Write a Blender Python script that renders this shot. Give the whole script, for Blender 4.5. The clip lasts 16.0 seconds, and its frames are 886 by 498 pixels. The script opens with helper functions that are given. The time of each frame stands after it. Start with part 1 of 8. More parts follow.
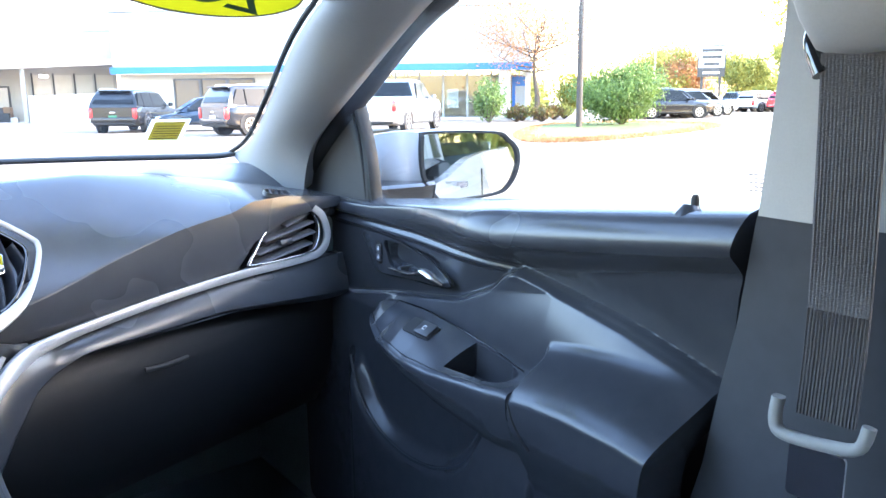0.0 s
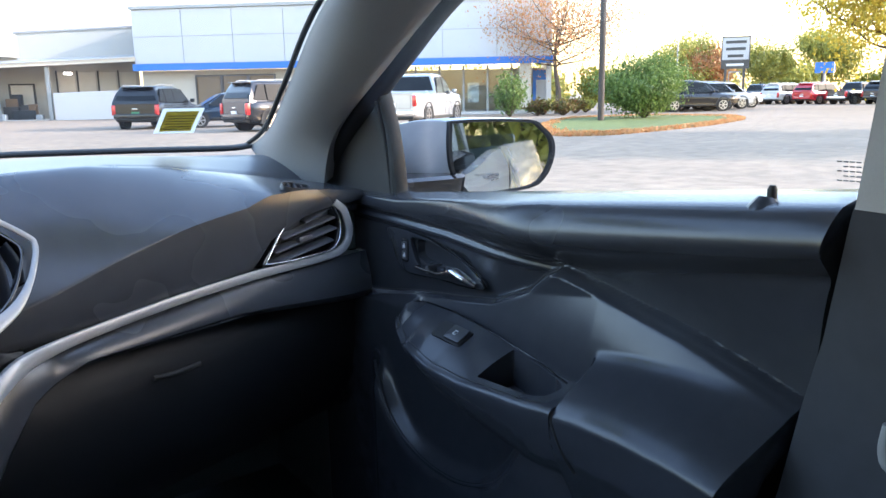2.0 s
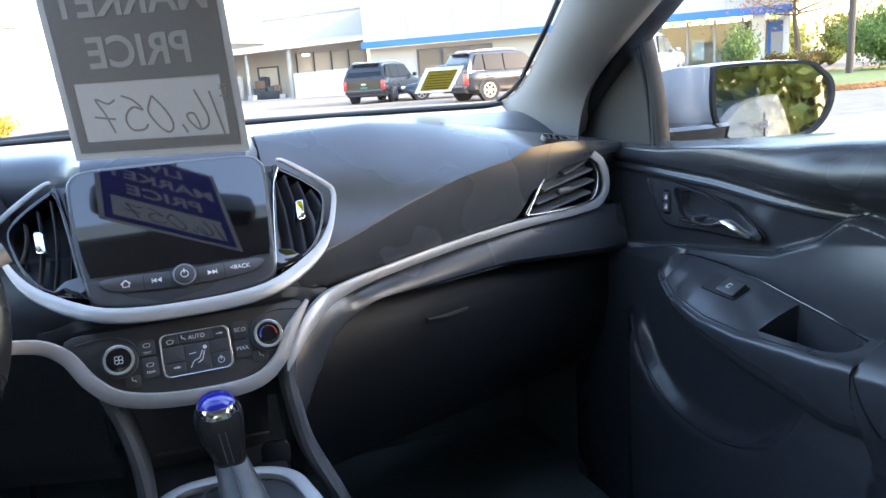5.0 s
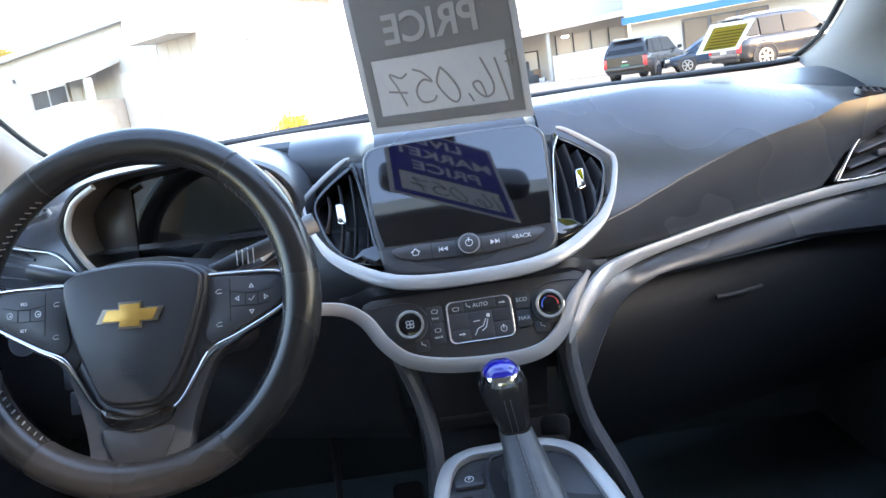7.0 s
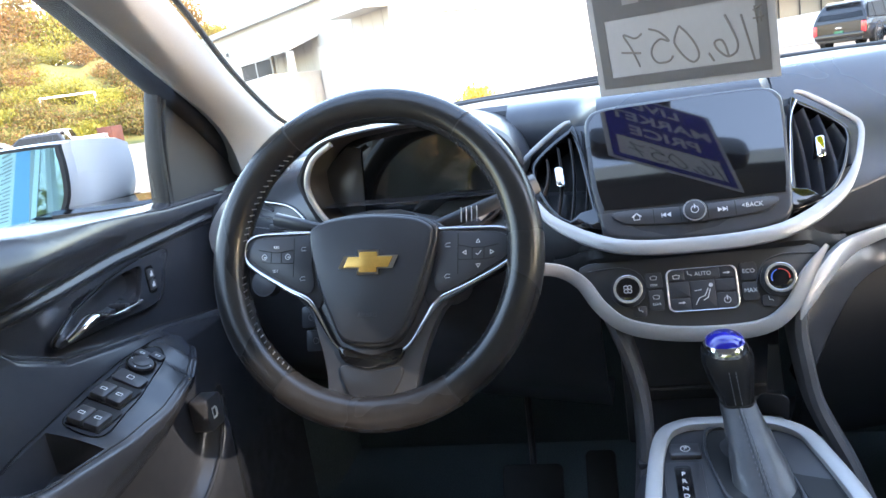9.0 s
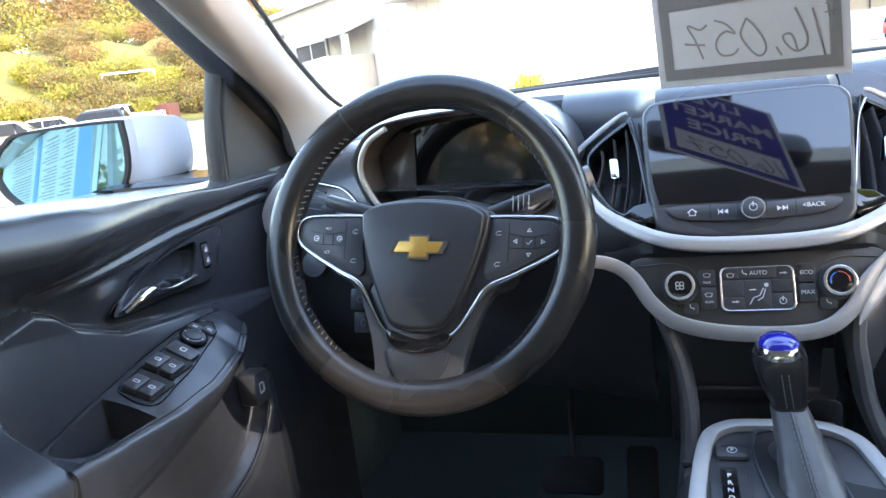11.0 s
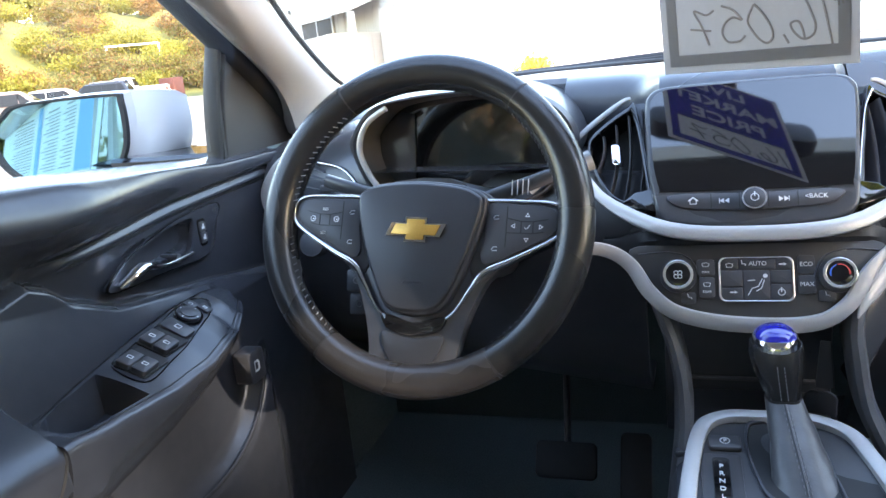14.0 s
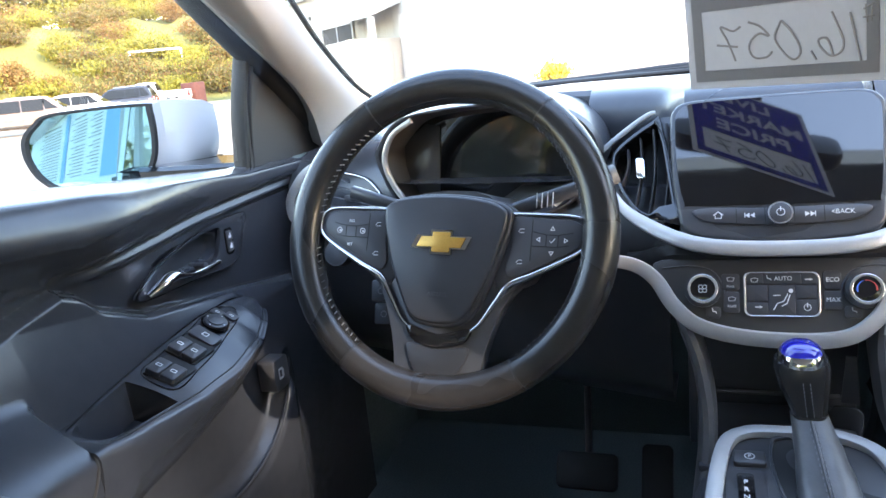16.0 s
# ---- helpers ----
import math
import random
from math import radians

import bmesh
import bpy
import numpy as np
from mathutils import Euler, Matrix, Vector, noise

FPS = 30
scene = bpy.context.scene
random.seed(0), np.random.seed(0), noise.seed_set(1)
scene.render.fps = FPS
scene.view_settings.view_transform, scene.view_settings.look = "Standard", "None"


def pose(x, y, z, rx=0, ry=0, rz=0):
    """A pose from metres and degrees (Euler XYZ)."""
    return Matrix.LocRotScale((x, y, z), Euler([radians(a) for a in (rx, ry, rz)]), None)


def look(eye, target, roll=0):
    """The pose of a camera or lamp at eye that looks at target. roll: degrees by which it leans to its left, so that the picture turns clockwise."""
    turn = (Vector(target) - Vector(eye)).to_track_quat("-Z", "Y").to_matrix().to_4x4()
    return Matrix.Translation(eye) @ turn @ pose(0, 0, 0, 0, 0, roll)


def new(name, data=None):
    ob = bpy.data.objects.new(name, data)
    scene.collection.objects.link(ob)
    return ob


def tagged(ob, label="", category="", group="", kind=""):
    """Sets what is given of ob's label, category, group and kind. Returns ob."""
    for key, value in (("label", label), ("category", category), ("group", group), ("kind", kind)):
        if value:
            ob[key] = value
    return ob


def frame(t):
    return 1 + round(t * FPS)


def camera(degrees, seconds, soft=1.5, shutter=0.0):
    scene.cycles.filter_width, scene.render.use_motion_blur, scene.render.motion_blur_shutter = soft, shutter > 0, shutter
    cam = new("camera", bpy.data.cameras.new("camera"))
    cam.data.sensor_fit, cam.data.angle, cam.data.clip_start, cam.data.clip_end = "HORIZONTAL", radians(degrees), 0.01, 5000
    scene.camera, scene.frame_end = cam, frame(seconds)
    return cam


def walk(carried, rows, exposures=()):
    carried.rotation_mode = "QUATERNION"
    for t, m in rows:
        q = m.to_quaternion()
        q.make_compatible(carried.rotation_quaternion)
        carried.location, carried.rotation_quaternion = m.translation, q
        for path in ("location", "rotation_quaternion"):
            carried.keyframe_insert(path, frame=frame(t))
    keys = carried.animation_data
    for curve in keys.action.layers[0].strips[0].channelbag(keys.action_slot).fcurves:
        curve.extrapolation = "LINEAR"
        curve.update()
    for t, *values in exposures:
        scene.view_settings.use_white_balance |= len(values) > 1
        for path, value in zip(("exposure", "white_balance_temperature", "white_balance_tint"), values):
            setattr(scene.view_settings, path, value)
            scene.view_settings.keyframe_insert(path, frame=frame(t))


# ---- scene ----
cam = camera(61.6, 16.0, soft=1.5)
PATH = [
    (0, (0.021, 0.015, 1.143), (1.237, 1.554, 0.752), -0.5),
    (0.5, (0.076, 0.093, 1.16), (1.445, 1.512, 0.823), -1.7),
    (1, (0.09, 0.098, 1.144), (1.469, 1.507, 0.806), -0.8),
    (1.5, (0.08, 0.096, 1.133), (1.367, 1.581, 0.759), -0.4),
    (2, (0.065, 0.098, 1.129), (1.236, 1.668, 0.725), -0.9),
    (2.5, (0.052, 0.096, 1.13), (1.119, 1.733, 0.703), -1.7),
    (3, (0.048, 0.096, 1.122), (1.026, 1.782, 0.674), -2.2),
    (5.3, (-0.004, 0.128, 1.107), (0.593, 1.981, 0.647), -4.4),
    (5.5, (-0.003, 0.129, 1.114), (0.543, 1.998, 0.657), -4.7),
    (6, (-0.006, 0.14, 1.109), (0.374, 2.052, 0.663), -6.2),
    (6.5, (-0.006, 0.15, 1.094), (0.179, 2.092, 0.652), -7.8),
    (7, (-0.024, 0.156, 1.089), (-0.037, 2.108, 0.655), -8.6),
    (7.5, (-0.033, 0.152, 1.088), (-0.221, 2.096, 0.657), -10.0),
    (8, (-0.051, 0.145, 1.088), (-0.386, 2.067, 0.648), -10.3),
    (8.5, (-0.064, 0.14, 1.088), (-0.483, 2.046, 0.649), -9.5),
    (9, (-0.073, 0.137, 1.086), (-0.553, 2.029, 0.651), -8.8),
    (9.5, (-0.076, 0.135, 1.084), (-0.603, 2.014, 0.649), -8.4),
    (12, (-0.078, 0.135, 1.089), (-0.695, 1.979, 0.62), -6.9),
    (12.5, (-0.077, 0.14, 1.086), (-0.693, 1.982, 0.607), -6.7),
    (13, (-0.081, 0.142, 1.089), (-0.694, 1.981, 0.599), -6.5),
    (13.5, (-0.078, 0.143, 1.087), (-0.686, 1.982, 0.589), -6.3),
    (14, (-0.075, 0.143, 1.087), (-0.681, 1.982, 0.586), -6.0),
    (14.5, (-0.08, 0.142, 1.086), (-0.69, 1.98, 0.587), -5.8),
    (15, (-0.081, 0.139, 1.092), (-0.701, 1.976, 0.599), -5.8),
    (15.5, (-0.082, 0.136, 1.095), (-0.716, 1.969, 0.608), -5.8),
    (16, (-0.08, 0.136, 1.097), (-0.731, 1.964, 0.614), -5.9),
]
BASE_STOPS = 2.0
EXPOSURES = [(t, s + BASE_STOPS, 5800 if t < 0.8 else 6000 if t < 4.0 else 6250 if t < 8.5 else 6450, 25) for t, s in ((0.0, 1.35), (0.2, 1.0), (0.5, 0.45), (1.0, 0.15), (1.5, 0.05), (3.0, 0.1), (5.3, 0.72), (6.5, 0.86), (8.0, 0.95), (9.0, 1.0), (12.0, 1.06), (16.0, 1.1))]
walk(cam, [(t, look(eye, target, roll)) for t, eye, target, roll in PATH], EXPOSURES)

# ---- world and sun ----
SUN_AZ, SUN_EL = 124.0, 20.0   # degrees clockwise from straight ahead, and up
w = bpy.data.worlds.new("sky")
scene.world = w
w.use_nodes = True
wn = w.node_tree.nodes
sky = wn.new("ShaderNodeTexSky")
sky.sky_type, sky.sun_disc = "NISHITA", False
sky.sun_elevation, sky.sun_rotation = radians(SUN_EL), radians(SUN_AZ)
sky.air_density, sky.dust_density, sky.ozone_density = 1.7, 1.0, 2.0
w.node_tree.links.new(sky.outputs[0], wn["Background"].inputs[0])
wn["Background"].inputs[1].default_value = 0.28
sun = new("sun", bpy.data.lights.new("sun", "SUN"))
sun.data.energy, sun.data.angle, sun.data.color = 2.2, radians(0.6), (1.0, 0.9, 0.74)
az, el = radians(SUN_AZ), radians(SUN_EL)
sun.matrix_world = look((0, 0, 0), (-math.sin(az) * math.cos(el), -math.cos(az) * math.cos(el), -math.sin(el)))

# ---- materials ----
def mat(name, base, rough=0.5, metal=0.0, vary=0.15, scale=40.0, bump=0.0, bscale=400.0, coat=0.0, stain=0.1, dist=0.002, rvary=0.08):
    m = bpy.data.materials.new(name)
    m.use_nodes = True
    nt = m.node_tree
    b = nt.nodes["Principled BSDF"]
    b.inputs["Metallic"].default_value = metal
    b.inputs["Coat Weight"].default_value = coat
    b.inputs["Coat Roughness"].default_value = 0.06
    tc = nt.nodes.new("ShaderNodeTexCoord")
    n1, n2 = nt.nodes.new("ShaderNodeTexNoise"), nt.nodes.new("ShaderNodeTexNoise")
    n1.inputs["Scale"].default_value, n1.inputs["Detail"].default_value = scale, 5
    n2.inputs["Scale"].default_value, n2.inputs["Detail"].default_value = scale * 0.09, 3
    for n in (n1, n2):
        nt.links.new(tc.outputs["Object"], n.inputs["Vector"])
    mix = nt.nodes.new("ShaderNodeMix")
    mix.data_type = "RGBA"
    mix.inputs[6].default_value = (*[c * (1 - vary) for c in base], 1)
    mix.inputs[7].default_value = (*[min(1, c * (1 + vary)) for c in base], 1)
    nt.links.new(n1.outputs[0], mix.inputs[0])
    mix2 = nt.nodes.new("ShaderNodeMix")
    mix2.data_type, mix2.blend_type = "RGBA", "MULTIPLY"
    mix2.inputs[0].default_value = stain
    nt.links.new(mix.outputs[2], mix2.inputs[6])
    nt.links.new(n2.outputs[0], mix2.inputs[7])
    nt.links.new(mix2.outputs[2], b.inputs["Base Color"])
    rr = nt.nodes.new("ShaderNodeMapRange")
    rr.inputs[3].default_value, rr.inputs[4].default_value = max(0.02, rough - rvary), min(1, rough + rvary)
    nt.links.new(n2.outputs[0], rr.inputs[0])
    nt.links.new(rr.outputs[0], b.inputs["Roughness"])
    if bump:
        n3, bp = nt.nodes.new("ShaderNodeTexNoise"), nt.nodes.new("ShaderNodeBump")
        n3.inputs["Scale"].default_value, n3.inputs["Detail"].default_value = bscale, 2
        nt.links.new(tc.outputs["Object"], n3.inputs["Vector"])
        bp.inputs["Strength"].default_value, bp.inputs["Distance"].default_value = bump, dist
        nt.links.new(n3.outputs[0], bp.inputs["Height"])
        nt.links.new(bp.outputs[0], b.inputs["Normal"])
    return m


def leaf_mat(name, cols, trans=0.35):
    m = bpy.data.materials.new(name)
    m.use_nodes = True
    nt = m.node_tree
    b = nt.nodes["Principled BSDF"]
    geo, ramp = nt.nodes.new("ShaderNodeNewGeometry"), nt.nodes.new("ShaderNodeValToRGB")
    e = ramp.color_ramp.elements
    while len(e) < len(cols):
        e.new(0.5)
    for i, c in enumerate(cols):
        e[i].position, e[i].color = i / max(1, len(cols) - 1), (*c, 1)
    nt.links.new(geo.outputs["Random Per Island"], ramp.inputs[0])
    nt.links.new(ramp.outputs[0], b.inputs["Base Color"])
    b.inputs["Roughness"].default_value = 0.6
    t, a = nt.nodes.new("ShaderNodeBsdfTranslucent"), nt.nodes.new("ShaderNodeMixShader")
    nt.links.new(ramp.outputs[0], t.inputs[0])
    a.inputs[0].default_value = trans
    nt.links.new(b.outputs[0], a.inputs[1])
    nt.links.new(t.outputs[0], a.inputs[2])
    nt.links.new(a.outputs[0], nt.nodes["Material Output"].inputs[0])
    return m


def glass_mat(name, tint=(0.93, 0.96, 0.94), refl=0.06):
    m = bpy.data.materials.new(name)
    m.use_nodes = True
    nt = m.node_tree
    t, g, a = nt.nodes.new("ShaderNodeBsdfTransparent"), nt.nodes.new("ShaderNodeBsdfGlossy"), nt.nodes.new("ShaderNodeMixShader")
    t.inputs[0].default_value = (*tint, 1)
    g.inputs["Roughness"].default_value = 0.02
    lw, pw_, mul = nt.nodes.new("ShaderNodeLayerWeight"), nt.nodes.new("ShaderNodeMath"), nt.nodes.new("ShaderNodeMath")
    pw_.operation, mul.operation = "POWER", "MULTIPLY_ADD"
    pw_.inputs[1].default_value = 4.0
    mul.inputs[1].default_value, mul.inputs[2].default_value = 0.6, refl
    nt.links.new(lw.outputs["Facing"], pw_.inputs[0])
    nt.links.new(pw_.outputs[0], mul.inputs[0])
    nt.links.new(mul.outputs[0], a.inputs[0])
    nt.links.new(t.outputs[0], a.inputs[1])
    nt.links.new(g.outputs[0], a.inputs[2])
    nt.links.new(a.outputs[0], nt.nodes["Material Output"].inputs[0])
    return m


def paper_mat(name, base, trans=0.5):
    m = bpy.data.materials.new(name)
    m.use_nodes = True
    nt = m.node_tree
    d, t, a = nt.nodes.new("ShaderNodeBsdfDiffuse"), nt.nodes.new("ShaderNodeBsdfTranslucent"), nt.nodes.new("ShaderNodeMixShader")
    n = nt.nodes.new("ShaderNodeTexNoise")
    n.inputs["Scale"].default_value = 30
    mx = nt.nodes.new("ShaderNodeMix")
    mx.data_type = "RGBA"
    mx.inputs[6].default_value, mx.inputs[7].default_value = (*[c * 0.93 for c in base], 1), (*base, 1)
    nt.links.new(n.outputs[0], mx.inputs[0])
    for s in (d, t):
        nt.links.new(mx.outputs[2], s.inputs[0])
    a.inputs[0].default_value = trans
    nt.links.new(d.outputs[0], a.inputs[1])
    nt.links.new(t.outputs[0], a.inputs[2])
    nt.links.new(a.outputs[0], nt.nodes["Material Output"].inputs[0])
    return m


DASH = mat("dash_soft_vinyl", (0.056, 0.060, 0.068), 0.28, vary=0.14, bump=0.6, bscale=620, dist=0.00018)
DASHTOP = mat("dash_top_vinyl", (0.080, 0.083, 0.092), 0.36, vary=0.14, bump=0.6, bscale=620, dist=0.00018)
DOORM = mat("door_moulding", (0.037, 0.040, 0.047), 0.25, vary=0.14, bump=0.5, bscale=650, dist=0.00016)
CORNER = mat("corner_trim_plastic", (0.030, 0.029, 0.028), 0.55, vary=0.15, bump=0.3, bscale=700, dist=0.0006)
DARKFACE = mat("panel_face_plastic", (0.050, 0.049, 0.048), 0.42, vary=0.12, bump=0.3, bscale=800, dist=0.0005)
LEGGREY = mat("satin_grey_plastic", (0.13, 0.132, 0.138), 0.36, vary=0.1, bump=0.2, bscale=800, dist=0.0005)
# dash plastic again, with shade mixed into its black
SHADEBLACK = mat("shade_black_plastic", (0.010, 0.011, 0.013), 0.55, vary=0.15, bump=0.3, bscale=900, dist=0.0005)
DARK = mat("dark_plastic", (0.056, 0.058, 0.064), 0.33, vary=0.2, bump=0.2, bscale=900, dist=0.0004)
GLOSS = mat("piano_black", (0.008, 0.008, 0.009), 0.07, vary=0.1, coat=0.6, rvary=0.02)
BUTTON = mat("button_plastic", (0.052, 0.052, 0.056), 0.38, vary=0.1)
SILVER = mat("satin_silver_paint", (0.48, 0.475, 0.465), 0.34, metal=0.25, vary=0.05, scale=300)
SATINCHROME = mat("satin_chrome", (0.86, 0.86, 0.87), 0.24, metal=1.0, vary=0.04, rvary=0.03)
CHROME = mat("chrome", (0.75, 0.75, 0.77), 0.09, metal=1.0, vary=0.04, rvary=0.03)
HUBVINYL = mat("hub_vinyl", (0.034, 0.036, 0.041), 0.34, vary=0.14, bump=0.6, bscale=620, dist=0.00018)
LEATHER = mat("black_leather", (0.020, 0.0195, 0.019), 0.25, vary=0.2, bump=0.5, bscale=550, dist=0.00016, rvary=0.14)
LEATHERW = mat("worn_leather", (0.030, 0.027, 0.025), 0.27, vary=0.35, scale=60, bump=0.5, bscale=550, dist=0.00016, rvary=0.16)
# lighter copy of the leather, sky sheen put into its colour
SHEENHIDE = mat("sheen_grey_leather", (0.085, 0.085, 0.087), 0.30, vary=0.3, scale=60, bump=0.6, bscale=420, dist=0.00022, rvary=0.14)
STITCH = mat("thread", (0.17, 0.17, 0.18), 0.8, vary=0.2)
PILLAR = mat("grey_pillar_trim", (0.26, 0.257, 0.25), 0.62, vary=0.08, scale=500, bump=0.3, bscale=1200, dist=0.0005)
BEIGE = mat("pale_trim", (0.42, 0.41, 0.39), 0.6, vary=0.06, scale=400, bump=0.2, bscale=900, dist=0.0005)
LINER = mat("headliner", (0.70, 0.69, 0.67), 0.9, vary=0.08, scale=300, bump=0.3, bscale=700)
RUBBER = mat("black_rubber", (0.012, 0.012, 0.012), 0.65, vary=0.2)
# teal lift of the lens veil is mixed into the carpet colour
CARPET = mat("veiled_carpet", (0.115, 0.150, 0.150), 0.95, vary=0.5, scale=300, bump=0.8, bscale=500, dist=0.003)
CLOTH = mat("grey_seat_cloth", (0.16, 0.17, 0.19), 0.85, vary=0.15, scale=600, bump=0.5, bscale=900, dist=0.001)
WEB = mat("belt_webbing", (0.082, 0.077, 0.084), 0.6, vary=0.3, scale=500, bump=0.6, bscale=800, dist=0.001)
ICON = mat("pale_print", (0.75, 0.75, 0.75), 0.6, vary=0.05)
GREYPRINT = mat("grey_print", (0.25, 0.25, 0.25), 0.6, vary=0.05)
RED = mat("red_print", (0.6, 0.05, 0.04), 0.5)
BLUEP = mat("blue_print", (0.05, 0.15, 0.6), 0.5)
GOLD = mat("gold_badge", (0.62, 0.36, 0.08), 0.3, metal=0.5, vary=0.15, scale=600)
SHIFTBLUE = mat("deep_blue_gloss", (0.02, 0.02, 0.32), 0.06, vary=0.1, coat=1.0, rvary=0.02)
WHITEPAINT = mat("white_car_paint", (0.52, 0.53, 0.55), 0.25, vary=0.03, coat=0.8)
SCREEN = mat("screen_glass", (0.004, 0.004, 0.005), 0.03, vary=0.1, coat=1.0, rvary=0.01)
MIRROR = mat("mirror_glass", (0.62, 0.65, 0.66), 0.015, metal=1.0, vary=0.01, stain=0.0, rvary=0.005)
BMIRROR = mat("blue_mirror_glass", (0.30, 0.50, 0.56), 0.015, metal=1.0, vary=0.01, stain=0.0, rvary=0.005)
GLASS = glass_mat("clear_glass")
TINTED = glass_mat("tinted_glass", (0.46, 0.49, 0.47))
PAPER = paper_mat("white_paper", (0.54, 0.52, 0.52), 0.35)
# light coming through the paper is painted as these greys
SHOWFIELD = paper_mat("print_show_through", (0.35, 0.335, 0.335), 0.5)
SHOWPALE = paper_mat("pale_show_through", (0.60, 0.58, 0.58), 0.5)
PAPERBLUE = paper_mat("blue_print_paper", (0.05, 0.045, 0.24), 0.3)
INK = mat("marker_ink", (0.05, 0.05, 0.06), 0.7)
GREENINK = mat("dark_green_ink", (0.05, 0.13, 0.03), 0.7)
GREYINK = mat("grey_ink", (0.27, 0.24, 0.225), 0.8)
YELLOWFILM = paper_mat("yellow_film", (0.60, 0.54, 0.03), 0.75)
OLIVEFILM = paper_mat("olive_film", (0.60, 0.50, 0.16), 0.8)
CLEARFILM = paper_mat("milky_film", (0.80, 0.80, 0.76), 0.85)
STICKER = paper_mat("sticker_white", (0.75, 0.8, 0.8), 0.4)
STICKERBLUE = paper_mat("sticker_blue", (0.28, 0.50, 0.70), 0.4)
ASPHALT = mat("gravelly_asphalt", (0.31, 0.24, 0.17), 0.9, vary=0.55, scale=3.2, bump=0.6, bscale=25, dist=0.02, stain=0.4)
GRASS = mat("grass", (0.13, 0.17, 0.04), 0.9, vary=0.5, scale=4, bump=0.8, bscale=30, dist=0.03, stain=0.4)
DRYGRASS = mat("dry_grass", (0.17, 0.16, 0.035), 0.9, vary=0.4, scale=0.8, bump=0.8, bscale=8, dist=0.1, stain=0.4)
WHITEWALL = mat("white_metal_cladding", (0.52, 0.53, 0.55), 0.5, vary=0.04, scale=2, stain=0.08)
OFFWHITE = mat("off_white_cladding", (0.42, 0.41, 0.385), 0.6, vary=0.05, scale=2, stain=0.1)
JOINT = mat("panel_joint", (0.35, 0.36, 0.38), 0.6)
CREAM = mat("cream_render", (0.55, 0.50, 0.42), 0.8, vary=0.08, scale=3)
BLUESTRIPE = mat("blue_fascia", (0.02, 0.17, 0.62), 0.35, vary=0.05, scale=3)
BARK = mat("bark", (0.10, 0.075, 0.055), 0.9, vary=0.35, scale=12, bump=0.8, bscale=30, dist=0.02)
POSTM = mat("dark_post", (0.045, 0.035, 0.03), 0.7, vary=0.3)
STEEL = mat("grey_steel", (0.35, 0.36, 0.37), 0.5, metal=0.5)
CARGLASS = mat("car_dark_glass", (0.008, 0.009, 0.010), 0.08, vary=0.1, coat=0.0, rvary=0.02)
CARGLASS.node_tree.nodes["Principled BSDF"].inputs["Specular IOR Level"].default_value = 0.2
TYRE = mat("tyre", (0.015, 0.015, 0.015), 0.8, vary=0.2)
RIM = mat("alloy", (0.5, 0.5, 0.52), 0.3, metal=0.9)
TAIL = mat("tail_lamp_red", (0.55, 0.02, 0.02), 0.15, coat=0.8)
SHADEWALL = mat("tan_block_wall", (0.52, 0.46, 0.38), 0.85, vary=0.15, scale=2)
BAYWALL = mat("pale_block_wall", (0.40, 0.36, 0.30), 0.85, vary=0.15, scale=2, stain=0.2)
CARDBOARD = mat("cardboard", (0.18, 0.11, 0.06), 0.9, vary=0.2, scale=4)
DARKIN = mat("dim_interior", (0.06, 0.055, 0.05), 0.9, vary=0.3, scale=1.5)
RUST = mat("rusty_red_steel", (0.07, 0.02, 0.012), 0.8, vary=0.3, scale=5)
YELLOWMACH = mat("yellow_machine_paint", (0.75, 0.45, 0.02), 0.5, vary=0.15)
CONCRETE = mat("pale_concrete", (0.55, 0.53, 0.50), 0.9, vary=0.12, scale=3, stain=0.2)


# ---- builders ----
def mesh(name, V, F, m, parent=None, label="", smooth=True, bevel=0.0, seg=2, at=None):
    """One mesh object; parent makes it a part."""
    me = bpy.data.meshes.new(name)
    me.from_pydata([tuple(v) for v in V], [], [tuple(f) for f in F])
    bm = bmesh.new()
    bm.from_mesh(me)
    bmesh.ops.remove_doubles(bm, verts=bm.verts, dist=1e-6)
    if bevel:
        ed = [e for e in bm.edges if len(e.link_faces) == 2 and e.calc_face_angle(0) > 0.5]
        bmesh.ops.bevel(bm, geom=ed, offset=bevel, segments=seg, affect="EDGES", profile=0.5, clamp_overlap=True)
    bmesh.ops.recalc_face_normals(bm, faces=bm.faces)
    bm.to_mesh(me)
    bm.free()
    if smooth:
        for p in me.polygons:
            p.use_smooth = True
        me.set_sharp_from_angle(angle=radians(40))
    if m:
        me.materials.append(m)
    ob = new(name, me)
    if at is not None:
        ob.matrix_basis = at
    if parent:
        attach(ob, parent)
    if label:
        ob["label"] = label
    return ob


def world_of(ob):
    m = ob.matrix_basis.copy()
    return world_of(ob.parent) @ ob.matrix_parent_inverse @ m if ob.parent else m


def attach(ob, parent):
    """Makes ob a part, left where it is."""
    ob.parent = parent
    ob.matrix_parent_inverse = world_of(parent).inverted()


def empty(name, label, category, group="", kind="", at=(0, 0, 0)):
    ob = new(name)
    ob.empty_display_size = 0.05
    ob.location = at
    return tagged(ob, label, category, group, kind)


def box(cx, cy, cz, sx, sy, sz):
    V = [(cx + sx / 2 * a, cy + sy / 2 * b, cz + sz / 2 * c) for a in (-1, 1) for b in (-1, 1) for c in (-1, 1)]
    F = [(0, 1, 3, 2), (4, 6, 7, 5), (0, 4, 5, 1), (2, 3, 7, 6), (0, 2, 6, 4), (1, 5, 7, 3)]
    return V, F


def join(*vf):
    V, F = [], []
    for v, f in vf:
        o = len(V)
        V += list(v)
        F += [tuple(i + o for i in q) for q in f]
    return V, F


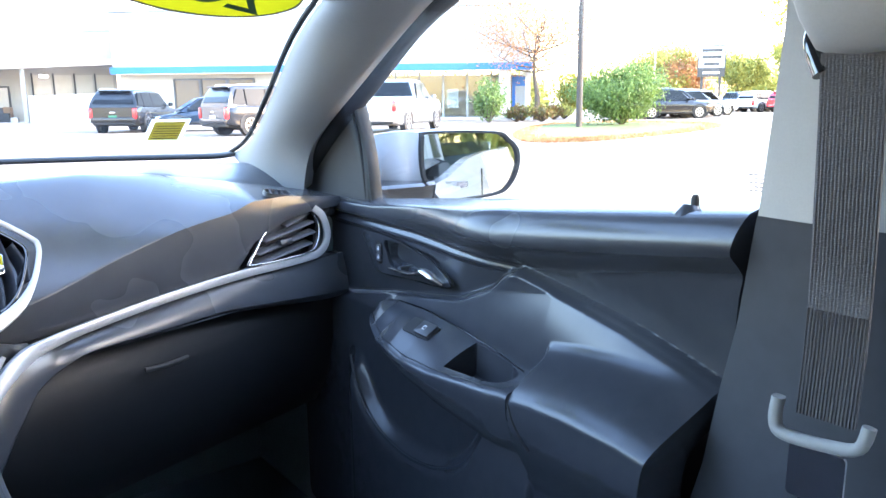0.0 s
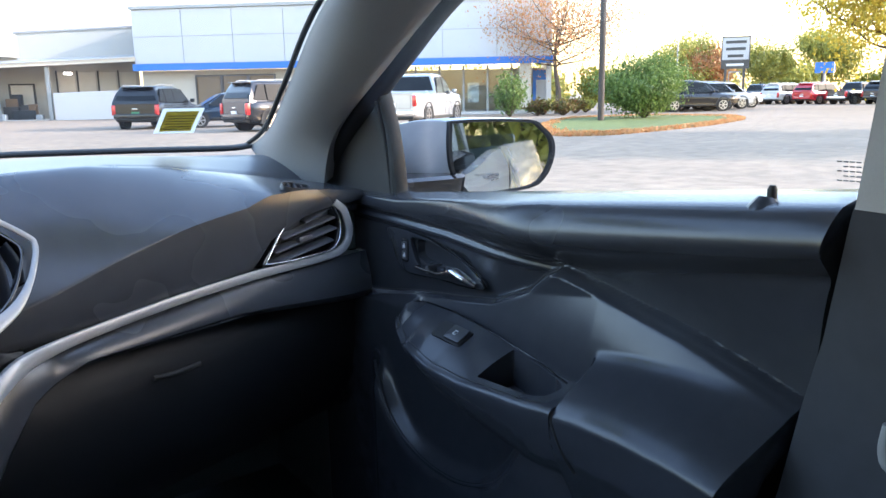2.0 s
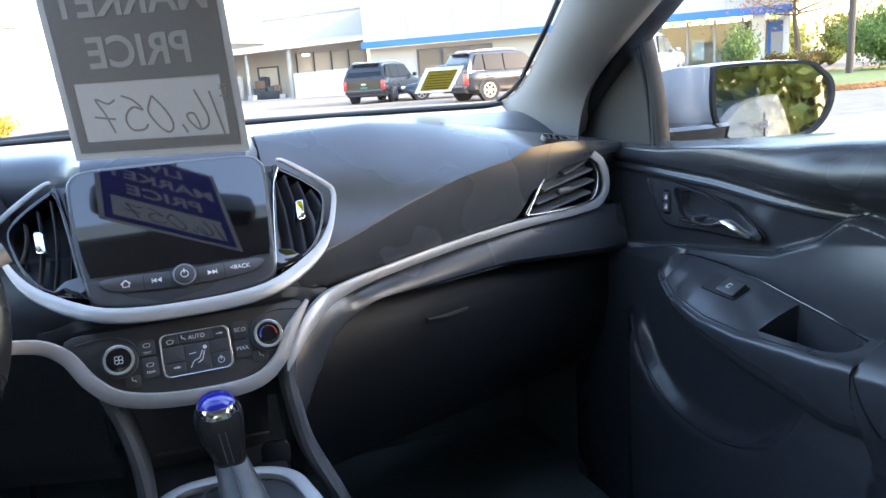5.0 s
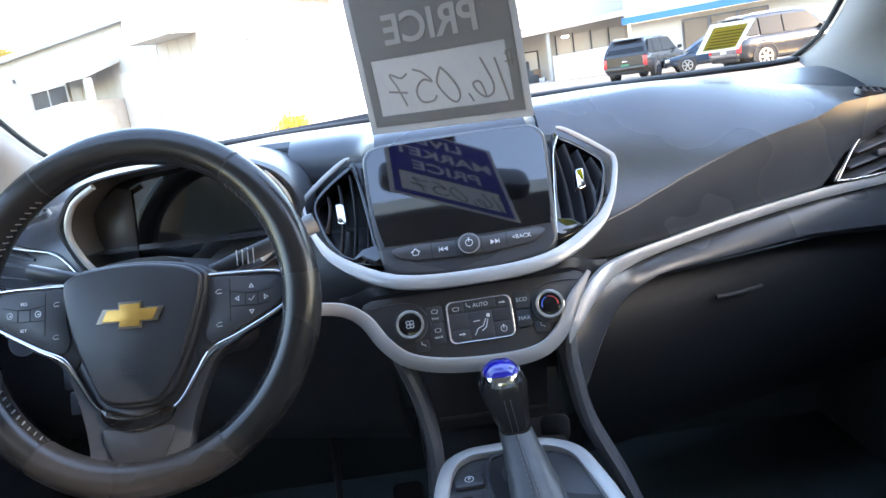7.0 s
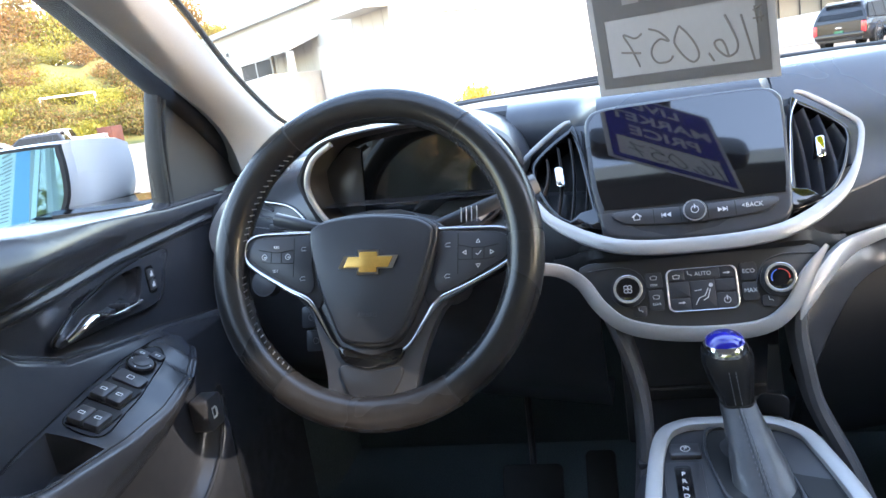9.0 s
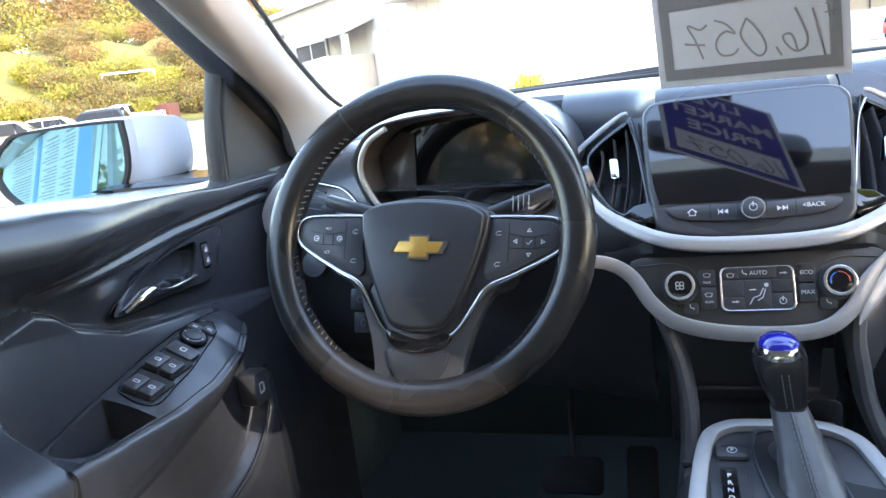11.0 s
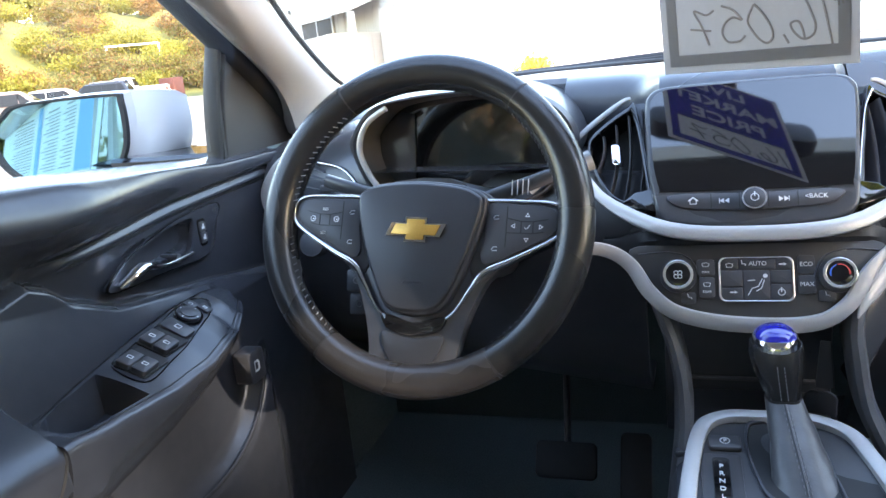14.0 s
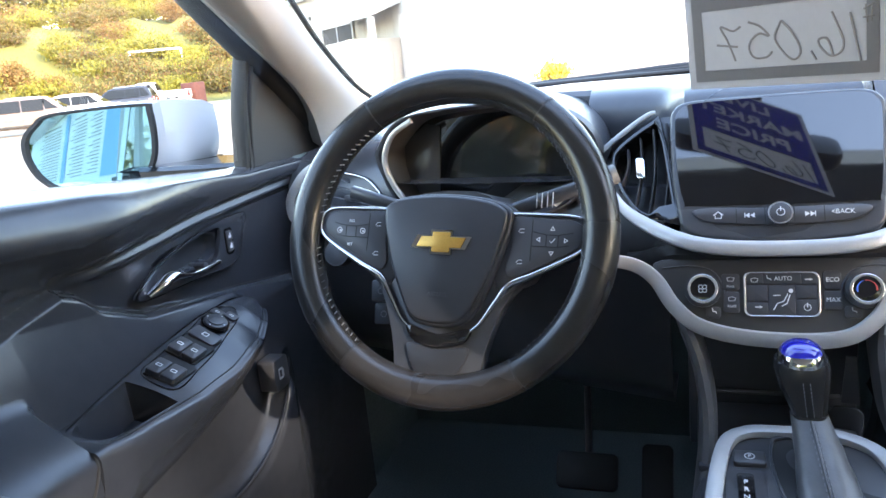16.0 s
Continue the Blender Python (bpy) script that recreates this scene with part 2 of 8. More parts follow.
def grid(P, closed=False):
    n, k = len(P), len(P[0])
    V = [tuple(p) for r in P for p in r]
    F = []
    for i in range(n - 1):
        for j in range(k if closed else k - 1):
            j2 = (j + 1) % k
            F.append((i * k + j, i * k + j2, (i + 1) * k + j2, (i + 1) * k + j))
    return V, F


def shell(P, off):
    """A grid with thickness: off is the vector to its back."""
    n, k = len(P), len(P[0])
    V, F = grid(P)
    o = Vector(off)
    V2 = [tuple(Vector(v) + o) for v in V]
    F2 = [tuple(i + n * k for i in reversed(f)) for f in F]
    rim = [i for i in range(k)] + [i * k + k - 1 for i in range(1, n)] + [(n - 1) * k + j for j in range(k - 2, -1, -1)] + [i * k for i in range(n - 2, 0, -1)]
    S = [(rim[i], rim[(i + 1) % len(rim)], rim[(i + 1) % len(rim)] + n * k, rim[i] + n * k) for i in range(len(rim))]
    return V + V2, F + F2 + S


def curve(pts, n=8, closed=False):
    """A smooth line through points (Catmull-Rom)."""
    P = [Vector(p) for p in pts]
    out, N = [], len(P)
    for i in range(N if closed else N - 1):
        g = (lambda j: P[j % N]) if closed else (lambda j: P[min(max(j, 0), N - 1)])
        a, b, c, d = g(i - 1), g(i), g(i + 1), g(i + 2)
        for q in range(n):
            t = q / n
            out.append(0.5 * ((2 * b) + (c - a) * t + (2 * a - 5 * b + 4 * c - d) * t * t + (3 * b - a - 3 * c + d) * t ** 3))
    if not closed:
        out.append(P[-1])
    return out


def sweep(path, w, h, up=(0, 0, 1), closed=False, k=12, taper=None, power=2.4):
    """A rounded bar along a path: w across, h along up."""
    P = [Vector(p) for p in path]
    N, rings = len(P), []
    for i, p in enumerate(P):
        a, b = (P[(i - 1) % N], P[(i + 1) % N]) if closed else (P[max(i - 1, 0)], P[min(i + 1, N - 1)])
        t = (b - a).normalized()
        s = t.cross(Vector(up))
        s = s.normalized() if s.length > 1e-6 else Vector((1, 0, 0))
        u = s.cross(t)
        f = taper(i / (N - 1)) if taper else 1.0
        r = []
        for j in range(k):
            c, d = math.cos(2 * math.pi * j / k), math.sin(2 * math.pi * j / k)
            c, d = math.copysign(abs(c) ** (2 / power), c), math.copysign(abs(d) ** (2 / power), d)
            r.append(p + s * (w / 2 * c * f) + u * (h / 2 * d * f))
        rings.append(r)
    if closed:
        rings.append(rings[0])
        return grid(rings, True)
    V, F = grid(rings, True)
    F += [tuple(range(k)), tuple((N - 1) * k + j for j in reversed(range(k)))]
    return V, F


def plane_at(o, tilt=0.0, turn=0.0, roll=0.0):
    """Axes of a face that looks back at the seats: x right, y up along it, z out of it; tilt leans its top forward."""
    return Matrix.Translation(o) @ Euler((radians(90 - tilt), 0, radians(turn)), "XYZ").to_matrix().to_4x4() @ Matrix.Rotation(radians(roll), 4, "Z")


def slab(outline, lo, hi, M=None):
    """A flat plate of the 2D outline from height lo to hi, in the axes M."""
    n = len(outline)
    V = [(p[0], p[1], lo) for p in outline] + [(p[0], p[1], hi) for p in outline]
    F = [tuple(reversed(range(n))), tuple(range(n, 2 * n))] + [(i, (i + 1) % n, n + (i + 1) % n, n + i) for i in range(n)]
    if M is not None:
        V = [tuple(M @ Vector(v)) for v in V]
    return V, F


def frame2d(outer, inner, lo, hi, M=None):
    """A flat ring between two outlines of as many points."""
    n = len(outer)
    V = [(*p[:2], z) for z in (lo, hi) for q in (outer, inner) for p in q]
    F = []
    for i in range(n):
        j = (i + 1) % n
        F += [(i, j, 2 * n + j, 2 * n + i), (n + j, n + i, 3 * n + i, 3 * n + j), (2 * n + i, 2 * n + j, 3 * n + j, 3 * n + i), (j, i, n + i, n + j)]
    if M is not None:
        V = [tuple(M @ Vector(v)) for v in V]
    return V, F


def rrect(x0, y0, x1, y1, r=0.004, n=4):
    out = []
    for cx, cy, a0 in ((x1 - r, y1 - r, 0), (x0 + r, y1 - r, 90), (x0 + r, y0 + r, 180), (x1 - r, y0 + r, 270)):
        for i in range(n + 1):
            a = radians(a0 + 90 * i / n)
            out.append((cx + r * math.cos(a), cy + r * math.sin(a)))
    return out


def disc(cx, cy, r, n=28):
    return [(cx + r * math.cos(2 * math.pi * i / n), cy + r * math.sin(2 * math.pi * i / n)) for i in range(n)]


def shrink(o, f, c=None):
    c = c or (sum(p[0] for p in o) / len(o), sum(p[1] for p in o) / len(o))
    return [(c[0] + (p[0] - c[0]) * f, c[1] + (p[1] - c[1]) * f) for p in o]


def writing(name, body, size, m, M, parent=None, depth=0.0004, mirrored=False, space=1.0, shear=0.0, bold=0.0):
    cu = bpy.data.curves.new(name, "FONT")
    cu.body, cu.size, cu.extrude, cu.align_x, cu.align_y, cu.space_line, cu.shear, cu.offset = body, size, depth, "CENTER", "CENTER", space, shear, bold
    tmp = new(name, cu)
    me = bpy.data.meshes.new_from_object(tmp.evaluated_get(bpy.context.evaluated_depsgraph_get()))
    bpy.data.objects.remove(tmp)
    if mirrored:
        me.transform(Matrix.Diagonal((-1, 1, 1, 1)))
        me.flip_normals()
    me.materials.append(m)
    ob = new(name, me)
    ob.matrix_basis = M
    if parent:
        attach(ob, parent)
    return ob


def lerp(x, xs, ys):
    return float(np.interp(x, xs, ys))


def step(x):
    x = min(1.0, max(0.0, x))
    return x * x * (3 - 2 * x)


# ---- the car: shell ----
def pt(u, v, M, h=0.0):
    return tuple(M @ Vector((u, v, h)))


def shield(x, f):
    """A point of the windscreen: f from its foot (0) to its head (1)."""
    y0, y1 = 1.70 - 0.5 * x * x, 0.66 - 0.12 * x * x
    return (x * (1 - 0.14 * f), y0 + (y1 - y0) * f, 1.035 + 0.36 * f + 0.035 * math.sin(math.pi * f))


windscreen = mesh("windscreen", *grid([[shield(-0.76 + 1.46 * i / 24, j / 14) for i in range(25)] for j in range(15)]), GLASS)
windscreen.visible_shadow = False
tagged(windscreen, "raked clear windscreen of the parked car", "windscreen", kind="structure")
mesh("seal", *sweep(curve([(-0.668, 1.575, 1.034), (-0.645, 1.545, 1.035)] + [shield(-0.60 + 1.20 * i / 12, 0.0) for i in range(13)] + [(0.645, 1.545, 1.035), (0.668, 1.575, 1.034)], 4), 0.03, 0.012), RUBBER, windscreen, "black rubber seal along the foot")
for s in (-1, 1):
    mesh("seal", *sweep([shield(0.70 if s > 0 else -0.755, j / 12) for j in range(13)], 0.022, 0.016), RUBBER, windscreen)

# pillars
for s in (-1, 1):
    I = curve([(0.668, 1.56, 1.035), (0.648, 1.42, 1.072), (0.618, 1.26, 1.150), (0.585, 1.05, 1.265), (0.545, 0.68, 1.392)], 6)
    if s < 0:
        I = curve([(0.706, 1.56, 1.035), (0.684, 1.42, 1.072), (0.666, 1.26, 1.150), (0.634, 1.05, 1.265), (0.585, 0.68, 1.392)], 6)
    O = curve([(0.695, 1.30, 0.975), (0.690, 1.245, 1.065), (0.682, 1.07, 1.168), (0.667, 0.875, 1.266), (0.625, 0.60, 1.362)], 6)
    P = []
    for a, b in zip(I, O):
        row = []
        for j in range(13):
            f = j / 12
            c = a.lerp(b, f)
            bul = 0.030 * math.sin(math.pi * f) ** 0.8
            c = c + Vector((-bul, -bul * 0.5, -bul * 0.2))
            row.append((s * c.x, c.y, c.z))
        P.append(row)
    ob = mesh("pillar_front", *shell(P, (s * 0.03, 0.02, 0.01)), PILLAR)
    tagged(ob, "smooth grey front roof pillar trim beside the windscreen", "pillar", kind="structure")
    mesh("black_edge", *sweep([(s * (q.x - 0.002), q.y + 0.012, q.z + 0.003) for q in I], 0.009, 0.008), RUBBER, ob, "black edge along the windscreen")
    # seam where the upper pillar trim begins
    k = 19
    mesh("trim_joint", *sweep([(p[0] - s * 0.001, p[1] - 0.001, p[2]) for p in P[k]], 0.003, 0.003), DARK, ob)
    # centre pillar
    P = []
    fr_ = [0.0, 0.02, 0.12, 0.3, 0.5, 0.65, 0.8, 0.95, 1.0]
    for z, y0, y1, x in ((0.30, 0.56, 0.28, 0.72), (0.60, 0.475, 0.26, 0.712), (0.755, 0.43, 0.24, 0.702), (0.85, 0.411, 0.23, 0.695), (0.919, 0.395, 0.21, 0.69), (1.03, 0.376, 0.19, 0.678), (1.036, 0.374, 0.19, 0.676)):
        P.append([(s * (x - 0.012 * math.sin(math.pi * fr_[j]) + (0.04 if j in (0, 8) else 0)), y0 + (y1 - y0) * fr_[j], z) for j in range(9)])
    ob = mesh("pillar_centre", *shell(P, (s * 0.05, 0, 0)), DARK)
    tagged(ob, "centre door pillar, black below and pale grey above", "pillar", kind="structure")
    P = []
    for z, y0, y1, x in ((1.036, 0.372, 0.19, 0.674), (1.12, 0.356, 0.19, 0.656), (1.20, 0.341, 0.19, 0.638), (1.30, 0.325, 0.18, 0.612), (1.38, 0.32, 0.14, 0.56)):
        P.append([(s * (x - 0.012 * math.sin(math.pi * fr_[j]) + (0.04 if j in (0, 8) else 0)), y0 + (y1 - y0) * fr_[j], z) for j in range(9)])
    mesh("upper_trim", *shell(P, (s * 0.04, 0, 0)), BEIGE, ob, "pale grey upper pillar cover")

# roof, floor and the rear that close the cabin
P = []
for j in range(13):
    y = 0.68 - 2.16 * j / 12
    P.append([(x, y - 0.1 * x * x, 1.395 - 0.065 * abs(x / 0.62) ** 4 + 0.03 * math.sin(math.pi * j / 12)) for x in [-0.64 + 1.28 * i / 16 for i in range(17)]])
ceil_ob = tagged(mesh("headliner", *shell(P, (0, 0, 0.04)), LINER), "pale woven headliner over the cabin", "ceiling", kind="structure")
floor_ob = tagged(mesh("floor", *join(box(0, 0.12, 0.27, 1.62, 3.1, 0.04), box(0, 1.64, 0.46, 1.62, 0.04, 0.42), box(-0.735, 1.45, 0.62, 0.04, 0.42, 0.70), box(0.735, 1.45, 0.62, 0.04, 0.42, 0.70), box(-0.775, 0.0, 0.34, 0.06, 2.9, 0.14), box(0.775, 0.0, 0.34, 0.06, 2.9, 0.14)), CARPET, bevel=0.01), "dark carpeted cabin floor", "floor", kind="structure")
rear_ob = tagged(mesh("rear_wall", *join(box(0, -1.42, 0.72, 1.44, 0.06, 0.86)), CARPET, bevel=0.01), "dark carpeted panel behind the rear bench", "wall", kind="structure")
fire_ob = tagged(mesh("firewall", *box(0, 1.63, 0.80, 1.40, 0.05, 0.40), DARK, bevel=0.01), "black bulkhead under the windscreen", "wall", kind="structure")

# outer skin with side glass, white
for s in (-1, 1):
    P = []
    for i in range(31):
        y = 1.45 - 3.4 * i / 30
        row = []
        for j in range(11):
            z = 0.22 + 0.80 * j / 10
            zz = 0.22 + (0.725 + 0.035 * step((0.5 - y) / 0.6) + 0.06 * (1.1 - y) * (1 if y > -0.6 else 0.6) + (0.0 if y > -0.6 else 0.04)) * j / 10
            x = 0.80 + 0.085 * math.sin(math.pi * (0.12 + 0.80 * j / 10)) - 0.02 * max(0, -y - 0.6) ** 2 + 0.012 * step((z - 0.62) / 0.03) - 0.03 * (j / 10) ** 6
            row.append((s * x, y, zz))
        P.append(row)
    ob = mesh("body_side", *shell(P, (-s * 0.03, 0, 0)), WHITEPAINT)
    tagged(ob, "glossy white outer body side of the car", "car body", kind="structure")
    mesh("door_handle", *sweep(curve([(s * 0.895, 0.42, 0.83), (s * 0.925, 0.46, 0.835), (s * 0.925, 0.58, 0.838), (s * 0.89, 0.62, 0.835)], 4), 0.012, 0.022), WHITEPAINT, ob)
    mesh("door_seam", *sweep([(s * 0.893, 0.33, 0.35 + 0.06 * i) for i in range(12)], 0.004, 0.006, up=(0, 1, 0)), RUBBER, ob)
    P = [[(s * (0.745 - 0.085 * f), y, 1.02 + 0.033 * (1.1 - y) + (0.32 - 0.05 * max(0, -y)) * f) for f in [j / 4 for j in range(5)]] for y in [0.33 - 1.55 * i / 10 for i in range(11)]]
    g = tagged(mesh("rear_side_glass", *grid(P), TINTED), "tinted rear door window", "window", kind="structure")
    mesh("roof_rail", *sweep([(s * (0.690 - 0.02 * abs(y - 0.2)), y, 1.388 - 0.06 * max(0, -y - 0.3)) for y in [0.66 - 1.86 * i / 14 for i in range(15)]], 0.15, 0.07), WHITEPAINT, ob)

# ---- doors ----
BELT = ([0.30, 0.39, 0.556, 0.765, 1.082, 1.30, 1.40], [1.050, 1.042, 1.026, 1.006, 0.975, 0.970, 0.968])
ROLL = ([0.30, 0.40, 0.54, 0.715, 0.80, 0.979, 1.307, 1.40], [0.995, 0.982, 0.962, 0.938, 0.948, 0.958, 0.955, 0.955])
BODY = ([0.30, 0.436, 0.483, 0.548, 0.663, 0.735, 0.762, 0.790, 0.853, 0.929, 1.045, 1.184, 1.40], [0.790, 0.838, 0.854, 0.873, 0.898, 0.912, 0.900, 0.876, 0.849, 0.838, 0.824, 0.799, 0.770])
EDGE = ([0.30, 0.60, 0.735, 0.966, 1.289, 1.40], [0.86, 0.897, 0.914, 0.932, 0.943, 0.943])
REAR = ([0.29, 0.60, 0.747, 0.788, 0.838, 0.911, 1.023, 1.06], [0.57, 0.490, 0.446, 0.436, 0.422, 0.405, 0.384, 0.378])
ARMTOP = ([0.38, 0.42, 0.48, 0.545, 0.60, 0.66], [0.785, 0.799, 0.808, 0.812, 0.810, 0.802])
ZU = ([0.60, 0.65, 0.70, 0.74, 0.79, 0.836, 0.91, 0.98, 1.02, 1.05], [0.790, 0.791, 0.793, 0.799, 0.807, 0.815, 0.824, 0.824, 0.818, 0.802])
FALL = ([0.60, 0.655, 0.71, 0.80, 0.87, 0.95, 1.02], [0.0, 0.002, 0.011, 0.034, 0.044, 0.040, 0.018])
XI = ([0.60, 0.645, 0.68, 0.85, 0.90, 0.94, 0.98, 1.005, 1.02, 1.035], [0.622, 0.617, 0.611, 0.612, 0.617, 0.626, 0.641, 0.655, 0.667, 0.682])
PADEND = 0.648


def side_shift(s):
    """The driver's armrest lies a little further back and lower."""
    return (0.0, 0.0) if s > 0 else (0.022, 0.012)


def ramp(x):
    x = np.clip(x, 0.0, 1.0)
    return x * x * (3 - 2 * x)


LEAF = [(1.113, 0.920), (1.105, 0.893), (1.074, 0.855), (0.98, 0.857), (0.875, 0.862), (0.903, 0.887), (0.949, 0.903), (1.023, 0.918)]
LEAFCUP = [(1.050, 0.911), (1.046, 0.890), (1.028, 0.869), (0.97, 0.869), (0.913, 0.873), (0.921, 0.890), (0.949, 0.899), (1.0, 0.910)]


def leaf_shift(s):
    return (0.0, 0.0) if s > 0 else (-0.055, -0.005)


def door_depth(y, z, s=1):
    """How far the door panel stands in from its base plane; y and z may be arrays."""
    y, z = np.asarray(y, float), np.asarray(z, float)
    top, roll = np.interp(y, *BELT), np.interp(y, *ROLL)
    v = np.clip((z - roll + 0.020) / (top - roll + 0.020), 0, 1)
    d = 0.040 * np.where(v < 0.5, ramp(v / 0.5), np.sin(math.pi * np.clip(v, 0, 1)) ** 0.6) * (1 - 0.86 * ramp((y - 0.70) / 0.33))
    ed = z - np.interp(y, *EDGE)
    d = d + (0.008 * ramp(ed / 0.008) + 0.006 * np.exp(-((ed + 0.008) / 0.006) ** 2)) * ramp((y - 0.70) / 0.08)
    d = d - 0.022 * ramp((z - top + 0.008) / 0.008)
    # pull recess behind the chrome handle
    ly, lz = leaf_shift(s)
    q = ((y - ly - 0.982) / 0.062) ** 4 + ((z - lz - 0.889 - 0.06 * (y - ly - 0.982)) / 0.017) ** 4
    d = d - 0.022 * ramp((1.25 - q) / 0.5)
    dy, dz = side_shift(s)
    y, z = y + dy, z + dz
    B, zu, h = np.interp(y, *BODY), np.interp(y, *ZU), np.interp(y, *ARMTOP)
    back = ramp((0.90 - y) / 0.26)
    Bs = np.interp(y, [0.30, 0.436, 0.548, 0.663, 0.80, 0.929, 1.045, 1.40], [0.790, 0.838, 0.873, 0.895, 0.873, 0.846, 0.826, 0.775])
    r = ramp((PADEND + 0.005 - y) / 0.011)
    crest = (0.005 + 0.002 * back) * ramp((B + 0.001 - z) / 0.007)
    tt = np.clip((Bs - z) / np.maximum(0.02, Bs - zu + 0.012), 0, 1)
    slope = 0.016 * ramp(tt) * (1 - back) + 0.028 * np.sin(math.pi / 2 * tt) * back
    swell = 0.074 * ramp((h + 0.036 - z) / 0.066) * r
    tuck = -0.055 * ramp((0.768 - z) / 0.15) * r
    d = d + crest + slope + swell + tuck
    rise = ramp((z - B) / np.maximum(0.02, 0.965 - B))
    d = d + (0.020 * rise - 0.014 * (1 - rise) * ramp((z - B - 0.001) / 0.006)) * ramp((0.98 - y) / 0.25)
    # map pocket: a proud wall with a hollow above it
    yp = y - (0.0 if s > 0 else -0.034)
    q = (np.abs(yp - 0.935) / 0.18) ** 2.2 + (np.clip(0.735 - z, 0, 1) / 0.165) ** 2.2
    d = d + (0.030 * ramp((q - 0.80) / 0.35) * ramp((1.16 - yp) / 0.05) * ramp((0.72 - z) / 0.08)) * (1 - r)
    return d


def door_panel(s):
    fs = np.array([0.58 * i / 60 for i in range(60)] + [0.58 + 0.24 * i / 110 for i in range(110)] + [0.82 + 0.18 * i / 56 for i in range(57)])
    P = []
    for k, y0 in enumerate([0.352] + [0.352 + 0.218 * i / 34 for i in range(34)] + [0.57 + 0.13 * i / 60 for i in range(60)] + [0.70 + 0.64 * i / 120 for i in range(121)]):
        y = np.full(len(fs), y0)
        for _ in range(2):
            z = 0.29 + (np.interp(y, *BELT) - 0.29) * fs
            y = y0 + (np.interp(z, *REAR) - 0.352) * max(0, 0.85 - y0) / 0.498
        x = 0.722 - door_depth(y, z, s) + (0.045 if k == 0 else 0)
        row = [(s * a, b - (0.004 if k == 0 else 0), c) for a, b, c in zip(x.tolist(), y.tolist(), z.tolist())]
        row.append((s * 0.748, row[-1][1], lerp(row[-1][1], *BELT) + 0.002))
        P.append(row)
    return shell(P, (s * 0.03, 0, -0.01))


def pad_point(y, a, s):
    """A point of the armrest pod: a runs over its top from the outer edge (0) to the inner edge (1), then down its side (to 2)."""
    dy, dz = side_shift(s)
    yy = y + dy
    xi, zu = lerp(yy, *XI), lerp(yy, *ZU) - dz
    t = min(a, 1.0)
    x, z = 0.690 + (xi - 0.690) * t, zu - lerp(yy, *FALL) * t + 0.003 * math.sin(math.pi * max(0.0, t))
    if a > 1.0:
        hw = lerp(yy, [0.62, 0.70, 0.80, 0.87, 0.93, 0.99, 1.04], [0.105, 0.095, 0.066, 0.050, 0.036, 0.026, 0.012])
        g = a - 1.0
        x += lerp(g, [0, 0.08, 0.18, 0.32, 0.5, 0.7, 0.85, 1.0], [0, -0.0045, -0.0065, -0.0055, 0.0, 0.013, 0.03, 0.065])
        z -= hw * lerp(g, [0, 0.08, 0.18, 0.32, 0.5, 0.7, 0.85, 1.0], [0, 0.03, 0.10, 0.24, 0.48, 0.78, 0.93, 1.0])
        x = min(x, 0.71)
    return (s * x, y, z)


def pod(s, cup):
    """The armrest pod, with a grip cup let into its top between cup[0] and cup[1]."""
    dy = side_shift(s)[0]
    ya, yb = PADEND - 0.006 - dy, 1.037 - dy
    yr, yf, ain = cup
    n0, n1, n2 = 8, 26, 60
    ys = [ya + (yr - ya) * i / n0 for i in range(n0)] + [yr, yr + 0.0015] + [yr + 0.0015 + (yf - yr - 0.003) * i / n1 for i in range(1, n1)] + [yf - 0.0015, yf] + [yf + (yb - yf) * (1 - (1 - i / n2) ** 1.5) for i in range(1, n2 + 1)]
    P = []
    for y in ys:
        u = min(1.0, max(0.0, (yf - y) / (yf - yr)))
        ao = 0.05 + 0.42 * (1 - math.sqrt(max(0.0, 1 - u ** 3.0)))
        ai = ain - 0.20 * (1 - math.sqrt(max(0.0, 1 - u ** 9.0)))
        inside = yr + 0.001 < y < yf - 0.001
        cols = [(ao * j / 4, 0) for j in range(5)] + [(ao + (ai - ao) * (0.03 + 0.94 * j / 10), 1) for j in range(11)] + [(ai, 0)] + [(ai + (1 - ai) * j / 4, 0) for j in range(1, 5)]
        row = []
        for a, deep in cols:
            p = pad_point(y, a, s)
            row.append((p[0], p[1], p[2] - (0.046 + 0.008 * u if deep and inside else 0.0)))
        row += [pad_point(y, 1 + g, s) for g in (0.05, 0.1, 0.16, 0.24, 0.34, 0.46, 0.6, 0.72, 0.84, 1.0)]
        P.append(row)
    V, F = grid(P)
    return V, F + [tuple(range(len(P[0])))]


def on_door(y, z, s, out=0.0):
    return (s * (0.722 - float(door_depth(y, z, s)) - out), y, z)


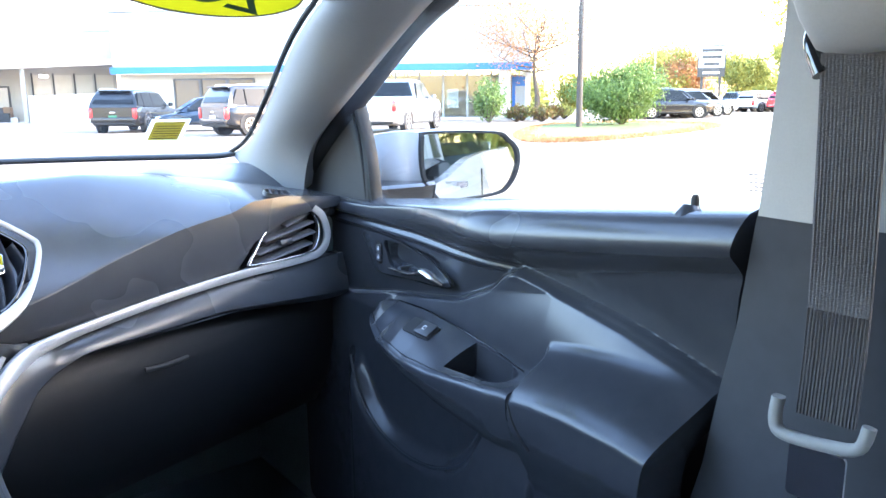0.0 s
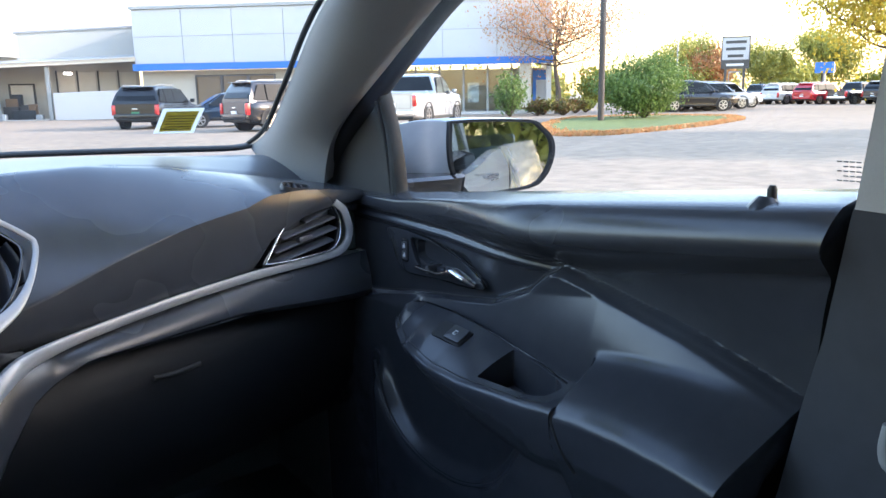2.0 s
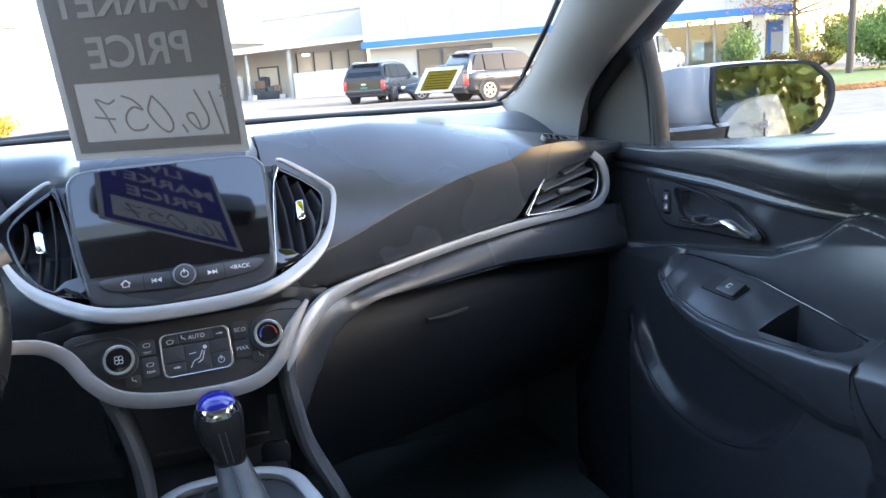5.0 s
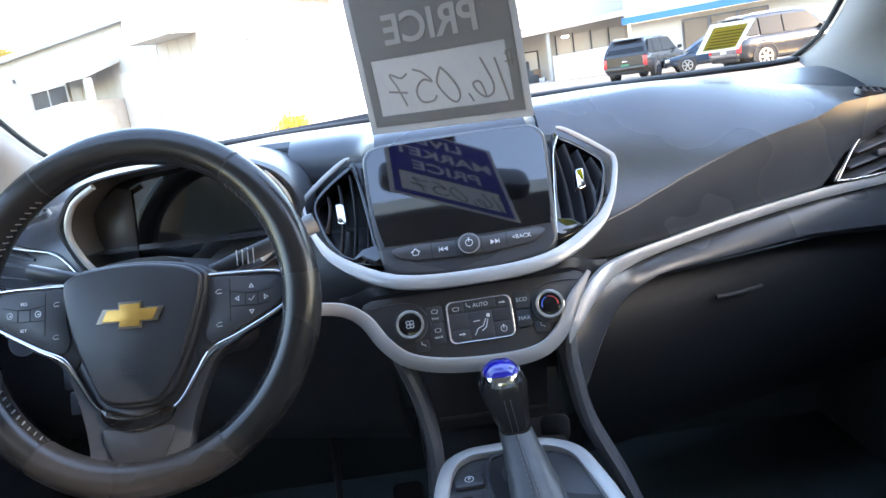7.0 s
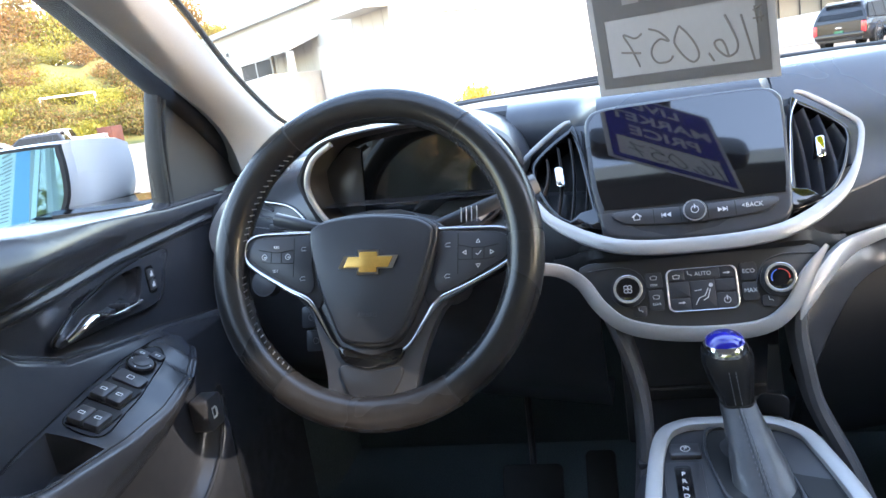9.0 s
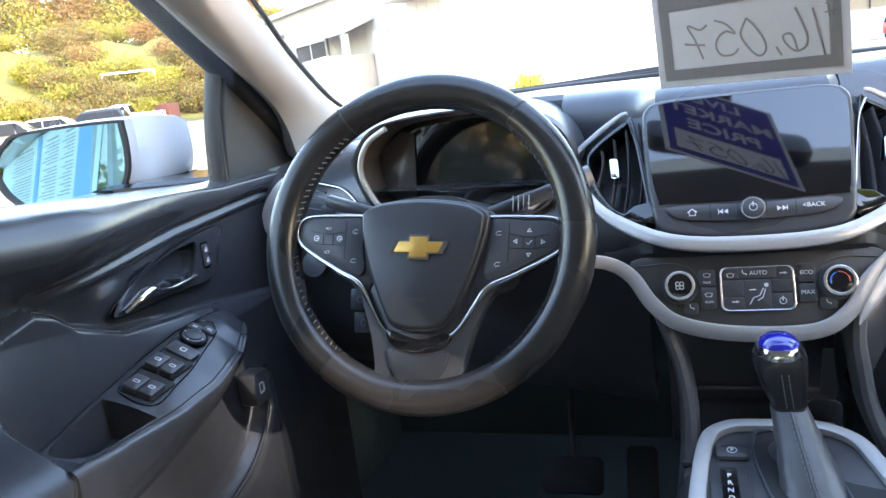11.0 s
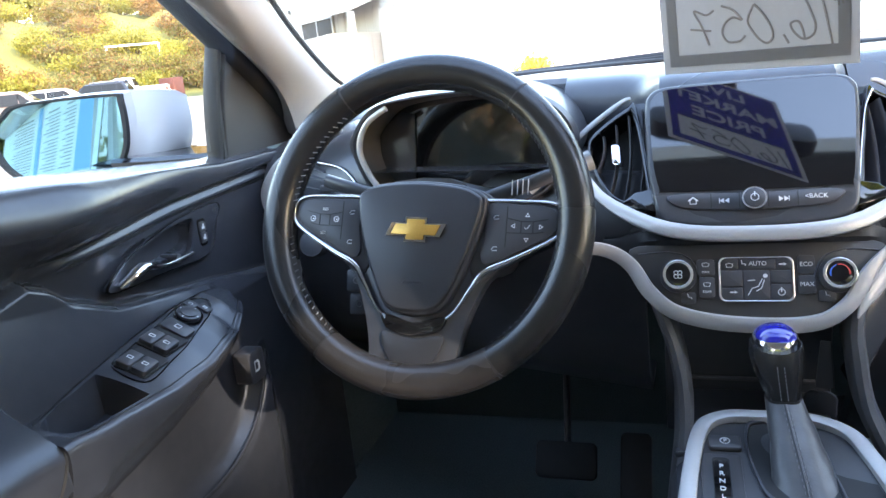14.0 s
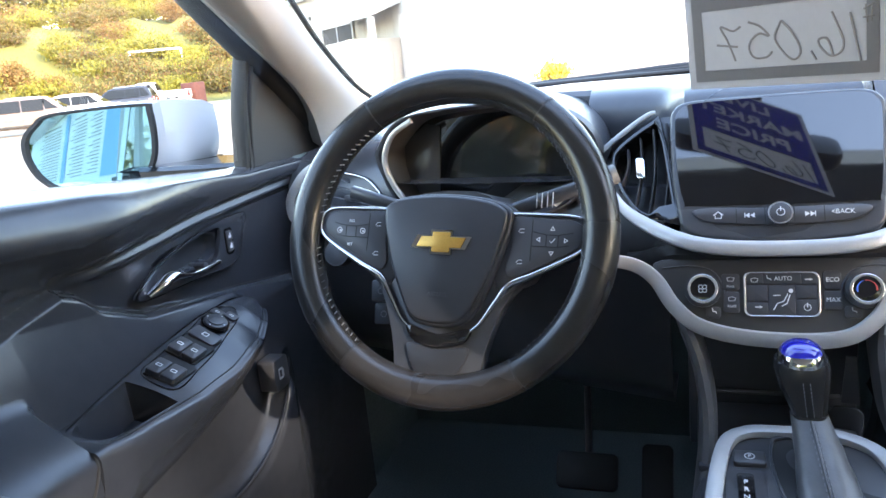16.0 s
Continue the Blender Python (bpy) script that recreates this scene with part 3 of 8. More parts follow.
def door(s, label):
    d = empty("door_1" if s > 0 else "door_2", label, "car door", kind="structure")
    mesh("panel", *door_panel(s), DOORM, d)
    # window frame and fixed corner panel
    fr = curve([(s * 0.735, 1.36, 0.985), (s * 0.728, 1.255, 1.075), (s * 0.718, 1.08, 1.185), (s * 0.700, 0.90, 1.275), (s * 0.675, 0.62, 1.352), (s * 0.655, 0.36, 1.37)], 6)
    mesh("window_frame", *sweep(fr, 0.045, 0.035), RUBBER, d, "black door frame above the window")
    div = curve([(s * 0.742, 1.118, 0.968), (s * 0.738, 1.128, 1.06), (s * 0.730, 1.150, 1.150)], 5)
    mesh("divider", *sweep(div, 0.016, 0.026, up=(1, 0, 0)), RUBBER, d, "black rubber window channel")
    mesh("divider_lip", *sweep([(p[0] - s * 0.010, p[1] + 0.012, p[2]) for p in div], 0.006, 0.010, up=(1, 0, 0)), RUBBER, d)
    o = [(1.125, 0.965), (1.38, 0.962), (1.335, 1.01), (1.27, 1.065), (1.20, 1.115), (1.152, 1.150), (1.14, 1.10)]
    V = [(s * (x), y, z) for x in (0.728, 0.742) for y, z in o]
    n = len(o)
    F = [tuple(range(n)), tuple(reversed(range(n, 2 * n)))] + [(i, (i + 1) % n, n + (i + 1) % n, n + i) for i in range(n)]
    mesh("corner_panel", V, F, CORNER, d, "black triangular corner trim", bevel=0.004)
    P = [[(s * (0.742 - 0.07 * f), y, lerp(y, *BELT) - 0.02 + (min(1.372, 1.372 - 0.55 * max(0, y - 0.62) ** 1.25 * 1.0) - lerp(y, *BELT) + 0.02) * f) for f in [j / 5 for j in range(6)]] for y in [0.34 + 0.777 * i / 14 for i in range(15)]]
    g = mesh("window_pane", *grid(P), GLASS, d, "clear side window")
    g.visible_shadow = False
    # seams that part the mouldings
    dy, dz = side_shift(s)
    for nm, crv, lo, hi in (("seam", BODY, 0.737, 1.22), ("seam", EDGE, 0.737, 1.30)):
        mesh(nm, *sweep([on_door(lo + (hi - lo) * i / 60 - dy * (crv is BODY), lerp(lo + (hi - lo) * i / 60, *crv) + 0.0015 - dz * (crv is BODY), s, -0.0008) for i in range(61)], 0.0026, 0.003, k=6), RUBBER, d)
    mesh("seam", *sweep([on_door(PADEND - 0.003 - dy - 0.03 * f, 0.79 - dz - 0.07 * f, s, 0.0005) for f in [i / 10 for i in range(11)]], 0.003, 0.003, k=6), RUBBER, d)
    P = [[(s * x, lerp(z, *REAR) + o, z) for x, o in ((0.742, 0.03), (0.760, 0.0), (0.765, -0.10))] for z in [0.30 + 0.69 * i / 20 for i in range(21)]]
    mesh("door_seal", *shell(P, (s * 0.02, 0, 0)), RUBBER, d, "black rubber seal in the door gap")
    # leaf-shaped bezel with handle and lock buttons
    ly, lz = leaf_shift(s)
    sg = -1 if s > 0 else 1
    M = Matrix(((0, 0, -s, s * 0.7165), (sg, 0, 0, 0.98 + ly), (0, 1, 0, 0.889 + lz), (0, 0, 0, 1)))
    def loc(pts):
        return [(sg * (y - 0.98), z - 0.889) for y, z in pts]
    rec, cup = [[tuple(p)[:2] for p in curve([(*q, 0) for q in loc(o_)], 6, True)] for o_ in (LEAF, LEAFCUP)]
    mesh("handle_bezel", *frame2d(rec, cup, -0.004, 0.0035, M), DOORM, d, "leaf-shaped black bezel", bevel=0.0008)
    mesh("bezel_edge", *sweep([pt(a, b, M, 0.002) for a, b in rec], 0.0022, 0.004, up=(1, 0, 0), closed=True, k=6), GLOSS, d)
    mesh("recess", *slab(shrink(cup, 1.06), -0.020, -0.0185, M), DOORM, d, "finger recess behind the handle")
    hp = curve([pt(*loc([(y, z)])[0], M, h) for y, z, h in ((1.035, 0.8665, 0.004), (1.00, 0.868, 0.010), (0.965, 0.870, 0.014), (0.94, 0.875, 0.016), (0.922, 0.880, 0.017), (0.905, 0.874, 0.014), (0.888, 0.865, 0.006))], 6)
    mesh("handle", *sweep(hp, 0.010, 0.015, up=(1, 0, 0), power=2.2, taper=lambda f: 0.55 + 0.85 * math.exp(-((f - 0.70) / 0.24) ** 2)), CHROME, d, "curved chrome inner handle")
    mesh("handle_pivot", *sweep([pt(*loc([(1.0, 0.869)])[0], M, -0.016), pt(*loc([(1.0, 0.869)])[0], M, 0.010)], 0.012, 0.010, up=(0, 1, 0)), DARK, d)
    bo = rrect(*(min(sg * 0.078, sg * 0.096), -0.020, max(sg * 0.078, sg * 0.096), 0.018), 0.005)
    mesh("button_well", *frame2d(bo, shrink(bo, 0.86), 0.003, 0.0046, M), GLOSS, d)
    for z in (0.0065, -0.0085):
        x0, x1 = sorted((sg * 0.080, sg * 0.094))
        b = mesh("lock_button", *slab(rrect(x0, z - 0.0070, x1, z + 0.0070, 0.003), 0.003, 0.0065, M), BUTTON, d, bevel=0.001)
        c = (x0 + x1) / 2
        mesh("icon", *join(slab(rrect(c - 0.003, z - 0.003, c + 0.003, z + 0.001, 0.0005), 0.0065, 0.0068, M), slab(rrect(c - 0.0005, z + 0.001, c + 0.0025, z + 0.0042, 0.0005), 0.0065, 0.0068, M)), ICON, b)
    # armrest pod with its grip cup
    cp = (0.668, 0.781, 0.83) if s > 0 else (0.638, 0.744, 0.90)
    mesh("armrest_pad", *pod(s, cp), DOORM, d, "padded black armrest pod with a grip cup")
    yb = 1.030 - dy
    ol = [pad_point(cp[0] + (yb - cp[0]) * i / 60, 0.945, s) for i in range(61)]
    mesh("pad_seam", *sweep([(p[0], p[1], p[2] + 0.0003) for p in ol], 0.0016, 0.0012, k=6), RUBBER, d)
    ol = [pad_point(cp[0] + 0.010 + (yb - cp[0] - 0.03) * i / 60, -0.01 + (0.16 * max(0.0, 1 - i / 14) ** 2), s) for i in range(61)]
    mesh("pad_edge", *sweep([(p[0], p[1], p[2] + 0.0006) for p in ol], 0.0022, 0.0022, k=6), GLOSS, d)
    yo = 0.0 if s > 0 else -0.056
    mesh("pocket_edge", *sweep(curve([(s * 0.675, y + yo, z - dz) for y, z in ((1.112, 0.70), (1.099, 0.66), (1.07, 0.618), (1.03, 0.59), (0.985, 0.575), (0.935, 0.570), (0.885, 0.575), (0.84, 0.59), (0.80, 0.614), (0.77, 0.65))], 6), 0.005, 0.006), DOORM, d, "rolled edge of the map pocket")
    def pad_axes(y, a):
        p = Vector(pad_point(y, a, s))
        ex = (Vector(pad_point(y, a + 0.2, s)) - Vector(pad_point(y, a - 0.2, s))).normalized()
        ey = (Vector(pad_point(y - s * 0.03, a, s)) - Vector(pad_point(y + s * 0.03, a, s))).normalized()
        ez = ex.cross(ey).normalized()
        ey = ez.cross(ex)
        return Matrix(((ex.x, ey.x, ez.x, p.x), (ex.y, ey.y, ez.y, p.y), (ex.z, ey.z, ez.z, p.z), (0, 0, 0, 1)))
    if s > 0:
        A = pad_axes(0.872, 0.38)
        mesh("switch_well", *slab(rrect(-0.015, -0.038, 0.015, 0.024, 0.004), -0.004, 0.0022, A), RUBBER, d)
        b = mesh("window_switch", *slab(rrect(-0.013, -0.010, 0.013, 0.022, 0.003), 0.0, 0.0075, A), BUTTON, d, "single window switch", bevel=0.0015)
        mesh("icon", *frame2d(rrect(-0.004, 0.001, 0.004, 0.007, 0.001), rrect(-0.0028, 0.0022, 0.0028, 0.007, 0.0005), 0.0075, 0.0078, A), ICON, b)
    else:
        # plate of switches; its parts lie along the pod, fore and aft
        top = lambda y, a, h=0.0: tuple(Vector(pad_point(y, a, s)) + Vector((0, 0, h)))
        pl = curve([(0.762, 0.14, 0), (0.80, 0.10, 0), (0.86, 0.08, 0), (0.905, 0.02, 0), (0.935, 0.06, 0), (0.945, 0.28, 0), (0.925, 0.50, 0), (0.87, 0.60, 0), (0.81, 0.68, 0), (0.757, 0.70, 0)], 5, True)
        mesh("plate_edge", *sweep([top(q[0], q[1], 0.0008) for q in pl], 0.0016, 0.0016, closed=True, k=6), GLOSS, d)
        K = pad_axes(0.892, 0.30)
        mesh("mirror_knob", *join(slab(disc(0, 0, 0.0150), 0.0, 0.0068, K), slab(disc(0, 0, 0.0110), 0.0068, 0.0086, K)), BUTTON, d, "round mirror control", bevel=0.0012)
        mesh("knob_ring", *frame2d(disc(0, 0, 0.0182), disc(0, 0, 0.0156), -0.001, 0.0036, K), GLOSS, d)
        for a_ in range(4):
            c_, q_ = 0.0128 * math.cos(a_ * 1.571), 0.0128 * math.sin(a_ * 1.571)
            mesh("icon", *slab(disc(c_, q_, 0.0012, 8), 0.0066, 0.0070, K), ICON, d)
        K = pad_axes(0.862, 0.35)
        lk = mesh("lockout_switch", *slab(rrect(-0.019, -0.012, 0.019, 0.010, 0.004), -0.001, 0.0052, K), BUTTON, d, bevel=0.0012)
        mesh("icon", *frame2d(rrect(-0.004, -0.004, 0.004, 0.003, 0.0005), rrect(-0.003, -0.003, 0.003, 0.002, 0.0004), 0.0052, 0.0055, K), ICON, lk)
        for yy, aa in ((0.826, 0.35), (0.780, 0.41)):
            K = pad_axes(yy, aa)
            mesh("switch_well", *slab(rrect(-0.021, -0.018, 0.021, 0.026, 0.003), -0.002, 0.0016, K), RUBBER, d)
            for xx in (-0.0100, 0.0100):
                b = mesh("window_switch", *slab(rrect(xx - 0.0094, -0.017, xx + 0.0094, 0.010, 0.003), 0.0, 0.0090, K), BUTTON, d, "window switch", bevel=0.0022)
                mesh("icon", *frame2d(rrect(xx - 0.0038, -0.006, xx + 0.0038, -0.001, 0.001), rrect(xx - 0.0028, -0.005, xx + 0.0028, -0.002, 0.0005), 0.0090, 0.0093, K), ICON, b)
        for yy, aa in ((0.916, 0.13), (0.924, 0.37)):
            K = pad_axes(yy, aa)
            sb = mesh("select_button", *slab(rrect(-0.0085, -0.0065, 0.0085, 0.0075, 0.003), -0.001, 0.0036, K), BUTTON, d, bevel=0.001)
            mesh("icon", *frame2d(rrect(-0.003, -0.002, 0.003, 0.002, 0.0005), rrect(-0.002, -0.001, 0.002, 0.001, 0.0003), 0.0036, 0.0039, K), ICON, sb)
    return d


door_p = door(1, "black front passenger door with chrome handle, closed")
door_d = door(-1, "black driver's door with window switches, closed")
mesh("lock_pin", *sweep([(0.706, 0.456, 1.02), (0.706, 0.456, 1.041), (0.706, 0.456, 1.045)], 0.0085, 0.0085, up=(0, 1, 0), taper=lambda f: 1.0 if f < 0.8 else 0.6), RUBBER, door_p, "black lock pin")
mesh("pin_collar", *sweep([(0.690, 0.456, 0.996), (0.692, 0.456, 1.010), (0.695, 0.456, 1.024), (0.698, 0.456, 1.034)], 0.040, 0.040, up=(0, 1, 0), k=18, power=2, taper=lambda f: math.sqrt(1.0 - 0.8 * f * f)), DOORM, door_p, "soft black collar of the lock pin")
# fuel door release on the driver's door
FM = Matrix(((0, 0.0, 1, -0.676), (1, 0, 0, 1.022), (0, 1, 0, 0.677), (0, 0, 0, 1)))
fb = mesh("fuel_button", *slab(rrect(-0.020, -0.024, 0.020, 0.024, 0.006), -0.02, 0.008, FM), BUTTON, door_d, "fuel flap release button", bevel=0.002)
mesh("icon", *join(frame2d(rrect(-0.008, -0.008, 0.003, 0.009, 0.001), rrect(-0.006, -0.005, 0.001, 0.006, 0.001), 0.008, 0.0083, FM), slab(rrect(0.004, -0.006, 0.0055, 0.006, 0.0005), 0.008, 0.0083, FM)), ICON, fb)

# ---- dashboard ----
dash = empty("dashboard", "black soft-touch dashboard with a silver trim line", "dashboard")
ZB = ([0.0, 0.165, 0.235, 0.474, 0.490, 0.516, 0.58, 0.64, 0.70], [0.86, 0.864, 0.868, 0.887, 0.90, 0.928, 0.954, 0.963, 0.965])
ZT = ([0.0, 0.10, 0.279, 0.387, 0.52, 0.688, 0.72], [1.040, 1.042, 1.044, 1.033, 1.010, 0.979, 0.975])


def face_y(x):
    return 0.97 + 0.31 * abs(x)


def pad(x0, x1, n=40):
    P = []
    for i in range(n + 1):
        x = x0 + (x1 - x0) * i / n
        a, zb, zt = abs(x), lerp(abs(x), *ZB), lerp(abs(x), *ZT)
        y0 = face_y(x)
        row = [(x, y0 + 0.03, zb - 0.012), (x, y0 + 0.004, zb - 0.008)]
        fc = lerp(x, [0.10, 0.2, 0.35, 0.50, 0.60, 0.72], [0.12, 0.24, 0.48, 0.70, 0.78, 0.80])
        zc, yc = zb + (zt - zb) * fc, y0 + 0.003 * fc
        for f in [j / 9 for j in range(9)] + [0.985]:
            row.append((x, y0 + (yc - y0) * f - 0.0015 * math.sin(math.pi * f), zb + (zc - zb) * f))
        for f in [0.0, 0.02] + [j / 14 for j in range(1, 15)]:
            row.append((x, yc + (y0 + 0.138 - yc) * f ** 1.05, zc + (zt - zc) * (1 - (1 - f) ** 1.4)))
        row.append((x, y0 + 0.146, zt - 0.001))
        row.append((x, y0 + 0.16, zt - 0.006))
        P.append(row)
    return shell(P, (0, 0.02, -0.02))


mesh("upper_pad", *pad(0.112, 0.712, 46), DASH, dash, "soft grained pad ahead of the passenger")
P = []
for i in range(25):
    x = -0.215 + 0.365 * i / 24
    P.append([(x, 1.035 + 0.3 * max(0, abs(x) - 0.11) + 0.075 * step((abs(x) - 0.088) / 0.03) + dy + 0.05 * step((x - 0.10) / 0.05), z + 0.002 - 0.03 * step((x - 0.10) / 0.05)) for dy, z in ((0.02, 0.95), (0.0, 0.985), (0.002, 1.012), (0.012, 1.027), (0.035, 1.037), (0.075, 1.042), (0.12, 1.040))])
mesh("centre_hood", *shell(P, (0, 0.02, -0.02)), DASH, dash, "soft hood behind the screen")
P = []
for i in range(41):
    x = -0.715 + 1.43 * i / 40
    zt = lerp(abs(x), *ZT)
    yb = 1.70 - 0.5 * x * x
    y0 = face_y(x) + 0.15
    row = [(x, y0, zt - 0.010), (x, y0 + 0.008, zt - 0.003)]
    for j in range(1, 9):
        f = j / 8
        row.append((x, y0 + 0.008 + (yb - y0 - 0.02) * f, zt - 0.003 + (1.025 - zt) * f ** 0.8 + 0.012 * math.sin(math.pi * f)))
    P.append(row)
mesh("top_cover", *shell(P, (0, 0, -0.03)), DASHTOP, dash, "matt upper cover below the windscreen")
# demister slots at both ends
for s in (-1, 1):
    M = Matrix.Translation((s * 0.574, 1.162, 0.9945)) @ Euler((radians(20), radians(s * 10), radians(s * 17))).to_matrix().to_4x4() @ Matrix.Diagonal((s, 1, 1, 1))
    o = [tuple(p)[:2] for p in curve([(*q, 0) for q in ((-0.031, -0.004), (-0.026, -0.013), (0.0, -0.0125), (0.020, -0.008), (0.031, 0.004), (0.027, 0.009), (0.0, 0.011), (-0.022, 0.009))], 4, True)]
    v = mesh("demister_vent", *frame2d(o, shrink(o, 0.90), -0.006, 0.0012, M), DARK, dash)
    mesh("well", *slab(shrink(o, 0.91), -0.006, -0.004, M), RUBBER, v)
    for q in (-0.0165, -0.003, 0.0105):
        mesh("slat", *slab([(q - 0.0075, -0.011), (q - 0.0035, -0.011), (q + 0.0085, 0.0095), (q + 0.0045, 0.0095)], -0.004, 0.0006, M), DASHTOP, v)
# band below the trim and the glovebox
P = []
for i in range(41):
    x = 0.098 + 0.617 * (i / 40) ** 1.4
    y0 = lerp(x, [0.098, 0.153, 0.19, 0.235, 0.72], [0.950, 0.998, 1.030, face_y(0.235), face_y(0.72)])
    z1, z2 = lerp(x, [0.098, 0.128, 0.153, 0.184, 0.235, 0.474, 0.66, 0.72], [0.79, 0.825, 0.841, 0.846, 0.850, 0.868, 0.868, 0.868]), lerp(x, [0.098, 0.13, 0.165, 0.231, 0.451, 0.663, 0.72], [0.70, 0.75, 0.795, 0.822, 0.820, 0.792, 0.79])
    P.append([(x, y0 + 0.012, z1)] + [(x, y0 + 0.004 - 0.020 * (1 - (1 - f) ** 2) + 0.012 * max(0.0, f - 0.85) / 0.15, z1 + (z2 - z1) * f) for f in [j / 12 for j in range(13)]] + [(x, y0 + 0.05, z2 - 0.004)])
mesh("lower_band", *shell(P, (0, 0.02, 0)), DASH, dash, "rounded band under the silver trim")
P = []
for i in range(25):
    x = 0.118 + 0.597 * i / 24
    y0 = face_y(x)
    P.append([(x, y0 + a, z) for a, z in ((0.05, 0.80), (0.028, 0.77), (0.030, 0.70), (0.055, 0.62), (0.11, 0.55), (0.30, 0.47), (0.42, 0.44))])
# lid coloured near black to stand for the shade in the footwell
gb = mesh("glovebox", *shell(P, (0, 0.03, 0)), SHADEBLACK, dash, "black glovebox lid")
mesh("latch", *sweep(curve([(0.315, face_y(0.315) + 0.018, 0.764), (0.345, face_y(0.345) + 0.016, 0.762), (0.385, face_y(0.385) + 0.016, 0.763)], 4), 0.005, 0.007), DARKFACE, gb)
mesh("seam", *sweep([(0.165 + 0.015 * i / 10, face_y(0.17) + 0.012, 0.83 - 0.03 * i / 10) for i in range(11)], 0.003, 0.003), RUBBER, dash)
# driver's side below
P = []
for i in range(25):
    x = -0.715 + 0.60 * i / 24
    y0 = face_y(x)
    P.append([(x, y0 + a, z) for a, z in ((0.10, 0.95), (0.03, 0.93), (0.0, 0.88), (0.0, 0.84), (0.02, 0.80), (0.03, 0.74), (0.06, 0.66), (0.14, 0.60), (0.3, 0.56))])
mesh("knee_panel", *shell(P, (0, 0.03, 0)), DARK, dash, "black knee panel under the steering column")
P = []
for i in range(21):
    x = -0.715 + 0.225 * i / 20
    y0 = face_y(x)
    zt = lerp(abs(x), *ZT)
    P.append([(x, y0 + 0.005, 0.90)] + [(x, y0 + 0.13 * f ** 1.8, 0.90 + (zt - 0.90) * math.sin(math.pi / 2 * f)) for f in [j / 10 for j in range(11)]] + [(x, y0 + 0.16, zt - 0.004)])
mesh("upper_pad", *shell(P, (0, 0.02, -0.02)), DASH, dash)
# silver trim line: under the climate panel and on to the passenger's vent
KM = plane_at((0, 0.94, 0.834), 25)
line = [pt(u, v, KM, 0.004) for u, v in ((-0.185, 0.034), (-0.150, 0.028), (-0.126, 0.012), (-0.106, -0.018), (-0.078, -0.040), (-0.023, -0.051), (0.05, -0.050), (0.084, -0.031), (0.106, 0.004), (0.127, 0.031))]
mesh("silver_trim", *sweep(curve(line, 8), 0.017, 0.008, up=(0, 1, 0), power=3.6, taper=lambda f: 0.85 + 0.15 * math.sin(math.pi * f) - 0.55 * step((f - 0.86) / 0.14)), SILVER, dash, "satin silver trim under the climate panel")
line = [(0.092, 0.919, 0.795), (0.105, 0.932, 0.816), (0.128, 0.954, 0.838), (0.153, 0.979, 0.850), (0.184, 1.010, 0.852), (0.235, face_y(0.235) - 0.004, 0.856), (0.35, face_y(0.35) - 0.004, 0.868), (0.474, face_y(0.474) - 0.004, 0.875), (0.60, face_y(0.6) - 0.004, 0.876), (0.655, face_y(0.655) - 0.003, 0.882), (0.674, face_y(0.67), 0.908), (0.664, face_y(0.66), 0.944), (0.645, face_y(0.64) + 0.004, 0.961)]
mesh("silver_trim", *sweep(curve(line, 8), 0.0148, 0.008, up=(0, 1, 0), power=3.6, taper=lambda f: (0.90 + 0.45 * math.exp(-((f - 0.22) / 0.13) ** 2)) * (0.12 + 0.88 * step((f + 0.01) / 0.10))), SILVER, dash, "satin silver trim line along the dashboard")
mesh("silver_trim", *sweep(curve([(-0.64, 1.155, 0.868), (-0.688, 1.165, 0.876), (-0.699, 1.170, 0.895), (-0.693, 1.170, 0.917), (-0.669, 1.170, 0.946), (-0.650, 1.172, 0.958)], 8), 0.016, 0.008, up=(0, 1, 0), power=3.6), SILVER, dash, "satin silver trim round the vent")

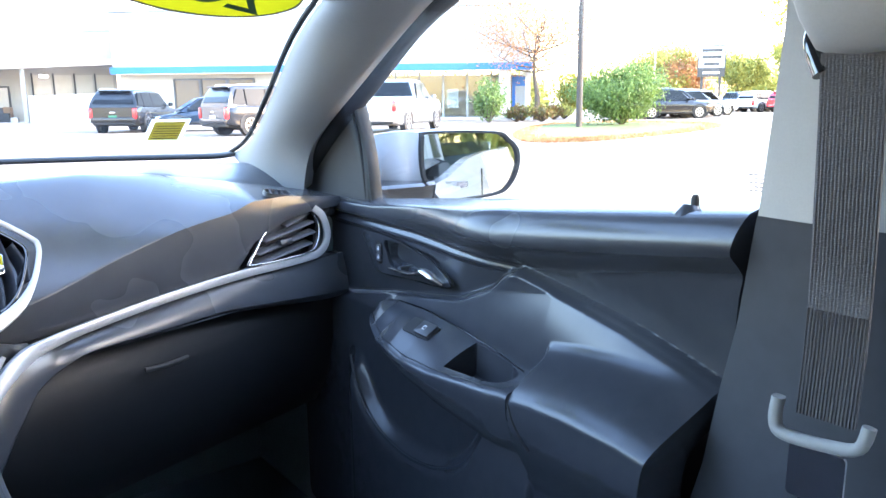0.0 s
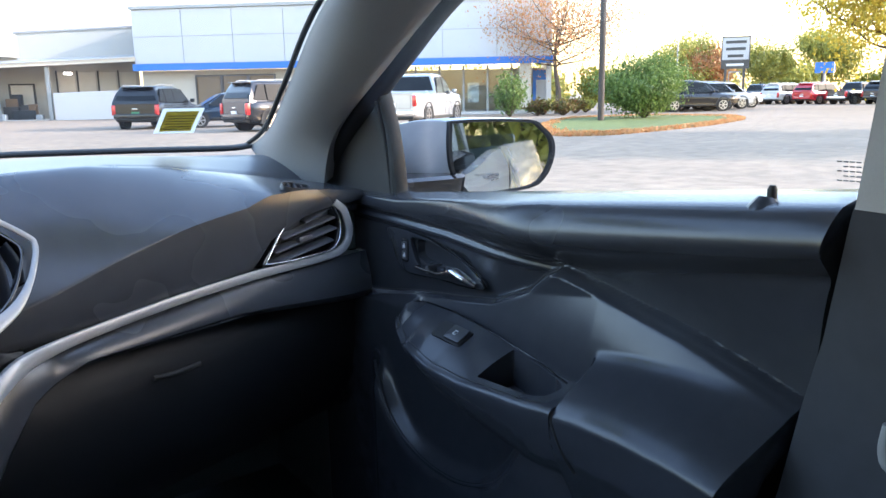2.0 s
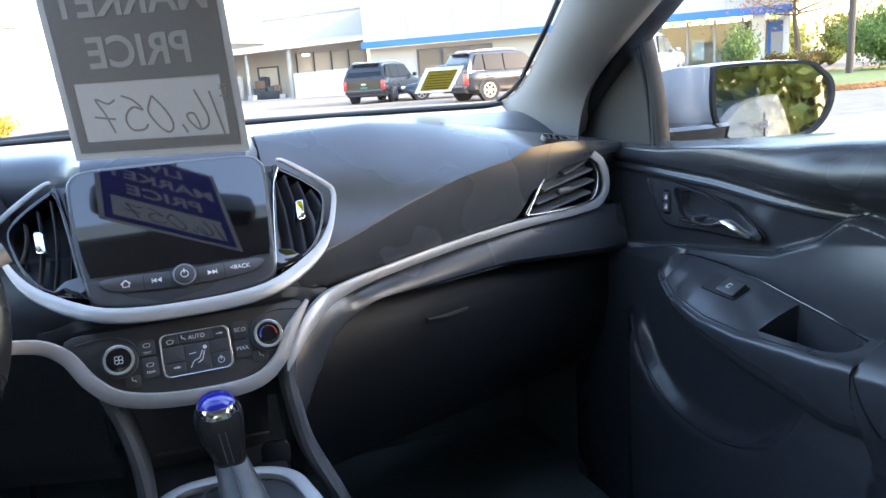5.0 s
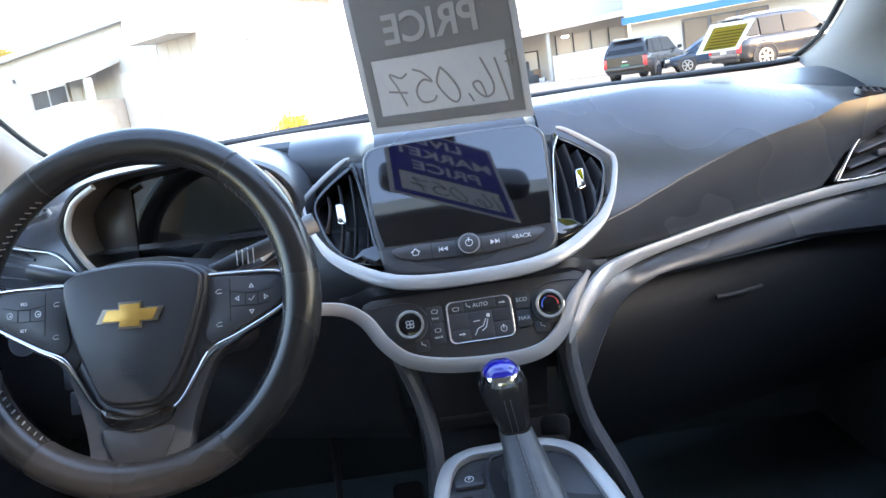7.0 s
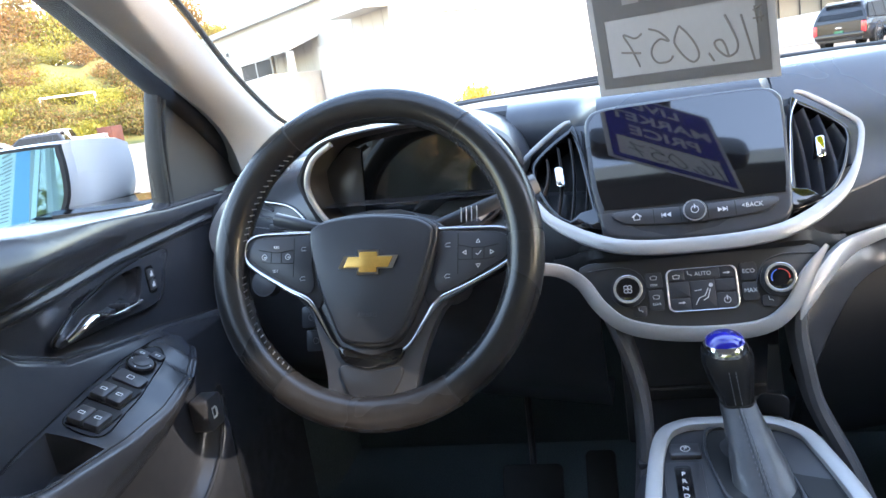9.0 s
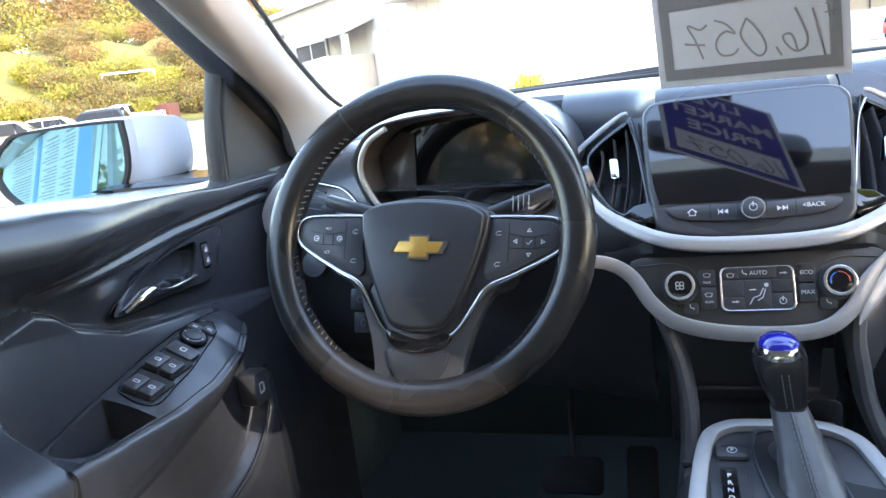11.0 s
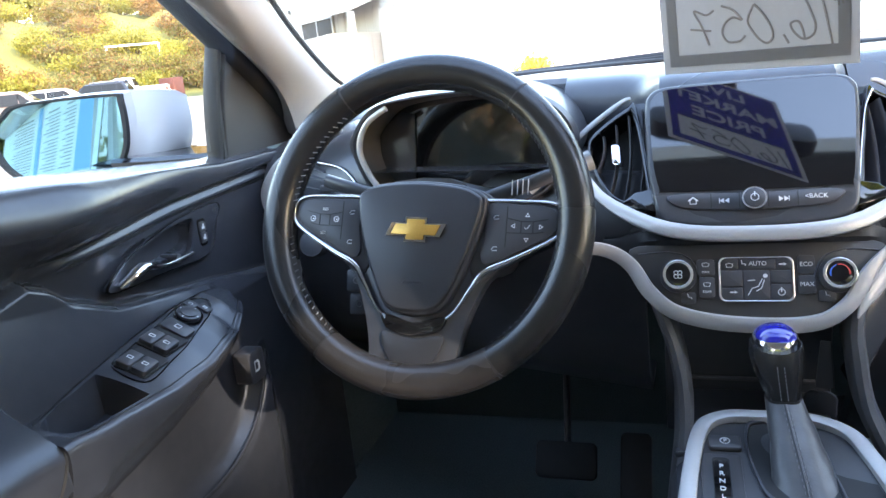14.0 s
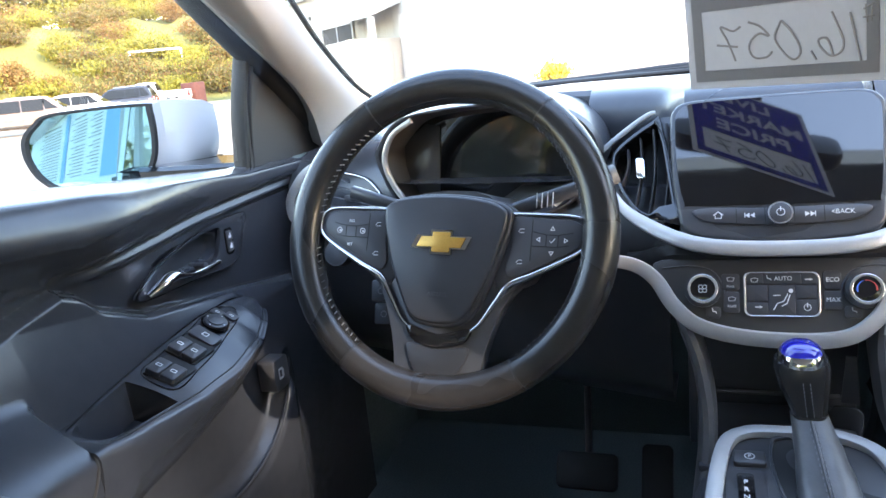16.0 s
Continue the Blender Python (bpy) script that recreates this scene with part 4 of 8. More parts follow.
# ---- air vents ----
def vent(outline, M, slats, handle, parent, horizontal=False, skew=0.0, chrome=True):
    o = [tuple(p)[:2] for p in curve([(*q, 0) for q in outline], 5, True)]
    v = mesh("air_vent", *frame2d(o, shrink(o, 0.90), -0.03, 0.004, M), GLOSS, parent, "air vent with black slats", bevel=0.001)
    mesh("well", *slab(shrink(o, 0.93), -0.05, -0.028, M), RUBBER, v)
    xs, ys = [p[0] for p in o], [p[1] for p in o]
    x0, x1, y0, y1 = min(xs), max(xs), min(ys), max(ys)
    def span(val, horiz):
        hits = []
        q = shrink(o, 0.92)
        for a, b in zip(q, q[1:] + q[:1]):
            p0, p1 = (a[1], b[1]) if horiz else (a[0], b[0])
            if (p0 - val) * (p1 - val) < 0:
                f = (val - p0) / (p1 - p0)
                hits.append((a[0] + f * (b[0] - a[0])) if horiz else (a[1] + f * (b[1] - a[1])))
        return (min(hits), max(hits)) if len(hits) > 1 else None
    for k in range(slats):
        f = (k + 0.7) / (slats + 0.4)
        val = y0 + (y1 - y0) * f if horizontal else x0 + (x1 - x0) * f
        sp = span(val, horizontal)
        if not sp:
            continue
        a, b = sp
        if horizontal:
            P = [pt(a + (b - a) * i / 6, val + skew * ((i / 6) - 0.5), M, -0.007) for i in range(7)]
            mesh("slat", *sweep(P, 0.004, 0.020, up=tuple((M.to_3x3() @ Vector((0, -0.45, 1))))), DASHTOP, v)
        else:
            P = [pt(val + skew * ((i / 6) - 0.5) + 0.004 * math.sin(math.pi * i / 6), a + (b - a) * i / 6, M, -0.007) for i in range(7)]
            mesh("slat", *sweep(P, 0.0035, 0.020, up=tuple((M.to_3x3() @ Vector((0.25, 0, 1))))), BUTTON, v)
    hx, hy = handle
    r = rrect(hx - 0.014, hy - 0.005, hx + 0.014, hy + 0.005, 0.003) if horizontal else rrect(hx - 0.0045, hy - 0.013, hx + 0.0045, hy + 0.013, 0.003)
    mesh("slider", *slab(r, -0.006, 0.006, M), BUTTON if horizontal else CHROME, v, bevel=0.002)
    return v


for s in (1, -1):
    vm = plane_at((s * 0.58, face_y(0.58) + 0.004, 0.915), 12, s * 17)
    out = [(-0.094, -0.031), (-0.073, -0.008), (-0.049, 0.016), (-0.026, 0.029), (0.018, 0.037), (0.058, 0.045), (0.075, 0.037), (0.081, 0.012), (0.071, -0.016), (0.049, -0.031), (0.0, -0.034), (-0.050, -0.034)]
    vent([(s * a, b) for a, b in out], vm, 4, (s * -0.002, -0.004), dash, True, skew=0.018 * s)
    for arc_ in (out[0:6], out[6:12] + out[0:1]):
        mesh("vent_edge", *sweep(curve([pt(s * a * 0.965, b * 0.95, vm, 0.0055) for a, b in arc_], 5), 0.0022, 0.0024), CHROME, dash, "thin chrome vent edge")

# ---- centre stack ----
stack = empty("infotainment_unit", "central touchscreen unit with glossy black bezel and silver surround", "infotainment")
PM = plane_at((0, 0.965, 0.912), 32)
bez = [tuple(p)[:2] for p in curve([(*q, 0) for q in ((-0.1085, 0.110), (-0.105, 0.127), (-0.091, 0.136), (-0.05, 0.138), (0.05, 0.138), (0.090, 0.136), (0.104, 0.127), (0.1075, 0.110), (0.104, 0.05), (0.100, 0.0), (0.096, -0.014), (0.082, -0.023), (0.045, -0.029), (0.0, -0.031), (-0.045, -0.029), (-0.082, -0.023), (-0.096, -0.014), (-0.100, 0.0), (-0.107, 0.05))], 4, True)]
mesh("bezel", *slab(bez, -0.075, 0.0, PM), DASH, stack, "black screen surround", bevel=0.004, seg=3)
dsp = [tuple(p)[:2] for p in curve([(*q, 0) for q in ((-0.1035, 0.108), (-0.1, 0.122), (-0.088, 0.131), (-0.04, 0.133), (0.04, 0.133), (0.087, 0.131), (0.099, 0.122), (0.1025, 0.108), (0.099, 0.05), (0.094, 0.013), (0.085, 0.0095), (0.0, 0.0085), (-0.085, 0.0095), (-0.094, 0.013), (-0.101, 0.05))], 4, True)]
mesh("touchscreen", *slab(dsp, 0.0, 0.0015, PM), SCREEN, stack, "dark glossy touchscreen, switched off", smooth=False)
row = [tuple(p)[:2] for p in curve([(*q, 0) for q in ((-0.081, 0.005), (0.0, 0.004), (0.081, 0.005), (0.074, -0.009), (0.035, -0.0135), (0.0, -0.0145), (-0.035, -0.0135), (-0.074, -0.009))], 4, True)]
mesh("button_bar", *slab(row, 0.0, 0.003, PM), BUTTON, stack, "bar of media buttons", bevel=0.001)
for x in (-0.042, 0.042, -0.014, 0.014):
    mesh("seam", *slab(rrect(x - 0.0004, -0.0125, x + 0.0004, 0.004, 0.0002), 0.003, 0.0033, PM), RUBBER, stack)
mesh("power_knob", *slab(disc(0, -0.005, 0.0105), 0.003, 0.014, PM), BUTTON, stack, "round power knob", bevel=0.001)
mesh("knob_ring", *frame2d(disc(0, -0.005, 0.0122), disc(0, -0.005, 0.0100), 0.003, 0.0125, PM), SATINCHROME, stack)
mesh("icon", *join(frame2d(disc(0, -0.005, 0.0042), disc(0, -0.005, 0.0034), 0.014, 0.0143, PM), slab(rrect(-0.0005, -0.004, 0.0005, 0.001, 0.0002), 0.014, 0.0144, PM)), ICON, stack)
writing("back_label", "<BACK", 0.0068, ICON, PM @ Matrix.Translation((0.059, -0.0025, 0.0033)), stack)
for sg, x in ((-1, -0.029), (1, 0.029)):
    mesh("icon", *join(*[slab([(x + sg * (d + 0.0045), -0.004), (x + sg * d, -0.0012), (x + sg * d, -0.0068)], 0.003, 0.0033, PM) for d in (-0.005, 0.0)], slab(rrect(x + sg * 0.0046 - 0.0004, -0.0068, x + sg * 0.0046 + 0.0004, -0.0012, 0.0002), 0.003, 0.0033, PM)), ICON, stack)
mesh("icon", *frame2d([(-0.0635, -0.007), (-0.0565, -0.007), (-0.0565, -0.003), (-0.0545, -0.003), (-0.060, 0.0015), (-0.0655, -0.003), (-0.0635, -0.003)], [(-0.0627, -0.0062), (-0.0573, -0.0062), (-0.0573, -0.0036), (-0.0565, -0.0036), (-0.060, 0.0002), (-0.0635, -0.0036), (-0.0627, -0.0036)], 0.003, 0.0033, PM), ICON, stack)
# hexagonal vents either side, and the silver line that cups them
VM = plane_at((0, 0.995, 0.953), 25)
def flank(s):
    """Axes of the vent beside the screen, which falls back outwards and upwards; x and y run as on the screen's face."""
    low, top_, out_ = Vector((0.105, 0.980, 0.897)), Vector((0.127, 1.066, 1.010)), Vector((0.186, 1.056, 0.967))
    (a, b), (c, d), (e, f) = (0.100, -0.068), (0.110, 0.070), (0.166, 0.018)
    det = (c - a) * (f - b) - (e - a) * (d - b)
    ex = ((top_ - low) * (f - b) - (out_ - low) * (d - b)) / det
    ey = ((out_ - low) * (c - a) - (top_ - low) * (e - a)) / det
    o = low - ex * a - ey * b
    ez = ex.cross(ey).normalized()
    return Matrix(((ex.x, s * ey.x, s * ez.x, s * o.x), (s * ex.y, ey.y, ez.y, o.y), (s * ex.z, ey.z, ez.z, o.z), (0, 0, 0, 1)))


half = [(0.108, 0.073), (0.116, 0.070), (0.140, 0.050), (0.163, 0.028), (0.169, 0.018), (0.168, 0.000), (0.158, -0.034), (0.136, -0.064)]
rail = {}
for s in (1, -1):
    FX = flank(s)
    o = [(0.104, 0.062), (0.112, 0.062), (0.136, 0.043), (0.154, 0.024), (0.158, 0.014), (0.157, 0.0), (0.148, -0.034), (0.130, -0.060), (0.100, -0.068), (0.097, -0.062), (0.098, -0.03)]
    vent([(s * a, b) for a, b in o], FX, 4, (s * 0.128, 0.0), stack, skew=-s * 0.012)
    mesh("vent_edge", *sweep(curve([pt(s * a, b, FX, 0.006) for a, b in ((0.109, 0.061), (0.102, 0.040), (0.098, 0.0), (0.096, -0.035), (0.0945, -0.062))], 5), 0.0016, 0.003), SATINCHROME if s > 0 else GLOSS, stack, "thin glossy vent edge")
    mesh("vent_corner", *slab([(s * a, b) for a, b in ((0.092, -0.071), (0.128, -0.063), (0.112, -0.048), (0.095, -0.043))], -0.002, 0.0055, FX), GLOSS, stack, bevel=0.001)
    mesh("cheek", *slab([(s * a, b) for a, b in ((0.080, 0.072), (0.112, 0.070), (0.100, 0.0), (0.095, -0.075), (0.075, -0.075))], -0.03, -0.004, FX), DASH, stack, "dark cheek between vent and screen")
    rail[s] = [pt(s * a, b, FX, 0.005) for a, b in half] + [pt(s * 0.085, -0.083, VM, 0.014)]
ul = rail[-1] + [pt(0.0, -0.090, VM, 0.016)] + list(reversed(rail[1]))
mesh("silver_surround", *sweep(curve(ul, 4), 0.0115, 0.0075, up=tuple(VM.to_3x3() @ Vector((0, 0, 1))), power=3.6, taper=lambda f: 0.35 + 0.22 * step(min(f, 1 - f) / 0.10) + 0.88 * step((min(f, 1 - f) - 0.30) / 0.13)), SILVER, stack, "satin silver surround")
mesh("housing", *slab(rrect(-0.10, -0.085, 0.10, 0.05, 0.02), -0.05, -0.012, VM), DASH, stack)
# black band between screen unit and climate panel
P = [[pt(x, v, KM, h - 0.05 * step((abs(x) - 0.105) / 0.05)) for x in [-0.16 + 0.32 * i / 24 for i in range(25)]] for v, h in ((0.058, -0.03), (0.050, 0.002), (0.038, 0.004), (0.030, -0.004))]
mesh("band", *shell(P, (0, 0.03, 0)), SHADEBLACK, stack, "black band under the screen")

# ---- climate panel ----
clim = empty("climate_panel", "climate control panel with two chrome-ringed knobs", "control panel")
fc = [tuple(p)[:2] for p in curve([(*q, 0) for q in ((-0.128, 0.030), (-0.06, 0.034), (0.06, 0.034), (0.120, 0.032), (0.108, -0.002), (0.082, -0.032), (0.05, -0.046), (-0.023, -0.046), (-0.078, -0.035), (-0.106, -0.010))], 4, True)]
mesh("face", *slab(fc, -0.03, 0.0, KM), DARKFACE, clim, "dark grey panel face", bevel=0.002)
bx = rrect(-0.0365, -0.028, 0.0365, 0.019, 0.007)
mesh("chrome_frame", *frame2d(bx, shrink(bx, 0.935), 0.0, 0.0042, KM), SATINCHROME, clim, "chrome frame", bevel=0.0009)
mesh("button_field", *slab(shrink(bx, 0.94), 0.0, 0.0016, KM), BUTTON, clim)
for a, b, c, d in ((-0.016, 0.006, 0.019, 0.0173), (-0.034, 0.006, -0.017, 0.0173), (-0.034, -0.012, -0.013, 0.0045), (-0.034, -0.026, -0.013, -0.0135), (-0.012, -0.026, 0.013, 0.0045), (0.014, -0.026, 0.034, -0.010), (0.014, -0.0085, 0.034, 0.0045), (0.020, 0.006, 0.034, 0.0173)):
    mesh("button", *slab(rrect(a, b, c, d, 0.001), 0.0016, 0.0030, KM), BUTTON, clim, bevel=0.0006)
for a, b, c, d in ((-0.058, 0.000, -0.040, 0.017), (-0.056, -0.024, -0.040, -0.002), (0.040, 0.001, 0.056, 0.020), (0.040, -0.020, 0.056, -0.001), (-0.074, -0.030, -0.059, -0.018), (0.058, -0.028, 0.074, -0.016)):
    mesh("button", *slab(rrect(a, b, c, d, 0.003), 0.0, 0.0024, KM), BUTTON, clim, bevel=0.0006)
for txt, x, y, sz in (("AUTO", 0.002, 0.0118, 0.0062), ("ECO", 0.048, 0.0105, 0.0062), ("MAX", 0.048, -0.010, 0.0062), ("MAX", -0.049, 0.0035, 0.0036), ("REAR", -0.048, -0.0175, 0.0038)):
    writing("lettering", txt, sz, ICON, KM @ Matrix.Translation((x, y, 0.0032)), clim)
def bars(M, x, y, kind):
    """Small pictograms of the buttons."""
    if kind == "screen":
        o = [(x - 0.004, y + 0.0016), (x, y + 0.0028), (x + 0.004, y + 0.0016), (x + 0.0028, y - 0.002), (x - 0.0028, y - 0.002)]
        return frame2d(o, shrink(o, 0.8), 0.003, 0.0034, M)
    if kind == "seat":
        return join(*[sweep([pt(a, b, M, 0.0032) for a, b in p], 0.0010, 0.0008, k=6) for p in ([(x - 0.0015, y + 0.0025), (x - 0.001, y - 0.001), (x + 0.002, y - 0.0015)], [(x + 0.002, y - 0.0015), (x + 0.0025, y - 0.003)])])
    if kind == "rider":
        return join(*[sweep([pt(x + a, y + b, M, 0.0034) for a, b in p], 0.0013, 0.0008, k=6) for p in ([(0.004, 0.006), (0.000, -0.002), (-0.006, -0.004), (-0.010, -0.011)], [(0.006, 0.005), (0.003, -0.004), (-0.002, -0.007)], [(-0.010, 0.004), (-0.003, 0.0045)])], slab(disc(x + 0.007, y + 0.009, 0.0022, 10), 0.003, 0.0036, M))
    if kind == "power":
        return join(frame2d(disc(x, y, 0.0036, 16), disc(x, y, 0.0029, 16), 0.003, 0.0034, M), slab(rrect(x - 0.0005, y, x + 0.0005, y + 0.005, 0.0002), 0.003, 0.0036, M))
    return join(slab(rrect(x - 0.0035, y - 0.0006, x + 0.002, y + 0.0006, 0.0003), 0.003, 0.0034, M), slab([(x + 0.001, y - 0.0016), (x + 0.004, y), (x + 0.001, y + 0.0016)], 0.003, 0.0034, M))
for kd, x, y in (("screen", -0.049, 0.011), ("screen", -0.048, -0.010), ("screen", -0.0255, 0.010), ("arrow", -0.022, -0.018), ("rider", 0.002, -0.010), ("power", 0.024, -0.018), ("arrow", 0.026, 0.011), ("seat", -0.066, -0.022), ("seat", 0.066, -0.020), ("seat", -0.012, 0.013)):
    mesh("icon", *bars(KM, x, y, kd), ICON, clim)
for s in (-1, 1):
    k = mesh("knob", *slab(disc(s * 0.077, 0.0, 0.0125, 36), 0.0, 0.012, KM), GLOSS, clim, "black rotary knob", bevel=0.001)
    mesh("knob_ring", *frame2d(disc(s * 0.077, 0, 0.0158, 36), disc(s * 0.077, 0, 0.0122, 36), 0.0, 0.0130, KM), SATINCHROME, k, "chrome ring", bevel=0.0008)
    mesh("collar", *frame2d(disc(s * 0.077, 0, 0.0185, 36), disc(s * 0.077, 0, 0.0158, 36), 0.0, 0.004, KM), DARK, k)
    if s < 0:
        for a in range(4):
            mesh("icon", *frame2d(disc(-0.077 + 0.0028 * math.cos(a * 1.57 + 0.78), 0.0028 * math.sin(a * 1.57 + 0.78), 0.0024, 12), disc(-0.077 + 0.0028 * math.cos(a * 1.57 + 0.78), 0.0028 * math.sin(a * 1.57 + 0.78), 0.0017, 12), 0.012, 0.0123, KM), ICON, k)
    else:
        for m_, a0, a1 in ((BLUEP, 200, 110), (RED, 100, -10)):
            mesh("scale", *sweep([pt(0.077 + 0.0088 * math.cos(radians(a0 + (a1 - a0) * i / 10)), 0.0088 * math.sin(radians(a0 + (a1 - a0) * i / 10)), KM, 0.0121) for i in range(11)], 0.0018, 0.0008, k=6), m_, k)
    mesh("arc", *sweep(curve([pt(s * 0.118, 0.024, KM, 0.0006), pt(s * 0.085, 0.026, KM, 0.0006), pt(s * 0.064, 0.018, KM, 0.0006), pt(s * 0.054, -0.004, KM, 0.0006)], 5), 0.0014, 0.0014), DASHTOP, clim)

# ---- gear console ----
con = empty("centre_console", "black centre console with silver-edged gear surround", "console")
ZC = 0.70
ring = [(-0.076, 0.66), (-0.073, 0.748), (-0.060, 0.845), (-0.038, 0.874), (0.0, 0.878), (0.042, 0.877), (0.073, 0.858), (0.086, 0.822), (0.100, 0.748), (0.106, 0.66)]
rp = curve([(x, y, ZC - 0.02 + (y - 0.66) * 0.11) for x, y in ring], 8)
mesh("silver_rim", *sweep(rp, 0.0155, 0.010, power=3.6), SILVER, con, "satin silver rim")
o = [(p.x * 0.96, p.y - 0.002) for p in rp]
zs = [p.z - 0.004 for p in rp]
n = len(o)
mesh("deck", *grid([[(o[i][0] + (o[n - 1 - i][0] - o[i][0]) * f, o[i][1] + (o[n - 1 - i][1] - o[i][1]) * f, zs[i]) for f in [j / 8 for j in range(9)]] for i in range(n // 2 + 1)]), BUTTON, con, "black gear deck")
mesh("body", *join(box(0.012, 0.35, 0.46, 0.20, 1.02, 0.42)), DARK, con, bevel=0.02)
DM = Matrix(((1, 0, 0, 0), (0, 1, 0, 0), (0, 0.11, 1, ZC - 0.02 - 0.66 * 0.11 - 0.004), (0, 0, 0, 1)))
tray = [tuple(p)[:2] for p in curve([(*q, 0) for q in ((0.052, 0.868), (0.070, 0.850), (0.082, 0.80), (0.092, 0.74), (0.098, 0.67), (0.074, 0.67), (0.064, 0.74), (0.052, 0.80), (0.046, 0.85))], 4, True)]
# tray is not hollow: a flat black sheet paints its shade
mesh("tray_shade", *slab(tray, 0.0005, 0.0015, DM), RUBBER, con, "dark open tray beside the gear lever")
bf = [tuple(p)[:2] for p in curve([(*q, 0) for q in ((-0.008, 0.872), (-0.016, 0.862), (-0.019, 0.83), (-0.014, 0.79), (-0.004, 0.755), (0.030, 0.735), (0.054, 0.752), (0.056, 0.775), (0.046, 0.83), (0.041, 0.868), (0.015, 0.876))], 4, True)]
mesh("boot_frame", *frame2d(bf, shrink(bf, 0.93), 0.0, 0.0045, DM), DARK, con, "raised frame round the gear boot", bevel=0.0012)
mesh("boot_well", *slab(shrink(bf, 0.93), 0.0003, 0.0012, DM), RUBBER, con)
mesh("gear_plate", *slab(rrect(-0.060, 0.70, -0.024, 0.815, 0.006), 0, 0.0035, DM), BUTTON, con, "gear position plate", bevel=0.001)
gw = rrect(-0.0495, 0.738, -0.0355, 0.804, 0.004)
mesh("gear_window", *slab(gw, 0.0036, 0.0046, DM), GLOSS, con)
mesh("window_edge", *frame2d(shrink(gw, 1.10), gw, 0.0036, 0.0048, DM), RUBBER, con)
for i, ch in enumerate("PRNDL"):
    writing("lettering", ch, 0.0078, ICON, DM @ Matrix.Translation((-0.0425, 0.794 - 0.0105 * i, 0.0052)), con)
pb = mesh("parking_button", *slab(rrect(-0.052, 0.822, -0.022, 0.842, 0.003), 0, 0.006, DM), BUTTON, con, "electric parking brake button", bevel=0.002)
mesh("icon", *join(frame2d(disc(-0.037, 0.832, 0.0048, 18), disc(-0.037, 0.832, 0.0040, 18), 0.006, 0.0064, DM)), ICON, pb)
writing("lettering", "P", 0.0065, ICON, DM @ Matrix.Translation((-0.037, 0.832, 0.0063)), pb)
# legs from the climate panel down to the floor
for nm, pts in (("left", [(-0.112, 0.985, 0.835), (-0.094, 0.962, 0.79), (-0.079, 0.945, 0.745), (-0.073, 0.935, 0.68), (-0.082, 0.90, 0.60), (-0.095, 0.84, 0.52)]), ("right", [(0.118, 0.985, 0.835), (0.100, 0.962, 0.808), (0.094, 0.952, 0.780), (0.096, 0.946, 0.750), (0.106, 0.940, 0.695), (0.133, 0.92, 0.630), (0.155, 0.895, 0.560), (0.165, 0.86, 0.50)])):
    mesh("side_leg", *sweep(curve(pts, 8), 0.020, 0.05, up=(0, 1, 0), taper=lambda f: 1.0), LEGGREY, con, "grey curved console leg")
mesh("cubby", *join(box(0.0, 1.06, 0.70, 0.19, 0.02, 0.22), box(0, 0.98, 0.645, 0.17, 0.17, 0.01)), DARK, con, "dark storage cubby", bevel=0.004)
mesh("bin_edge", *sweep([(-0.066, 1.046, 0.668), (0.076, 1.046, 0.666)], 0.005, 0.005), DASHTOP, con)
mesh("bin_front", *slab(rrect(-0.066, -0.06, 0.076, 0.030, 0.004), -0.006, 0.0, plane_at((0, 1.05, 0.636), 3)), DARK, con, "dark bin face", bevel=0.002)
mesh("socket_cover", *slab(rrect(-0.036, -0.024, -0.008, 0.010, 0.008), 0, 0.009, plane_at((0, 1.05, 0.636), 3)), DASHTOP, con, bevel=0.004, seg=3)
us = mesh("socket_cover", *slab(rrect(0.008, -0.026, 0.040, 0.014, 0.008), 0, 0.006, plane_at((0, 1.05, 0.636), 3)), DASH, con, bevel=0.003)
mesh("usb_port", *frame2d(rrect(0.014, 0.001, 0.026, 0.008, 0.001), rrect(0.0152, 0.0022, 0.0248, 0.0068, 0.0008), 0.006, 0.0066, plane_at((0, 1.05, 0.636), 3)), ICON, us)
mesh("side_grille", *slab([(0.072, -0.004), (0.092, -0.004), (0.087, 0.052), (0.076, 0.052)], 0, 0.004, plane_at((0, 1.022, 0.684), 3, -14)), DASHTOP, con, "grained side patch of the cubby", bevel=0.0012)
mesh("side_pad", *slab(rrect(0.060, -0.044, 0.096, -0.008, 0.010), 0, 0.006, plane_at((0, 1.022, 0.684), 3, -14)), DASH, con, bevel=0.003)

# ---- gear lever ----
lev = empty("gear_lever", "leather gear lever with a blue and chrome cap", "gear lever", at=(0.018, 0.82, 0.70))
def rings(spec, k=20, pw=2.6):
    R = []
    for cx, cy, cz, rx, ry in spec:
        R.append([(cx + rx * math.copysign(abs(math.cos(2 * math.pi * j / k)) ** (2 / pw), math.cos(2 * math.pi * j / k)), cy + ry * math.copysign(abs(math.sin(2 * math.pi * j / k)) ** (2 / pw), math.sin(2 * math.pi * j / k)), cz) for j in range(k)])
    V, F = grid(R, True)
    n = len(R)
    return V, F + [tuple(reversed(range(k))), tuple((n - 1) * k + j for j in range(k))]
mesh("grip", *rings([(0.016, 0.848, 0.742, 0.0150, 0.016), (0.015, 0.850, 0.750, 0.0175, 0.018), (0.012, 0.856, 0.768, 0.0225, 0.022), (0.0105, 0.860, 0.784, 0.0250, 0.024), (0.0105, 0.861, 0.792, 0.0236, 0.0215)]), LEATHER, lev, "stitched black leather grip")
